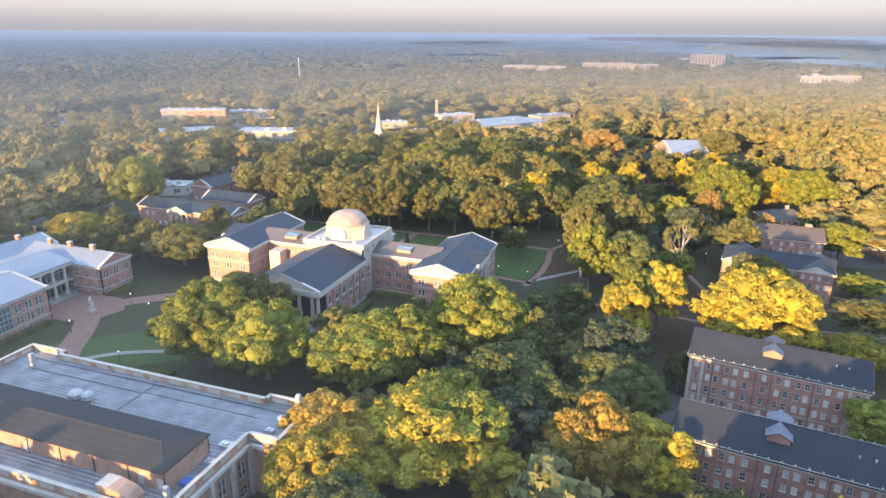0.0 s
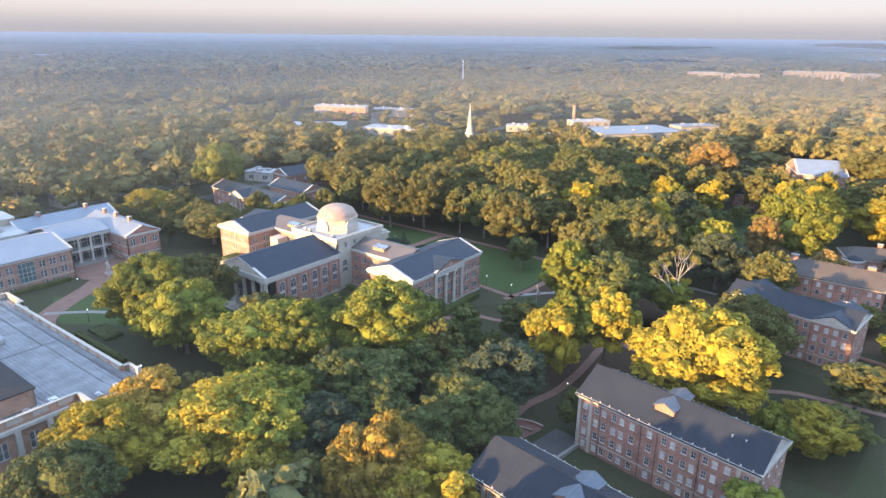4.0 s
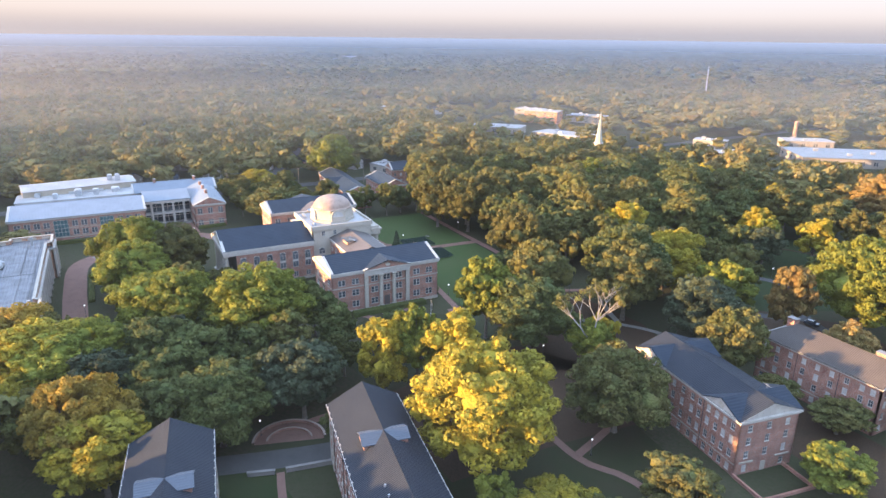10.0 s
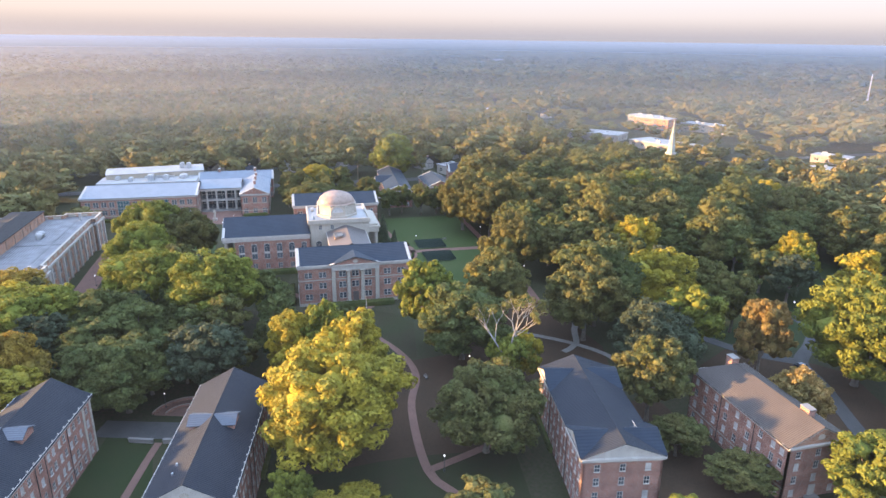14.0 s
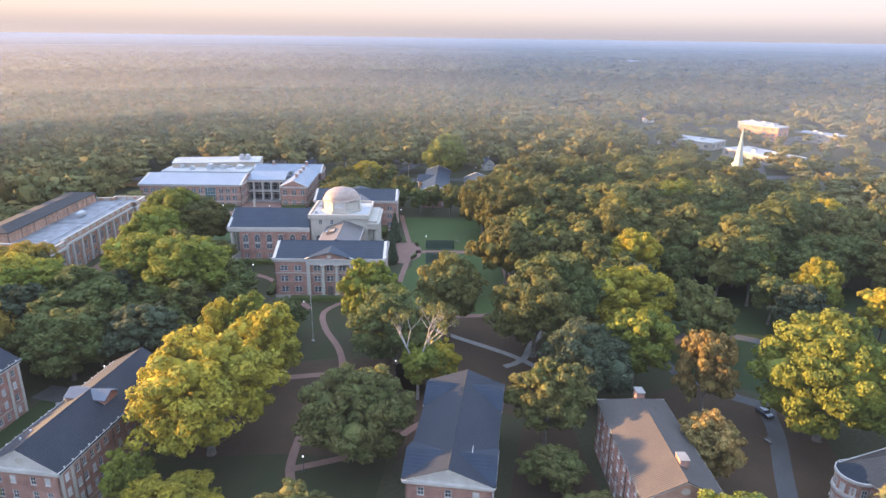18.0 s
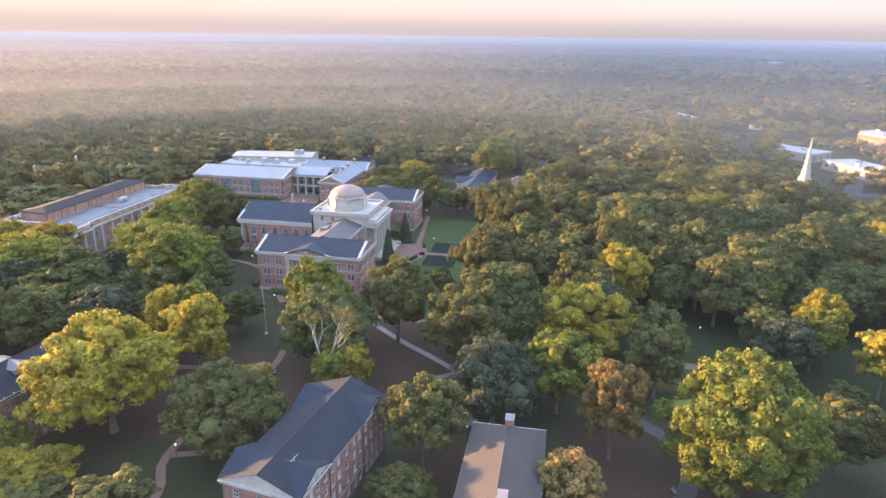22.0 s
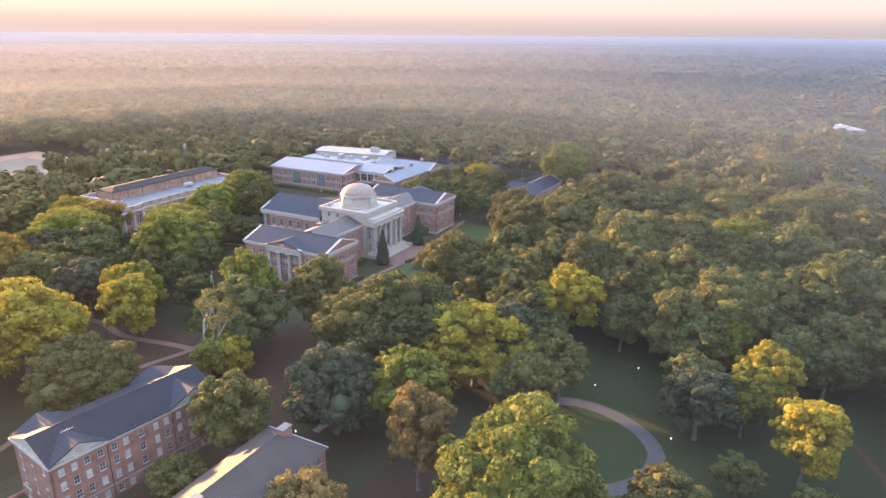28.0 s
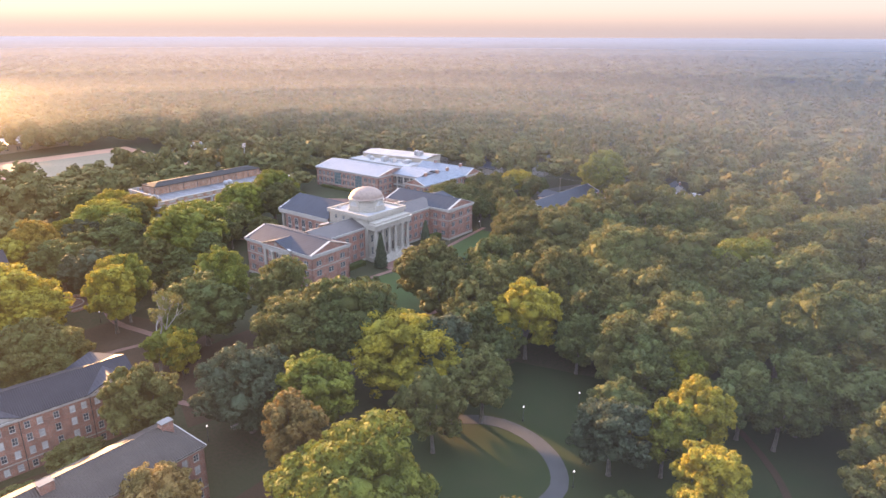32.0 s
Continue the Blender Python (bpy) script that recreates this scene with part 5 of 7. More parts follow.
COUNT = [0]
PLACED = []


def tree(x, y, h, r, leaf, form=""):
    """A broad-leaved tree of its own height, spread and leaf colour."""
    COUNT[0] += 1
    forms = VARIANTS[form or ("large" if r > 10 else "middle" if r > 5.6 else "small")]
    crown, trunk, wide, high = forms[COUNT[0] % len(forms)]
    t = new("tree")
    s = r / wide
    t.matrix_basis = pose(x, y, gz(x, y), 0, 0, COUNT[0] * 77 % 360) @ Matrix.Diagonal((s, s, h / high, 1))
    size = "tall broad" if h > 22 else "small" if h < 13 else "full-crowned"
    tagged(t, f"{size} {WORDS[leaf]} tree standing among others", "tree", "campus trees")
    part("trunk", trunk, None, t)
    c = part("crown", crown, None, t)
    c.material_slots[0].link = "OBJECT"
    c.material_slots[0].material = LEAF[leaf]
    PLACED.append((x, y, r))
    return t


def conifer(x, y, h, r, mat):
    """A narrow conifer: tiers of drooping sprays round a straight stem."""
    rng = np.random.default_rng(int(abs(x * 7 + y)))
    n = 900
    k = rng.uniform(0, 1, n) ** 0.8
    a = rng.uniform(0, 2 * math.pi, n)
    rad = r * (1 - k) ** 0.8 * rng.uniform(0.75, 1.08, n) + 0.1
    P = np.stack([rad * np.cos(a), rad * np.sin(a), 0.6 + k * (h - 0.8)], 1)
    N = np.stack([np.cos(a), np.sin(a), np.full(n, 0.45)], 1) + rng.normal(size=(n, 3)) * 0.35
    N /= np.linalg.norm(N, axis=1)[:, None]
    u = np.cross(N, rng.normal(size=N.shape))
    u /= np.linalg.norm(u, axis=1)[:, None]
    w = np.cross(N, u)
    s = 0.55
    v = np.stack([P - u * s, P - w * s * 0.6, P + u * s, P + w * s * 0.6], 1).reshape(-1, 3)
    base = np.arange(n)[:, None] * 4
    f = np.concatenate([base + np.array((0, 1, 2)), base + np.array((0, 2, 3))])
    prof = B()
    turned(prof, [(r * 0.85, 0.5), (r * 0.8, h * 0.2), (r * 0.5, h * 0.55), (r * 0.2, h * 0.85), (0.05, h)], 10)
    vv = np.array([p.co[:] for p in prof.verts])
    prof.verts.index_update()
    ff = []
    for q in prof.faces:
        i = [p.index for p in q.verts]
        ff += [(i[0], i[j], i[j + 1]) for j in range(1, len(i) - 1)]
    prof.free()
    t = new("conifer")
    t.matrix_basis = pose(x, y, gz(x, y))
    tagged(t, "narrow dark green conifer beside the portico", "tree", "conifers")
    bm = B()
    limb(bm, (0, 0, -0.4), (0, 0, h * 0.9), 0.25, 0.05)
    part("trunk", bm, BARK, t)
    part("crown", mesh_from("crown", np.concatenate([v, vv]), np.concatenate([f, np.array(ff) + len(v)]), LEAF[mat]), None, t)


def bare_tree(x, y, h, r):
    """A dying tree: pale branching limbs with a few tan leaf tufts."""
    rng = np.random.default_rng(8)
    rnd = random.Random(4)
    t = new("dying_tree")
    t.matrix_basis = pose(x, y, gz(x, y))
    tagged(t, "half-dead tree with pale bare limbs and a few tan leaves", "tree")
    bm = B()
    tips = []

    def grow(p, d, ln, rad, depth):
        q = p + d * ln
        limb(bm, p, q, rad, rad * 0.62, 5)
        if depth == 0:
            tips.append(q)
            return
        for _ in range(3 if depth > 1 else 2):
            e = (d + Vector((rnd.uniform(-0.8, 0.8), rnd.uniform(-0.8, 0.8), rnd.uniform(-0.15, 0.45)))).normalized()
            grow(q, e, ln * rnd.uniform(0.6, 0.8), rad * 0.6, depth - 1)
    grow(Vector((0, 0, -0.4)), Vector((0, 0, 1)), h * 0.36, 0.42, 4)
    part("trunk", bm, PALE_BARK, t)
    lb = np.array([(p.x, p.y, p.z, 0.9) for p in tips if p.z > h * 0.55][::2])
    v, f = leafy(rng, lb, 1500, 0.42, 1.0)
    part("crown", mesh_from("crown", v, f, LEAF["olive"]), None, t, "sparse yellowing leaves")


bare_tree(109.0, 31.8, 24, 6)
tree(117.8, 95.4, 23, 6.9, "orange")
tree(128.2, 58.6, 21, 8.6, "olive")
tree(125.2, 118, 27, 14.4, "lime")
tree(47.6, 45.7, 13, 5.8, "green")
tree(-133.4, 43.7, 27, 12.6, "lime")
tree(127.5, -10.8, 25.5, 15.5, "gold")
tree(93.6, -17.9, 22, 7.4, "gold")
tree(95.2, -10.2, 23, 7.4, "lime")
tree(-6.5, -66.7, 23, 13, "lime")
tree(-1.7, -53.2, 20, 10.5, "rust")
tree(35.3, -62.1, 18, 13.9, "lime")
tree(24.8, -53.1, 16, 7.4, "olive")
tree(73.1, -58.1, 17, 9.1, "green")
tree(76.1, -77.5, 17, 9.2, "blue")
tree(70.4, -86, 19, 9.2, "lime")
tree(102.2, -78.3, 18, 10, "gold")
tree(91.5, -64, 17, 9, "green")
tree(88.5, -52.1, 17, 7.6, "green")
tree(61.9, -77.4, 18, 8.9, "lime")
tree(145.6, -19, 14, 4.8, "lime")
tree(91.1, 25.6, 20, 12.1, "green")
tree(106.1, 37.4, 14, 5.1, "gold")
tree(131.5, 20, 19, 11.5, "olive")
tree(34.1, 60.8, 24, 12, "rust")
tree(-14.8, 79.4, 26, 14.4, "rust")
tree(5.5, 107.4, 26, 11.3, "olive")
tree(43, 101.2, 23, 9.5, "gold")
tree(22.7, 125.3, 26, 13.8, "rust")
tree(-14.7, 121.6, 25, 13.6, "olive")
tree(34.3, 139.8, 24, 12.3, "olive")
tree(-23.1, 155.8, 25, 14.4, "olive")
tree(-45.1, 145.9, 25, 13.9, "rust")
tree(72, 93.6, 21, 9.1, "blue")
tree(4.7, 172.8, 25, 14.4, "green")
tree(12.2, 157.7, 23, 9.2, "green")
tree(37.5, 154.4, 17, 5.9, "green")
tree(-2.3, 191, 22, 10.2, "gold")
tree(-14.9, 66.3, 24, 12.2, "rust")
tree(-75.1, 83.1, 26, 14.4, "rust")
tree(-72.9, 109.1, 25, 14.4, "olive")
tree(-85.8, 141.4, 24, 14.4, "olive")
tree(-71, 155.9, 25, 14.4, "olive")
tree(68.4, -65.5, 19, 8.7, "green")
tree(61.4, -90, 19, 14.4, "gold")
tree(95.1, -56, 18, 10.8, "green")
tree(-8.3, 107.1, 26, 14.4, "olive")
tree(21.3, 100.6, 25, 10.8, "rust")
tree(56.1, 93.1, 19, 7.9, "green")
tree(45.7, 129.5, 23, 9.1, "olive")
tree(19, 137.1, 22, 10.2, "green")
tree(44.4, 142.9, 17, 6, "lime")
tree(46.4, 164.4, 17, 8, "green")
tree(13.9, 152.4, 21, 7.8, "green")
tree(11.7, 166.6, 25, 13.8, "green")
tree(35.2, 178.9, 19, 9.2, "green")
tree(-15.7, 151.4, 25, 14.4, "green")
tree(-62, 131.6, 25, 14.4, "olive")
tree(-162.4, 147.4, 25, 14.4, "olive")
tree(91.4, 107.2, 20, 7.6, "olive")
tree(44.2, -57, 20, 10.5, "lime")
tree(25.1, -62.4, 13, 7, "green")
tree(18.5, -42.8, 11, 7, "rust")
tree(45.9, -98.1, 17, 12.5, "amber")
tree(75.7, -93.3, 15, 7.5, "gold")
tree(80.2, -67.4, 17, 8, "green")
tree(87.3, 62.4, 23, 12.3, "rust")
tree(77.3, 88.3, 22, 13.6, "gold")
tree(-65.9, -6.5, 16, 13.3, "olive")
tree(-123.8, -1.4, 13, 11.5, "gold")
tree(-24.7, 139.5, 24, 13.6, "lime")
tree(-38.8, 65.3, 21, 9.9, "rust")
tree(-24.5, 70.6, 21, 8.4, "rust")
tree(-95.2, 171.2, 25, 14.4, "rust")
tree(-58.8, 180, 24, 14.4, "rust")
tree(57.1, 248, 23, 14.4, "orange")
tree(131.8, 292, 21, 14.4, "rust")
tree(152.5, 159.8, 21, 13.7, "gold")
tree(163.6, 147, 23, 13.2, "lime")
tree(165.6, 80.6, 17, 9.5, "lime")
tree(165.3, 43.2, 9, 6.8, "lime")
tree(151.5, -9.9, 11, 8.6, "gold")
tree(147.3, -45.7, 13, 6.3, "lime")
tree(156.1, -4.8, 9, 6.9, "olive")
tree(157.6, 11.2, 12, 8.2, "olive")
tree(163.9, 46.8, 8, 5.4, "lime")
tree(153.9, 62.9, 8, 6.4, "rust")
tree(141.2, 57.8, 9, 6, "olive")
tree(93.4, -81.5, 22, 10.3, "amber")
tree(10.9, -67.3, 20, 11.5, "lime")
tree(102.4, -4.3, 22, 8.6, "gold")
tree(78, -6, 13, 6.9, "green")
tree(49.9, -108, 19, 10.3, "gold")
tree(57.5, -119, 18, 10.3, "green")
tree(107, 34, 14, 6.9, "lime")
tree(-27, 57.5, 25, 11.5, "rust")
tree(52, 137, 20, 7.5, "green")
tree(109, -33, 12, 4.6, "green")
tree(79.5, 18.7, 25.5, 8.6, "lime")
tree(75, 40, 25, 9.5, "rust")
tree(92.6, -37.5, 20, 10, "blue")
tree(56.8, -38.5, 22.5, 14, "lime")
tree(78.8, 69.5, 25.5, 14, "green")
tree(110, 70.6, 19.6, 11, "blue")
tree(103, 84.3, 21.5, 9.5, "lime")
tree(140, 87, 16, 6.5, "orange")
tree(113.6, 138.9, 17, 8, "olive")
tree(127.6, 155.1, 23, 11, "gold")
tree(81.6, 160, 19, 7.6, "gold")
tree(75.6, 139.8, 17, 8.4, "blue")
tree(69.9, 148.4, 18, 6.5, "lime")
tree(62, 152, 20, 7, "gold")
tree(66, 137, 16, 7, "green")
tree(91.2, 149.2, 8, 5, "green")
tree(47, 157, 18, 8, "green")
tree(37.8, 167, 21, 8, "green")
tree(75.9, 109.1, 18, 8, "olive")
tree(42, 116, 17, 7, "green")
tree(96, 162, 9, 5, "green")
# the next two small trees are added to shade the lawn north of them
tree(50, 100, 13, 5, "green")
tree(58, 102, 12, 5, "green")
tree(62, 98, 13, 5.4, "olive")
for x, y, h in ((12.9, 20.2, 13.5), (-14.2, 20.0, 12.5)):
    conifer(x, y, h, 2.6, "blue")

# more trees of the grove beyond the lawn, under the tall ones and round them
GROVE = random.Random(21)


def fill(poly, gap, low, high, kinds, tries):
    n = len(poly)
    xs, ys = [p[0] for p in poly], [p[1] for p in poly]
    for _ in range(tries):
        x, y = GROVE.uniform(min(xs), max(xs)), GROVE.uniform(min(ys), max(ys))
        inside = False
        for i in range(n):
            (xa, ya), (xb, yb) = poly[i], poly[(i + 1) % n]
            if (ya > y) != (yb > y) and x < (xb - xa) * (y - ya) / (yb - ya) + xa:
                inside = not inside
        if not inside or any((x - a) ** 2 + (y - b) ** 2 < (gap + 0.55 * c) ** 2 for a, b, c in PLACED):
            continue
        h = GROVE.uniform(low, high)
        tree(round(x, 1), round(y, 1), h, h * GROVE.uniform(0.34, 0.44), GROVE.choice(kinds), "grove")


fill([(-62, 64), (40, 68), (62, 84), (60, 100), (30, 150), (10, 200), (-110, 200), (-110, 84)], 4.5, 19, 25, ["rust", "rust", "olive", "green", "olive"], 900)
fill([(14, -62), (44, -66), (88, -72), (100, -56), (92, -30), (84, -20), (58, -22), (30, -44)], 4.0, 12, 17, ["green", "olive", "green", "blue"], 300)
fill([(46, -92), (92, -92), (100, -84), (96, -76), (50, -80)], 4.0, 14, 18, ["olive", "green", "rust"], 120)
# tall trees south of the dormitories, mostly out of view, added to shade them
fill([(112, -102), (176, -98), (190, -160), (106, -160)], 4.5, 24, 29, ["olive", "gold", "green", "rust"], 300)
fill([(-60, -10), (-50, 16), (-62, 20), (-70, 12)], 4, 10, 14, ["green", "olive"], 40)
fill([(-130, -18), (-64, -18), (-64, 16), (-128, 14)], 4.5, 9, 14, ["olive", "green", "rust"], 160)
fill([(0, 178), (60, 182), (110, 184), (150, 172), (150, 204), (0, 204)], 4.5, 17, 22, ["olive", "rust", "gold", "green"], 200)
fill([(-80, -16), (-76, 20), (-68, 24), (-66, 70), (-56, 64), (-52, 22), (-56, -14)], 4.0, 12, 17, ["green", "olive"], 120)


def hedge(x, y, ln, wd, h, turn=0.0, name="hedge", label="clipped dark green hedge"):
    rng = np.random.default_rng(int(abs(x * 3 + y)))
    n = int(60 + ln * wd * 9)
    P = np.stack([rng.uniform(-ln / 2, ln / 2, n), rng.uniform(-wd / 2, wd / 2, n), rng.uniform(0.1, h, n)], 1)
    side = rng.integers(0, 3, n)
    P[side == 0, 2] = h
    P[side == 1, 1] = np.sign(P[side == 1, 1]) * wd / 2
    P[side == 2, 0] = np.sign(P[side == 2, 0]) * ln / 2
    N = P / np.array((ln, wd, h)) + rng.normal(size=P.shape) * 0.3
    N /= np.linalg.norm(N, axis=1)[:, None]
    u = np.cross(N, rng.normal(size=N.shape))
    u /= np.linalg.norm(u, axis=1)[:, None]
    w = np.cross(N, u)
    v = np.stack([P - u * 0.3, P - w * 0.2, P + u * 0.3, P + w * 0.2], 1).reshape(-1, 3)
    base = np.arange(n)[:, None] * 4
    f = np.concatenate([base + np.array((0, 1, 2)), base + np.array((0, 2, 3))])
    bm = B()
    box(bm, -ln / 2 + 0.1, ln / 2 - 0.1, -wd / 2 + 0.1, wd / 2 - 0.1, -0.2, h - 0.08)
    bmesh.ops.triangulate(bm, faces=bm.faces[:])
    bm.verts.index_update()
    cv, cf = np.array([p.co[:] for p in bm.verts]), np.array([[p.index for p in q.verts] for q in bm.faces])
    bm.free()
    ob = new(name, mesh_from(name, np.concatenate([v, cv]), np.concatenate([f, cf + len(v)]), LEAF["green"]))
    ob.matrix_basis = pose(x, y, gz(x, y), 0, 0, turn)
    return tagged(ob, label, "hedge", "hedges")


for a in ((-29, 14.5, 18, 3.2, 2.6), (22, 12.5, 15, 2.6, 1.8), (49.5, 2, 2.4, 24, 1.6), (20, -7.5, 17, 2.4, 1.6), (14.2, -26, 2.6, 22, 1.6), (37, -18, 16, 2.2, 1.4), (36, 22, 12, 1.8, 1.3),
          (-49.8, 2, 2.2, 24, 1.6), (-69.2, -33, 2.0, 11, 1.2), (-69, -82, 2.2, 40, 1.4), (-10, -80.5, 26, 1.6, 1.2), (-18, -75, 10, 5, 0.9), (128, 34.5, 14, 1.8, 1.3, -8.6), (120, -24.4, 14, 1.6, 1.2, -8)):
    hedge(*a)
hedge(-33, -20, 7, 6.4, 5.5, 0, "round_bush", "large rounded dark green shrub by the wing")


# ---- far woods ----
def woods_material(name):
    m = material(name, (0.060, 0.072, 0.024), 0.9, island=0.18, spec=0.1)
    n, l = m.node_tree.nodes, m.node_tree.links
    b = n["Principled BSDF"]
    geo = n.new("ShaderNodeNewGeometry")
    nz = n.new("ShaderNodeTexNoise")
    nz.inputs["Scale"].default_value, nz.inputs["Detail"].default_value, nz.inputs["Roughness"].default_value = 0.055, 3, 0.75
    l.new(geo.outputs["Position"], nz.inputs["Vector"])
    cr = n.new("ShaderNodeValToRGB")
    els = cr.color_ramp.elements
    els[0].position, els[0].color = 0.30, (0.070, 0.078, 0.034, 1)
    els[1].position, els[1].color = 0.72, (0.25, 0.17, 0.05, 1)
    for p, c in ((0.42, (0.098, 0.098, 0.036, 1)), (0.54, (0.118, 0.104, 0.038, 1)), (0.68, (0.15, 0.112, 0.042, 1))):
        e = els.new(p)
        e.color = c
    l.new(nz.outputs["Fac"], cr.inputs["Fac"])
    hsv = [q for q in n if q.type == "HUE_SAT"][0]
    l.new(cr.outputs["Color"], hsv.inputs["Color"])
    bp = n.new("ShaderNodeBump")
    bp.inputs["Distance"].default_value = 0.9
    n2 = n.new("ShaderNodeTexNoise")
    n2.inputs["Scale"].default_value, n2.inputs["Detail"].default_value = 0.9, 3
    l.new(geo.outputs["Position"], n2.inputs["Vector"])
    l.new(n2.outputs["Fac"], bp.inputs["Height"])
    l.new(bp.outputs["Normal"], b.inputs["Normal"])
    return m


WOODS = woods_material("mixed_autumn_woods")
# open ground in the woods: x, y, half sizes
CLEAR = [(60, 40, 122, 64), (-122, 102, 16, 34), (-98, -86, 40, 40), (70, 130, 90, 78), (0, -10, 62, 36), (-24, 120, 90, 84), (138, -50, 45, 56), (70, -60, 35, 40), (-4, -100, 46, 36), (-30, -60, 40, 34), (-98, -20, 34, 52), (-96, 48, 32, 22), (-134, 0, 8, 600),
         (103, 206, 24, 12), (108, 285, 18, 20), (-320, 330, 26, 16), (-240, 262, 60, 26), (-48, 392, 44, 50), (-95, 322, 16, 16), (-104, 426, 18, 18), (-140, 360, 14, 12), (-16, 460, 18, 20), (-371, 346, 20, 14), (-300, 369, 26, 12), (-456, 192, 24, 16), (-8, -268, 66, 66), (-92, -250, 30, 18), (-14, -385, 34, 22),
         (-176, -17, 16, 12), (-160, -42, 14, 12), (-280, 330, 40, 12), (-170, 70, 14, 12), (-150, 88, 12, 12), (-76, 189, 10, 10), (-50, -180, 24, 12), (-178, 1140, 72, 44), (-40, 1290, 100, 50), (160, 1540, 44, 50), (345, 1080, 60, 40), (-600, 520, 60, 22)]
LAKES = [(520, 2150, 260, 560), (250, 3100, 560, 750), (-200, 4300, 650, 600), (-570, 1900, 150, 260), (325, 1060, 66, 150), (-930, 1430, 85, 110), (-900, 1830, 120, 30)]
FIELDS = [(-225, 1380, 110, 22), (-85, 1500, 130, 16), (132, 1800, 60, 24), (373, 1290, 75, 18), (-890, 1810, 70, 24), (-2040, 700, 170, 50)]


def is_open(x, y):
    o = np.zeros(len(x), bool)
    for a, b, p, q in CLEAR:
        o |= (np.abs(x - a) < p) & (np.abs(y - b) < q)
    for a, b, p, q in LAKES + FIELDS:
        o |= ((x - a) / p) ** 2 + ((y - b) / q) ** 2 < 1
    return o


TOWN = [(-250, 290, 190, 110), (-70, 390, 100, 100), (-500, 210, 60, 40), (110, 270, 60, 60)]


def woods(name, label, r0, r1, gap, sprays, size, seed):
    """Crowns strewn on a jittered grid between two distances from the campus, on the sides that the flight looks at; lower and thinner in the town."""
    rng = np.random.default_rng(seed)
    k = int(r1 / gap) + 1
    gx, gy = np.meshgrid(np.arange(-k, k + 1) * gap, np.arange(-k, k + 1) * gap)
    x = gx.ravel() + rng.uniform(-0.45, 0.45, gx.size) * gap
    y = gy.ravel() + rng.uniform(-0.45, 0.45, gx.size) * gap
    d = np.hypot(x - 60, y)
    bearing = np.degrees(np.arctan2(-(x - 130), y))
    keep = (d >= r0) & (d < r1) & ((bearing > -38) | (bearing < -168))
    keep &= ~is_open(x, y)
    if r0 == 0:
        px, py, pr = np.array(PLACED).T
        keep &= (np.hypot(x[:, None] - px, y[:, None] - py) > pr * 0.7 + 4).all(1)
    town = np.zeros(len(x), bool)
    for a, b, p, q in TOWN:
        town |= (np.abs(x - a) < p) & (np.abs(y - b) < q)
    keep &= rng.uniform(size=len(x)) > np.where(town, 0.35, 0.06)
    x, y, town = x[keep], y[keep], town[keep]
    shapes = []
    for s in range(10):
        r = np.random.default_rng(100 + seed * 20 + s)
        lb = lobes_of(r, 1.0, -0.45, 1.75, 7 if r0 == 0 else 5 if r0 < 1000 else 2)
        lb[0, 3] = 0.72
        pieces = [cores(r, lb, 1, 0.92, 1.0, 0.2)]
        if sprays:
            pieces.append(leafy(r, puffs_of(r, lb, 6, 0.42, 0.70), sprays, size))
        v, f = joined(pieces)
        v[:, 2] = 0.18 + (v[:, 2] + 0.45) * 0.38
        shapes.append((v, f))
    V, F, n = [], [], 0
    for i in range(len(x)):
        v, f = shapes[i % 10]
        a = rng.uniform(0, 6.283)
        R = gap * rng.choice((0.42, 0.55, 0.62, 0.72, 0.92)) * rng.uniform(0.9, 1.1) * (0.7 if town[i] else 1.0)
        H = rng.uniform(7, 13) if town[i] else rng.uniform(11, 24)
        c, s = math.cos(a), math.sin(a)
        q = np.empty_like(v)
        q[:, 0], q[:, 1], q[:, 2] = (v[:, 0] * c - v[:, 1] * s) * R + x[i], (v[:, 0] * s + v[:, 1] * c) * R + y[i], v[:, 2] * H
        V.append(q)
        F.append(f + n)
        n += len(v)
    solid(name, mesh_from(name, np.concatenate(V), np.concatenate(F), WOODS, False), None, label, "woods", "stuff")


woods("woods", "mixed autumn woods round the campus", 0, 420, 13.0, 330, 0.19, 1)
woods("woods", "mixed autumn woods beyond the campus", 420, 1050, 17.0, 90, 0.30, 2)
woods("far_woods", "far autumn woods stretching away", 1050, 2400, 30.0, 0, 0.7, 3)


def canopy():
    """The tree cover farther off, as one rolling sheet of crowns."""
    rng = np.random.default_rng(9)
    gap = 42.0
    k = int(4850 / gap)
    gx, gy = np.meshgrid(np.arange(-k, k + 1) * gap, np.arange(-k, k + 1) * gap)
    x, y = gx + rng.uniform(-14, 14, gx.shape), gy + rng.uniform(-14, 14, gx.shape)
    d = np.hypot(x, y)
    z = rng.uniform(9, 19, gx.shape) + np.clip((d - 3000) / 1800, 0, 1) * 22 * (0.6 + 0.4 * np.sin(x / 600.0) * np.cos(y / 480.0))
    z[is_open(x.ravel(), y.ravel()).reshape(gx.shape)] = -2
    V = np.stack([x, y, z], -1).reshape(-1, 3)
    n = gx.shape[1]
    j, i = np.meshgrid(np.arange(n - 1), np.arange(n - 1), indexing="ij")
    a = (j * n + i).ravel()
    f = np.stack([a, a + 1, a + n + 1, a + n], 1)
    dd = d.ravel()[f].max(1)
    dn = d.ravel()[f].min(1)
    f = f[(dn > 2350) & (dd < 4850)]
    solid("far_woods", mesh_from("far_woods", V, f, WOODS, False), None, "woods reaching to the horizon", "woods", "stuff")


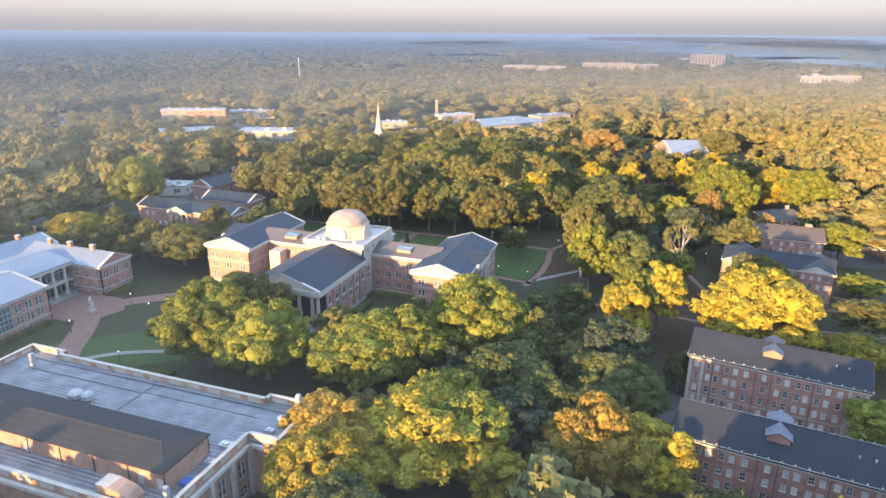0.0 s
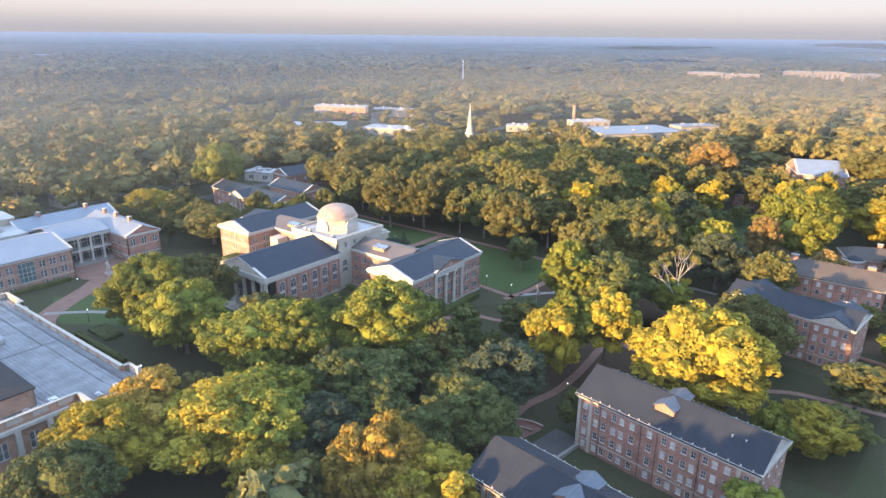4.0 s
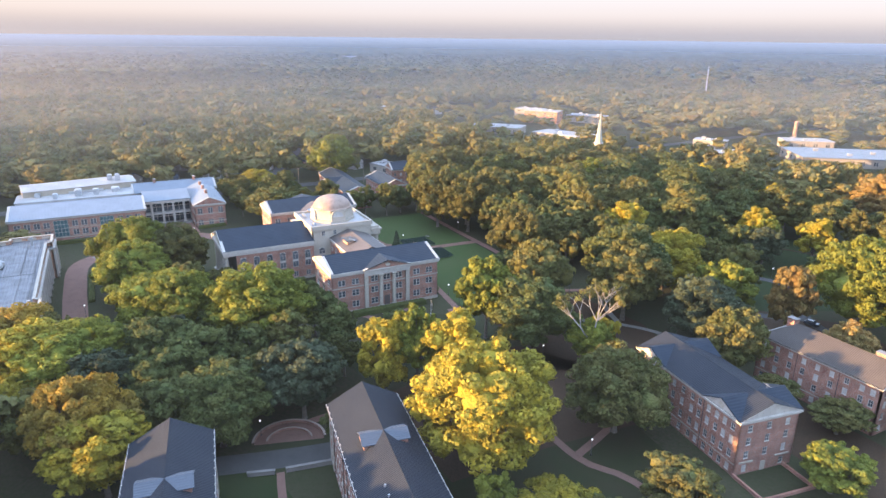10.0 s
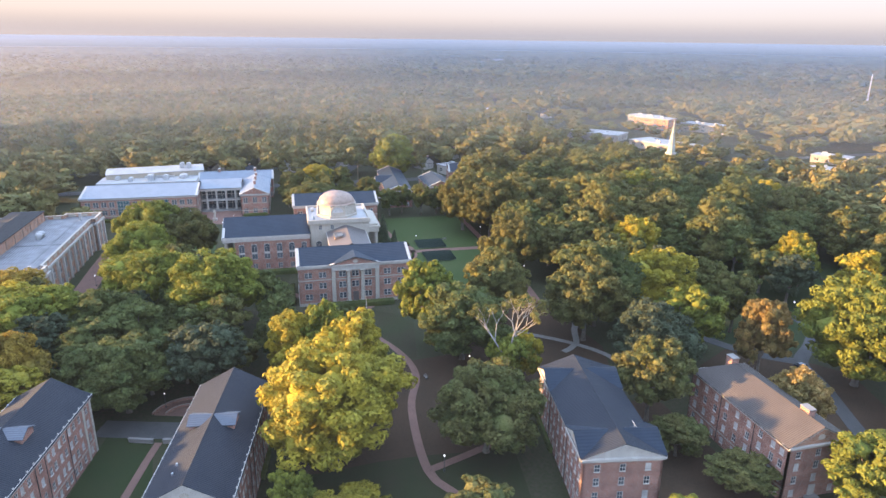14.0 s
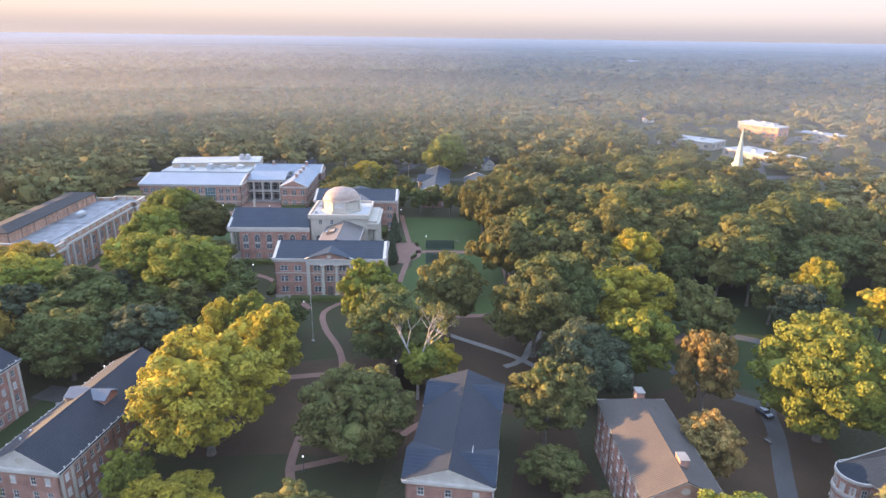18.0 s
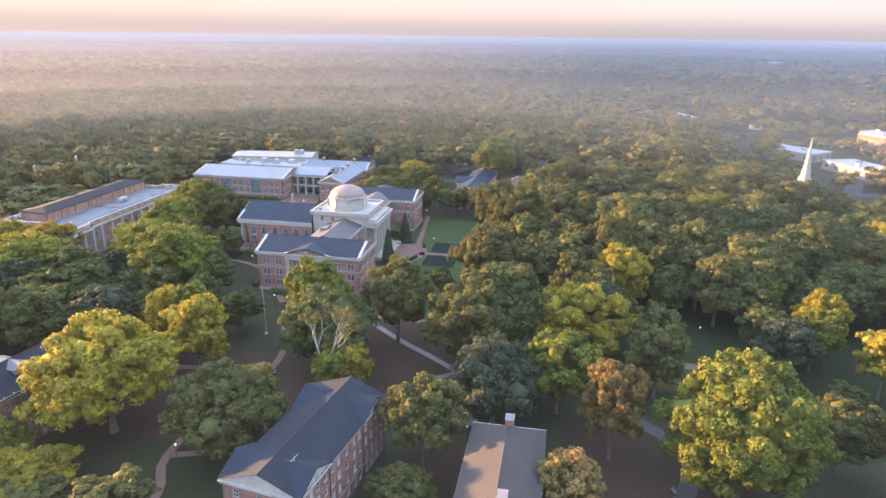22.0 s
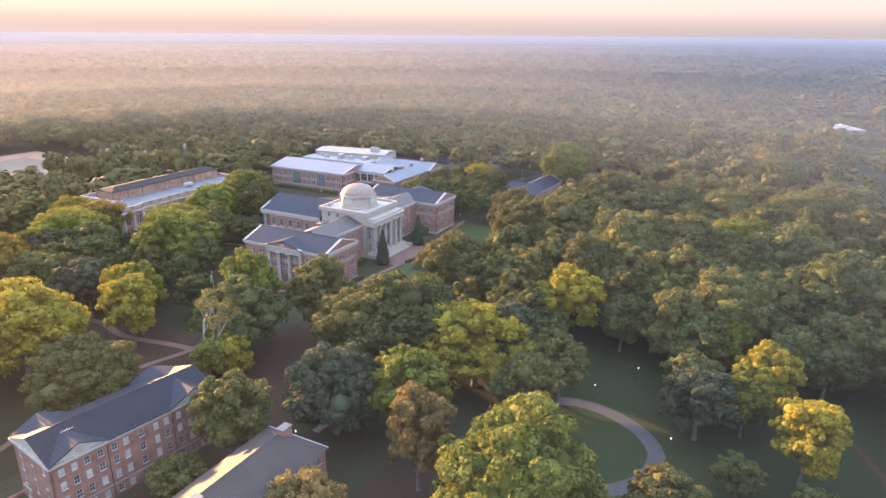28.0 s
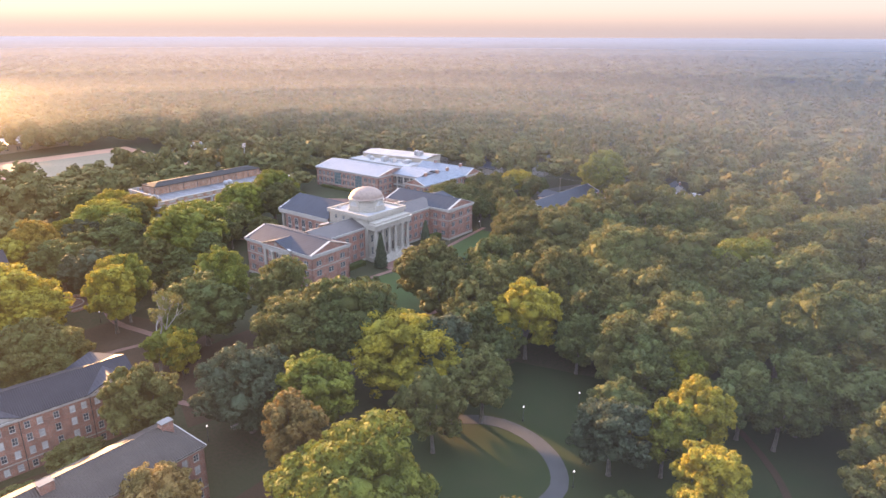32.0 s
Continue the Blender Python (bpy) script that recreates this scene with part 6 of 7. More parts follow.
canopy()
for a, b, p, q in LAKES:
    pts = [(a + p * math.cos(i * math.pi / 16) * (1 + 0.12 * math.sin(3 * i)), b + q * math.sin(i * math.pi / 16) * (1 + 0.12 * math.cos(2 * i))) for i in range(32)]
    bm = B()
    bm.faces.new([bm.verts.new((*c, 0.5)) for c in pts])
    solid("lake", bm, WATER, "pale lake water among far woods", "water", "structure")
for a, b, p, q in FIELDS:
    pts = [(a + p * math.cos(i * math.pi / 8) * (1 + 0.15 * math.sin(5 * i)), b + q * math.sin(i * math.pi / 8)) for i in range(16)]
    bm = B()
    bm.faces.new([bm.verts.new((*c, 0.4)) for c in pts])
    solid("cleared_land", bm, CLAY, "reddish cleared land between far woods", "ground", "structure")


# ---- the town, far off ----
def flat_block(at, turn, ln, wd, h, walls, roof, label, name="town_building", floors=2, group="town buildings"):
    t = thing(name, label, "building", at, turn, group)
    for k, (m, l) in sides(-ln / 2, ln / 2, -wd / 2, wd / 2).items():
        fh = h / floors
        facade(t, m, l, -0.3, h, [(fh * i + fh * 0.3, fh * 0.45) for i in range(floors)], even(max(2, int(l / 8)), l), walls, w=3.0, style="pair")
    bm = B()
    box(bm, -ln / 2 - 0.3, ln / 2 + 0.3, -wd / 2 - 0.3, wd / 2 + 0.3, h, h + 0.6)
    part("roof", bm, roof, t)
    for x, y in ((ln * 0.2, 0), (-ln * 0.25, wd * 0.2), (-ln * 0.05, -wd * 0.22)):
        bm = B()
        box(bm, x - 1.4, x + 1.4, y - 1.1, y + 1.1, h + 0.6, h + 2.0)
        part("roof_unit", bm, GREY_METAL, t)
    return t


PALE_WALL = material("pale_rendered_wall", (0.28, 0.245, 0.205), 0.85, second=(0.23, 0.20, 0.17), scale=0.2)
ORANGE_BRICK = brick_material("orange_brick", (0.42, 0.15, 0.07), (0.36, 0.13, 0.065), (0.40, 0.30, 0.24))
flat_block((-320, 326, 0), 35, 34, 18, 11.5, ORANGE_BRICK, WHITE_ROOF, "orange brick block with white window bands", floors=3)
flat_block((-372, 346, 0), 35, 30, 18, 7.5, PALE_WALL, WHITE_ROOF, "low pale block with a white roof")
flat_block((-278, 246, 0), 42, 46, 24, 5.5, PALE_WALL, WHITE_ROOF, "low shop block with a broad white roof", floors=1)
flat_block((-212, 272, 0), 20, 52, 24, 5.5, PALE_WALL, WHITE_ROOF, "low shop block with a broad white roof", floors=1)
flat_block((-300, 369, 0), 30, 44, 16, 7.0, PALE_WALL, BLUE_METAL, "low block with a blue-grey roof")
flat_block((-456, 192, 0), 25, 38, 20, 8.0, ORANGE_BRICK, WHITE_ROOF, "low orange brick block in the woods")
flat_block((-48, 392, 0), 54, 76, 44, 6.0, PALE_WALL, BLUE_METAL, "broad low mill building with a blue-grey roof", floors=1)
flat_block((-95, 322, 0), 54, 30, 15, 5.0, BRICK_TAN, WHITE_ROOF, "low brick shed with a white roof", floors=1)
flat_block((-104, 426, 0), 54, 36, 18, 6.0, PALE_WALL, WHITE_ROOF, "low pale mill shed", floors=1)
flat_block((-140, 360, 0), 30, 24, 14, 5.0, PALE_WALL, WHITE_ROOF, "low pale shop with a white roof", floors=1)
flat_block((-16, 460, 0), 54, 40, 18, 6.0, PALE_WALL, BLUE_METAL, "long low shed with a pale metal roof", floors=1)
flat_block((-150, 84, 0), 20, 18, 12, 5.0, TRIM, WHITE_ROOF, "small white flat-roofed house", floors=1)
flat_block((132, 1800, 0), 10, 70, 24, 16, PALE_WALL, WHITE_ROOF, "large pale building far off by the lake", floors=1)
for i in range(5):
    flat_block((330 + i * 24, 1290 + i * 5, 0), 12, 20, 14, 9, PALE_WALL, BRICK_TAN, "pale three-storey lakeside apartment house", floors=1)
for i in range(4):
    flat_block((-290 + i * 60, 1380 + i * 22, 0), 12, 44, 16, 7, PALE_WALL, WHITE_ROOF, "long pale sheds on cleared land", floors=1)
for i in range(14):
    flat_block((-2160 + (i % 7) * 40, 640 + (i // 7) * 60 + (i % 3) * 12, 0), 70, 24, 16, 8, PALE_WALL, WHITE_ROOF, "rows of pale far-off housing", floors=1)
flat_block((-2040, 760, 0), 70, 120, 30, 12, PALE_WALL, WHITE_ROOF, "large pale building far off", floors=1)


def small_house(at, turn, walls, roof, label):
    t = thing("house", label, "house", at, turn, "houses")
    for k, (m, l) in sides(-5, 5, -4, 4).items():
        facade(t, m, l, -0.3, 4.6, [(0.9, 1.4), (2.9, 1.2)], even(3, l), walls, w=0.9)
    gable_roof(t, pose(-5, -4, 0), 10, 8, 4.6, 7.4, 0.5, roof)
    for m in (pose(5, -4, 0, 0, 0, 90), pose(-5, 4, 0, 0, 0, 270)):
        bm = B()
        prism(bm, [(0.1, 0, 4.6), (7.9, 0, 4.6), (4, 0, 7.3)], (0, 0.3, 0))
        part("gable_wall", bm, walls, t, "", m)
    chimney(t, 2.5, 1.0, 6, 8.6, 0.9, 0.7)
    return t


for x, y, a, w in ((-176, -17, 10, TRIM), (-159, -42, 80, TRIM), (-172, 70, 30, TRIM), (-175, -60, 20, PALE_WALL), (-168, -92, 60, TRIM), (-190, 16, 40, TRIM), (-182, 46, 15, BRICK), (-205, 96, 50, TRIM), (-210, -30, 70, PALE_WALL), (-230, 128, 20, TRIM),
                   (-185, 150, 35, BRICK), (-340, 210, 15, TRIM), (-380, 170, 70, TRIM), (-290, 150, 30, PALE_WALL), (-430, 260, 10, TRIM), (178, 152, 20, PALE_WALL)):
    small_house((x, y, 0), a, w, SLATE, "small gabled house with a dark roof among trees")


def steeple(at):
    t = thing("church", "white church steeple rising above trees", "church", at)
    bm = B()
    box(bm, -3, 3, -3, 3, -0.3, 17)
    part("tower", bm, BRICK, t)
    bm = B()
    box(bm, -3.3, 3.3, -3.3, 3.3, 17, 17.8)
    turned(bm, [(2.7, 17.8), (2.7, 22.2), (3.0, 22.4), (3.0, 22.9)], 8, (0, 0), math.pi / 8)
    part("belfry", bm, TRIM, t)
    bm = B()
    turned(bm, [(2.3, 22.9), (1.5, 28), (0.75, 34.5), (0.06, 41)], 8, (0, 0), math.pi / 8)
    part("spire", bm, material("verdigris_spire", (0.30, 0.31, 0.26), 0.6, second=(0.25, 0.265, 0.225), scale=0.5), t)
    bm = B()
    box(bm, -7, 7, -30, -3, -0.3, 9)
    part("nave", bm, BRICK, t)
    gable_roof(t, pose(7, -30, 0, 0, 0, 90), 27, 14, 9, 14, 0.4, SLATE)


steeple((-76.5, 189.4, 0))
bm = B()
turned(bm, [(2.2, -0.3), (1.9, 8), (1.5, 30), (1.7, 31), (1.7, 32)], 14)
solid("mill_chimney", bm, BRICK_TAN, "tall tan brick mill chimney", "chimney", m=pose(-132.4, 452.6, -15.5), smooth=True)
bm = B()
for s in range(3):
    a = 2 * math.pi * s / 3
    limb(bm, (1.4 * math.cos(a), 1.4 * math.sin(a), -0.3), (0.5 * math.cos(a), 0.5 * math.sin(a), 60), 0.3, 0.22, 5)
for z in range(3, 60, 4):
    for s in range(3):
        a, b = 2 * math.pi * s / 3, 2 * math.pi * (s + 1) / 3
        r0, r1 = 1.4 - z / 60 * 0.9, 1.4 - (z + 4) / 60 * 0.9
        limb(bm, (r0 * math.cos(a), r0 * math.sin(a), z), (r1 * math.cos(b), r1 * math.sin(b), z + 4), 0.12, 0.12, 4)
solid("radio_mast", bm, GREY_METAL, "slender grey lattice radio mast in far woods", "mast", m=pose(-442.5, 694.8, -18))


# ---- smaller things ----
def flagpole(x, y):
    t = thing("flagpole", "white flagpole with a limp pale flag", "flagpole", (x, y, 0))
    bm = B()
    turned(bm, [(0.45, -0.2), (0.45, 0.3), (0.11, 0.32), (0.05, 14.6), (0.14, 14.7), (0.14, 14.95), (0.02, 15.0)], 8)
    part("pole", bm, TRIM, t)
    bm = B()
    n = 7
    rows = []
    for i in range(n):
        k = i / (n - 1)
        rows.append([bm.verts.new((0.1 + 1.1 * k * (0.9 - 0.3 * k), 0.16 * math.sin(7 * k + j), 14.3 - 0.9 * k - 2.0 * j / 4)) for j in range(5)])
    for a, b in zip(rows, rows[1:]):
        for j in range(4):
            bm.faces.new((a[j], a[j + 1], b[j + 1], b[j]))
    bmesh.ops.solidify(bm, geom=bm.faces[:], thickness=0.02)
    part("flag", bm, TRIM, t, "pale flag hanging in folds")


flagpole(78.3, 1.9)


def lamp_post(x, y, first=[]):
    if not first:
        t = thing("lamp_post", "black lamp post with a lit white globe", "street lamp", (0, 0, 0), 0, "lamp posts")
        bm = B()
        turned(bm, [(0.16, -0.2), (0.16, 0.5), (0.07, 0.6), (0.055, 3.5), (0.12, 3.6)], 8)
        part("pole", bm, DARK_METAL, t)
        bm = B()
        turned(bm, [(0.08, 3.6), (0.17, 3.7), (0.19, 3.85), (0.13, 3.98), (0.04, 4.03)], 10)
        part("globe", bm, LAMP_GLOW, t)
        first.append(t)
        t.matrix_basis = pose(x, y, gz(x, y))
        return t
    return copy_thing(first[0], pose(x, y, gz(x, y)))


for x, y in ((84.8, 96), (69.5, 116.3), (56.1, 123.7), (83.4, 135.9), (25.7, -28.2), (14.8, -82.1), (59.2, -4.1), (-52, 21), (-18, 63), (34, 64), (62, 62), (97, 26), (58, 22), (100, -20), (-46, -46), (-58, -64), (95, -48), (-57, -42),
             (136, 10), (47, 24), (-10, 33), (118, 66), (14, -47), (-30, -74)):
    lamp_post(x, y)


def sculpture(x, y):
    bm = B()
    box(bm, -1.0, 1.0, -1.0, 1.0, -0.2, 1.0)
    for z, dx, dy, r in ((1.6, 0, 0, 0.8), (2.5, 0.25, 0.1, 0.75), (3.4, -0.2, 0.2, 0.7), (4.2, 0.15, -0.15, 0.6), (4.9, 0.0, 0.1, 0.42)):
        bmesh.ops.create_icosphere(bm, subdivisions=2, radius=r, matrix=Matrix.Translation((dx, dy, z)) @ Matrix.Diagonal((1, 0.7, 1.15, 1)))
    limb(bm, (0, 0, 2.6), (1.3, 0.2, 3.6), 0.3, 0.16)
    limb(bm, (0, 0, 3.2), (-1.1, 0.3, 4.6), 0.28, 0.14)
    solid("sculpture", bm, STONE, "pale stone sculpture on a block in the brick court", "sculpture", m=pose(x, y, 0), smooth=False)


sculpture(-64.0, -51.0)

# rows of folding chairs set out on the lawn, in two blocks
bm = B()
for x0, nx in ((-13.6, 11), (2.2, 12)):
    for i in range(nx):
        for j in range(20):
            if x0 > 0 and i > 10 and j > 16:
                continue
            x, y = x0 + i * 1.0, 33.2 + j * 0.58
            box(bm, x - 0.22, x + 0.22, y - 0.21, y + 0.21, 0.46, 0.50)
            box(bm, x - 0.24, x - 0.20, y - 0.21, y + 0.21, 0.5, 0.95)
            box(bm, x + 0.16, x + 0.2, y - 0.2, y - 0.16, 0.05, 0.46)
            box(bm, x - 0.2, x - 0.16, y + 0.16, y + 0.2, 0.05, 0.46)
solid("folding_chairs", bm, material("dark_green_chair_plastic", (0.025, 0.045, 0.035), 0.5), "blocks of dark folding chairs set in rows on the lawn", "chairs", "stuff")


def planter(x, y, first=[]):
    if not first:
        t = thing("planter", "square dark planter with low shrub", "planter", (0, 0, 0), 0, "planters")
        bm = B()
        prism(bm, [(-0.45, -0.45, 0), (0.45, -0.45, 0), (0.45, 0.45, 0), (-0.45, 0.45, 0)], (0, 0, 0.7))
        part("pot", bm, DARK_METAL, t)
        bm = B()
        bmesh.ops.create_icosphere(bm, subdivisions=2, radius=0.55, matrix=Matrix.Translation((0, 0, 1.0)))
        rnd = random.Random(3)
        for v in bm.verts:
            v.co += Vector((rnd.uniform(-0.12, 0.12), rnd.uniform(-0.12, 0.12), rnd.uniform(-0.12, 0.12)))
        part("shrub", bm, LEAF["green"], t)
        first.append(t)
        t.matrix_basis = pose(x, y, 0.09)
        return t
    return copy_thing(first[0], pose(x, y, 0.09))


for x, y in ((4.4, 29.0), (5.6, 28.6), (6.8, 28.2), (8.0, 27.6), (-8.6, 29.4), (-10.2, 28.8)):
    planter(x, y)


def bench(x, y, turn, first=[]):
    if not first:
        t = thing("bench", "pale wooden park bench with slatted back", "bench", (0, 0, 0), 0, "benches")
        for i in range(3):
            bm = B()
            box(bm, -0.9, 0.9, -0.25 + i * 0.17, -0.12 + i * 0.17, 0.42, 0.46)
            part("seat_slat", bm, CONCRETE, t)
        for z in (0.6, 0.78):
            bm = B()
            box(bm, -0.9, 0.9, 0.27, 0.31, z, z + 0.12)
            part("back_slat", bm, CONCRETE, t)
        for s in (-0.75, 0.75):
            bm = B()
            box(bm, s - 0.04, s + 0.04, -0.25, 0.3, 0, 0.42)
            box(bm, s - 0.04, s + 0.04, 0.24, 0.28, 0.42, 0.92)
            part("leg", bm, DARK_METAL, t)
        first.append(t)
        t.matrix_basis = pose(x, y, gz(x, y) + 0.05, 0, 0, turn)
        return t
    return copy_thing(first[0], pose(x, y, gz(x, y) + 0.05, 0, 0, turn))


for x, y, a in ((126, 107, 20), (64, 58, 90), (99, 14, 10), (-14, 46, 90), (136, 60, 5)):
    bench(x, y, a)


def car(x, y, turn, paint, label):
    t = thing("car", label, "car", (x, y, gz(x, y) + 0.08), turn, "parked cars")
    bm = B()
    prof = [(-2.1, 0.35), (2.1, 0.35), (2.15, 0.7), (1.9, 0.88), (1.1, 0.95), (-1.9, 0.98), (-2.15, 0.8)]
    prism(bm, [(a, -0.88, b) for a, b in prof], (0, 1.76, 0))
    bmesh.ops.bevel(bm, geom=bm.edges[:], offset=0.06, segments=1, affect="EDGES")
    part("body", bm, paint, t)
    bm = B()
    prism(bm, [(1.05, -0.8, 0.93), (0.45, -0.72, 1.42), (-1.2, -0.72, 1.45), (-1.85, -0.8, 0.95)], (0, 1.5, 0))
    part("cabin_glass", bm, GLASS, t)
    bm = B()
    box(bm, -1.15, 0.4, -0.7, 0.7, 1.42, 1.49)
    part("roof", bm, paint, t)
    for wx in (-1.3, 1.3):
        for wy in (-0.82, 0.82):
            bm = B()
            turned(bm, [(0.32, -0.11), (0.32, 0.11)], 12)
            part("wheel", bm, DARK_METAL, t, "", pose(wx, wy, 0.32, 90))
    return t


PAINT_W, PAINT_D, PAINT_S = material("white_car_paint", (0.7, 0.7, 0.7), 0.25), material("dark_car_paint", (0.03, 0.035, 0.05), 0.2), material("silver_car_paint", (0.4, 0.42, 0.44), 0.25, 0.6)
car(115.5, 111.4, 15, PAINT_D, "dark car parked on the drive")
car(-136.6, -5.6, 88, PAINT_W, "white car on the main road")
for i, p in enumerate((PAINT_W, PAINT_W, PAINT_D, PAINT_S, PAINT_W)):
    car(174 + i * 3.2, 104 + i * 0.9, 100, p, "car parked under trees")
car(-134, 8, 88, PAINT_D, "dark car on the main road")


def utility_pole(x, y, h=12.0):
    t = thing("utility_pole", "wooden utility pole with a crossarm", "utility pole", (x, y, 0), 0, "utility poles")
    bm = B()
    turned(bm, [(0.2, -0.3), (0.13, h)], 7)
    part("pole", bm, BARK, t)
    bm = B()
    box(bm, -1.3, 1.3, -0.07, 0.07, h - 0.9, h - 0.75)
    for k in (-1.2, -0.5, 0.5, 1.2):
        turned(bm, [(0.06, h - 0.75), (0.06, h - 0.5)], 6, (k, 0))
    part("crossarm", bm, BARK, t)


POLES = [(-127.5, -130 + i * 38) for i in range(8)]
for x, y in POLES:
    utility_pole(x, y)
for k in (-1.2, -0.5, 0.5, 1.2):
    bm = B()
    for (xa, ya), (xb, yb) in zip(POLES, POLES[1:]):
        for i in range(6):
            p, q = i / 6, (i + 1) / 6
            limb(bm, (xa + k, ya + (yb - ya) * p, 11.5 - 2.4 * p * (1 - p)), (xa + k, ya + (yb - ya) * q, 11.5 - 2.4 * q * (1 - q)), 0.035, 0.035, 4)
    solid("power_line", bm, DARK_METAL, "dark cable slung between utility poles", "cable")

# ---- far buildings by the lake ----
for x, y, a, ln, wd, h in ((-208, 1152, 26, 62, 20, 19), (-150, 1180, 26, 60, 20, 17), (-78, 1312, 26, 46, 22, 20), (-28, 1336, 26, 60, 22, 20), (28, 1345, 40, 60, 20, 18), (163, 1572, 26, 78, 24, 34), (321, 1100, 24, 60, 18, 15), (373, 1130, 36, 52, 18, 15)):
    flat_block((x, y, 0), a, ln, wd, h, PALE_WALL, WHITE_ROOF, "long pale block standing by a far lake", floors=1)
for i in range(7):
    small_house((-652 + i * 16.5, 537 - i * 2.4, 0), 64, PALE_WALL, SLATE_SUN_BROWN, "pale gabled town house in a terrace row")


# ---- the sports ground ----
patch("sports_field", [(-70, -330), (40, -330), (60, -205), (-60, -205)], material("red_running_track", (0.42, 0.22, 0.14), 0.9, second=(0.35, 0.19, 0.12), scale=0.1), "reddish sports court", "field", 0.05, 30)
patch("sports_field", [(-52, -312), (24, -312), (38, -224), (-46, -224)], material("dry_tan_turf", (0.20, 0.155, 0.10), 0.9, second=(0.16, 0.14, 0.085), scale=0.08, fine=(4.0, (0.22, 0.17, 0.11))), "dry tan sports field inside a track", "field", 0.09, 30)
patch("car_park", [(-120, -262), (-62, -262), (-56, -232), (-112, -232)], ASPHALT, "asphalt car park by the sports ground", "car park", 0.06, 30)


def floodlight(x, y, h, turn):
    t = thing("floodlight_mast", "tall sports floodlight mast with a rack of lamps", "floodlight", (x, y, 0), turn, "floodlights")
    bm = B()
    turned(bm, [(0.3, -0.3), (0.16, h)], 8)
    part("pole", bm, GREY_METAL, t)
    for r in range(3):
        bm = B()
        box(bm, -2.2, 2.2, -0.08, 0.08, h - 2.2 + r * 1.0, h - 2.05 + r * 1.0)
        for i in range(5):
            box(bm, -2.1 + i * 0.95, -1.5 + i * 0.95, -0.35, 0.25, h - 2.5 + r * 1.0, h - 2.0 + r * 1.0)
        part("lamp_rack", bm, GREY_METAL, t)


floodlight(-44.5, -179.9, 17, 30)
floodlight(-72.5, -179.0, 17, 30)
floodlight(-14.5, -184.3, 15, 30)
floodlight(30, -330, 18, 0)
flat_block((-14, -385, 0), 8, 60, 34, 6, PALE_WALL, WHITE_ROOF, "low sports hall with a broad white roof", floors=1)
flat_block((-92, -270, 0), 5, 26, 8, 4, PALE_WALL, WHITE_ROOF, "low pale pavilion by the sports ground", floors=1)
t = thing("tent", "white peaked marquee by the sports court", "tent", (-44, -171, 0))
bm = B()
for a, b in ((-3, -3), (3, -3), (3, 3), (-3, 3)):
    pipe(bm, a, b, 0, 2.6, 0.06)
part("frame", bm, GREY_METAL, t)
bm = B()
turned(bm, [(4.4, 2.5), (4.2, 2.7), (1.6, 3.6), (0.1, 5.0)], 4, (0, 0), math.pi / 4)
part("canopy", bm, TRIM, t)
bm = B()
box(bm, -3.0, 3.0, -0.3, 0.3, 6.0, 9.5)
box(bm, -2.6, -2.3, -0.15, 0.15, -0.2, 6.0)
box(bm, 2.3, 2.6, -0.15, 0.15, -0.2, 6.0)
solid("scoreboard", bm, DARK_METAL, "dark scoreboard on two posts", "scoreboard", m=pose(-58, -186, 0, 0, 0, 150))

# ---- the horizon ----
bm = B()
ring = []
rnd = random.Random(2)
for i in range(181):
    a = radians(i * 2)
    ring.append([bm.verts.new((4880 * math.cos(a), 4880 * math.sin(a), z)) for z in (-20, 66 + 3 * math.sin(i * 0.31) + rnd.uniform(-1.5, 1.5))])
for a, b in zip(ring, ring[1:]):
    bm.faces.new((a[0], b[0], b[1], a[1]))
# the haze before the hills is painted into their pale blue-grey colour
HAZE_TINTED = material("haze_tinted_hills", (0.19, 0.20, 0.23), 1.0, second=(0.17, 0.185, 0.21), scale=0.002)
solid("backdrop", bm, HAZE_TINTED, "low hazy wooded hills on the horizon", "hills", "structure")


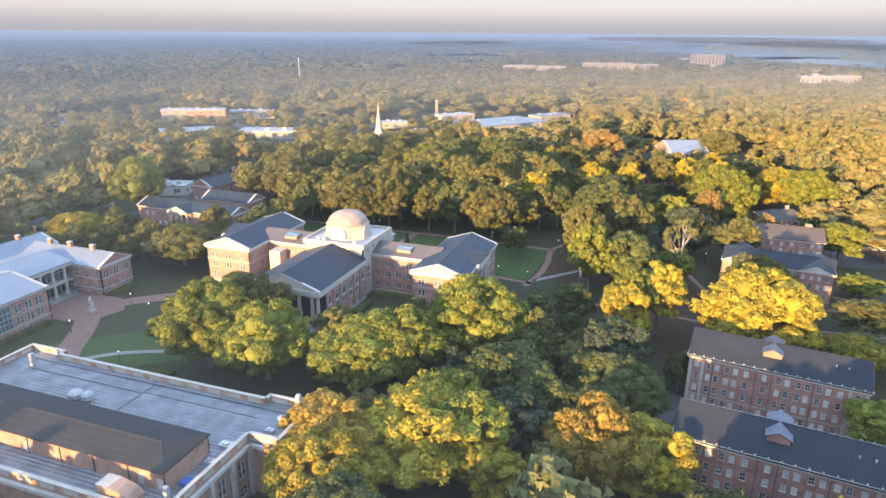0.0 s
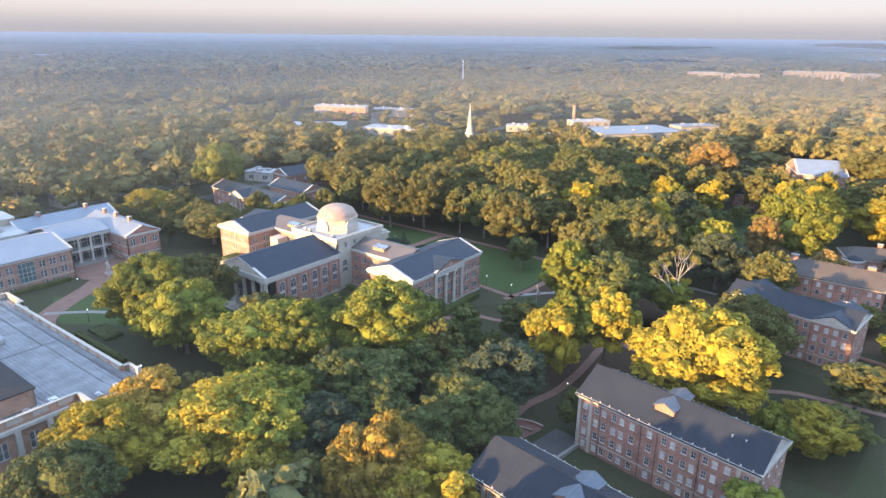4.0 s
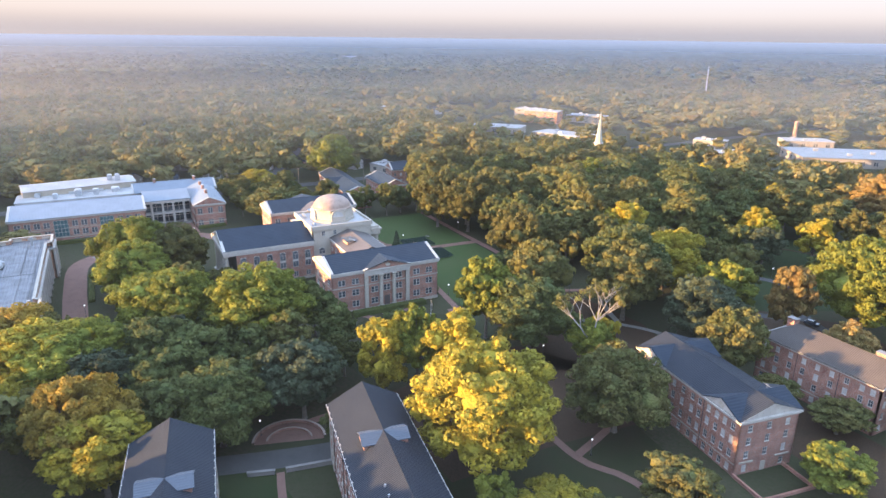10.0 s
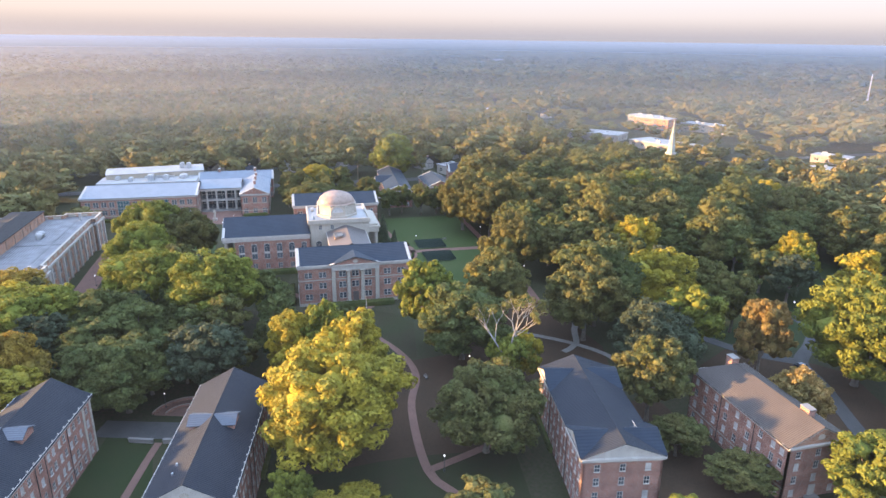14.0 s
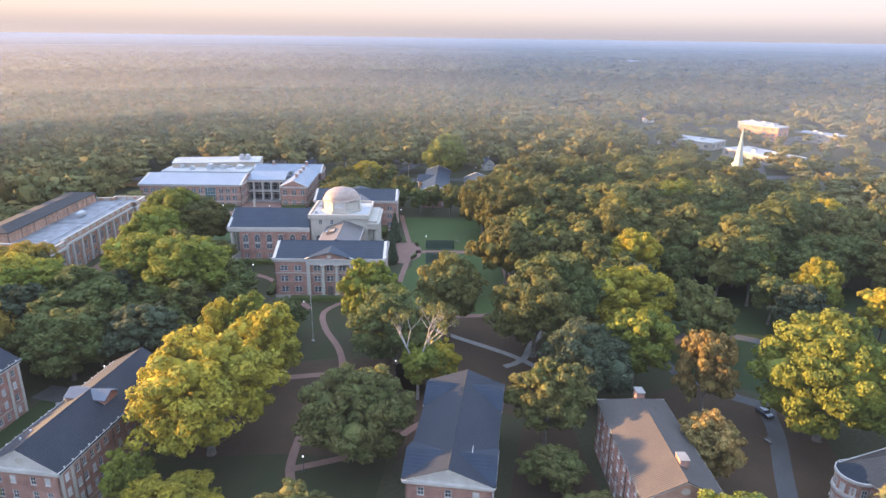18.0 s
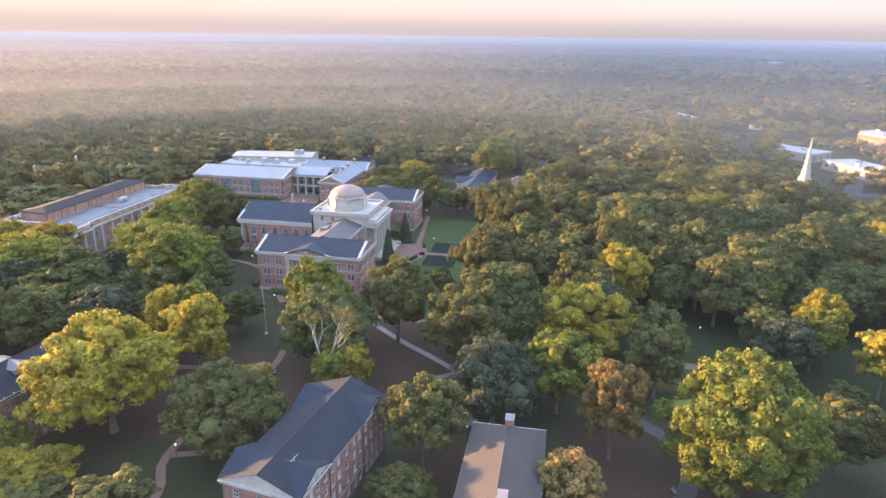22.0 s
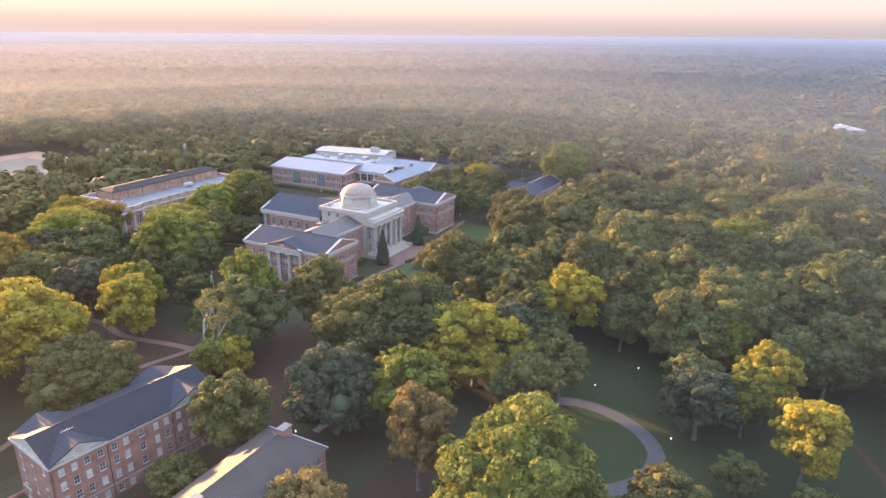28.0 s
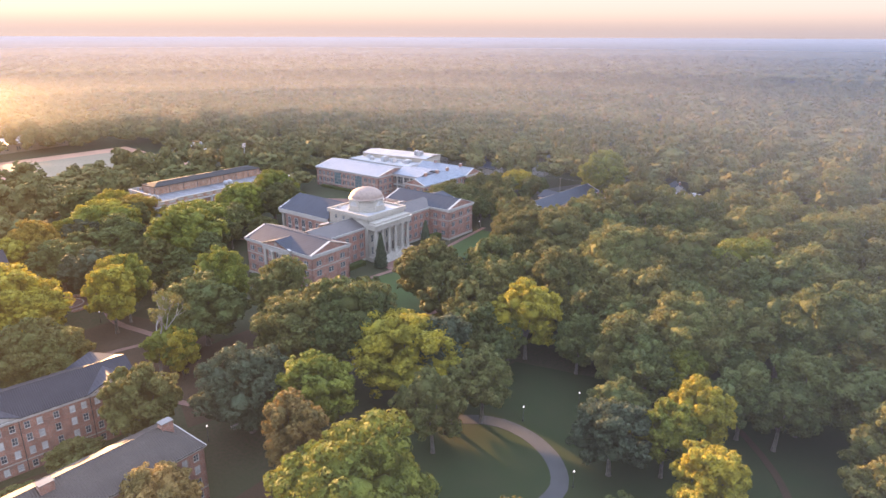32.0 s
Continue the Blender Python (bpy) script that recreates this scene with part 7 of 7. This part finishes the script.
# ---- distance haze, as a sheet ----
def mist():
    """A sheet over the tree tops with distance haze put into its opacity and colour, denser towards the far woods; it
    scatters sky light, and the low sun forwards.
    """
    m = bpy.data.materials.new("distance_haze_sheet")
    m.use_nodes = True
    n, l = m.node_tree.nodes, m.node_tree.links
    n.clear()
    out, mix, clear = n.new("ShaderNodeOutputMaterial"), n.new("ShaderNodeMixShader"), n.new("ShaderNodeBsdfTransparent")
    both, dif, glo = n.new("ShaderNodeMixShader"), n.new("ShaderNodeBsdfDiffuse"), n.new("ShaderNodeBsdfGlossy")
    glo.inputs["Color"].default_value = (0.8, 0.76, 0.66, 1)
    glo.inputs["Roughness"].default_value = 0.68
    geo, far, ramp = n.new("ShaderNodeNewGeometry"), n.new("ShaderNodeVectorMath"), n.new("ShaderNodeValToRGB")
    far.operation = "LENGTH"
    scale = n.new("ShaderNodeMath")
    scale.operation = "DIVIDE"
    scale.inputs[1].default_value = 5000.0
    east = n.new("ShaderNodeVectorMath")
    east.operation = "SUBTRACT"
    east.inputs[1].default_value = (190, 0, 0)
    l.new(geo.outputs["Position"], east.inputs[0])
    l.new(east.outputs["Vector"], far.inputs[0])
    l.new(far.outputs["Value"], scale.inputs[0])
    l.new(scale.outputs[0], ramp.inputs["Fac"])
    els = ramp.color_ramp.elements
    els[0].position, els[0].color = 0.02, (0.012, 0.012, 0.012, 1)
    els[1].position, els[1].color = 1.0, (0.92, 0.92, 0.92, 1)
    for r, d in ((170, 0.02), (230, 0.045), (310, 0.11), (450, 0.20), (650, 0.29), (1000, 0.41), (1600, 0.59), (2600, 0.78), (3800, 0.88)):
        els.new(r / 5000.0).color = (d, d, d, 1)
    # thin over the lakes
    dense = ramp.outputs["Color"]
    for x, y, p, q in (LAKES[0], LAKES[1], LAKES[3], LAKES[4]):
        sub, div, ln, thin, mul = n.new("ShaderNodeVectorMath"), n.new("ShaderNodeVectorMath"), n.new("ShaderNodeVectorMath"), n.new("ShaderNodeMapRange"), n.new("ShaderNodeMath")
        sub.operation, div.operation, ln.operation, mul.operation = "SUBTRACT", "DIVIDE", "LENGTH", "MULTIPLY"
        sub.inputs[1].default_value, div.inputs[1].default_value = (x * 0.98, y * 0.98, 0), (p, q, 1e9)
        thin.inputs["From Min"].default_value, thin.inputs["From Max"].default_value = 0.9, 1.1
        thin.inputs["To Min"].default_value, thin.inputs["To Max"].default_value = 0.55, 1.0
        l.new(geo.outputs["Position"], sub.inputs[0])
        l.new(sub.outputs["Vector"], div.inputs[0])
        l.new(div.outputs["Vector"], ln.inputs[0])
        l.new(ln.outputs["Value"], thin.inputs["Value"])
        l.new(dense, mul.inputs[0])
        l.new(thin.outputs["Result"], mul.inputs[1])
        dense = mul.outputs[0]
    l.new(dense, mix.inputs[0])
    gleam = n.new("ShaderNodeMapRange")
    gleam.interpolation_type = "SMOOTHSTEP"
    for key, value in (("From Min", 240.0), ("From Max", 800.0), ("To Min", 0.40), ("To Max", 0.0)):
        gleam.inputs[key].default_value = value
    l.new(far.outputs["Value"], gleam.inputs["Value"])
    l.new(gleam.outputs["Result"], both.inputs[0])
    # distance haze put into the colour: the farther, the paler and bluer
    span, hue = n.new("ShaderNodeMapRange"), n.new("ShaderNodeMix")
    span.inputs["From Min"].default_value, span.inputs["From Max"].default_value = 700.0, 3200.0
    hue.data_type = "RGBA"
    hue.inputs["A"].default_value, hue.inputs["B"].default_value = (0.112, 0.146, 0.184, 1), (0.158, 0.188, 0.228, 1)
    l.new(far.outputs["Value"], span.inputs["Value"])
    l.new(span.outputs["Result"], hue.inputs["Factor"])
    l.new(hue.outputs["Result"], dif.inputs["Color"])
    l.new(dif.outputs[0], both.inputs[1])
    l.new(glo.outputs[0], both.inputs[2])
    l.new(clear.outputs[0], mix.inputs[1])
    l.new(both.outputs[0], mix.inputs[2])
    l.new(mix.outputs[0], out.inputs["Surface"])
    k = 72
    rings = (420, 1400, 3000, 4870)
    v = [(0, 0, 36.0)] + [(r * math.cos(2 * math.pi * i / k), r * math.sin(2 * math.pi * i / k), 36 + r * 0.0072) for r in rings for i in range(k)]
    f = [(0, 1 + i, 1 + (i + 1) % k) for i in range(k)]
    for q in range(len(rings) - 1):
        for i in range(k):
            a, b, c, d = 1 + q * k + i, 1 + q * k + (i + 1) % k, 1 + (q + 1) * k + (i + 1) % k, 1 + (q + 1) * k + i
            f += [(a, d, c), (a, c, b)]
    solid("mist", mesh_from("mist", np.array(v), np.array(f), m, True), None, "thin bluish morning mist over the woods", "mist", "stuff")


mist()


def haze_glow_ring(radius, low, top, density):
    """An added ring-shaped sheet that imitates sunlit haze round the campus; it passes the low sun's light on towards
    the eye.
    """
    m = bpy.data.materials.new("haze_glow_sheet")
    m.use_nodes = True
    n, l = m.node_tree.nodes, m.node_tree.links
    n.clear()
    out, mix, clear, tra = n.new("ShaderNodeOutputMaterial"), n.new("ShaderNodeMixShader"), n.new("ShaderNodeBsdfTransparent"), n.new("ShaderNodeBsdfTranslucent")
    tra.inputs["Color"].default_value = (0.95, 0.92, 0.86, 1)
    geo, sep, fade = n.new("ShaderNodeNewGeometry"), n.new("ShaderNodeSeparateXYZ"), n.new("ShaderNodeMapRange")
    fade.interpolation_type = "SMOOTHSTEP"
    fade.inputs["From Min"].default_value, fade.inputs["From Max"].default_value = low, top
    fade.inputs["To Min"].default_value, fade.inputs["To Max"].default_value = density, 0.0
    l.new(geo.outputs["Position"], sep.inputs[0])
    l.new(sep.outputs["Z"], fade.inputs["Value"])
    l.new(fade.outputs["Result"], mix.inputs[0])
    l.new(clear.outputs[0], mix.inputs[1])
    l.new(tra.outputs[0], mix.inputs[2])
    l.new(mix.outputs[0], out.inputs["Surface"])
    k = np.arange(120)
    ring = np.stack([60 + radius * np.cos(2 * math.pi * k / 120), radius * np.sin(2 * math.pi * k / 120), np.zeros(120)], 1)
    v = np.concatenate([ring, ring + np.array((0, 0, top))])
    f = np.stack([k, (k + 1) % 120, (k + 1) % 120 + 120, k + 120], 1)
    solid("haze", mesh_from("haze", v, f, m, True), None, "faint sunlit haze round the campus", "mist", "stuff")


for radius, low, top, density in ((400, 66, 94, 0.028), (700, 66, 104, 0.022)):
    haze_glow_ring(radius, low, top, density)
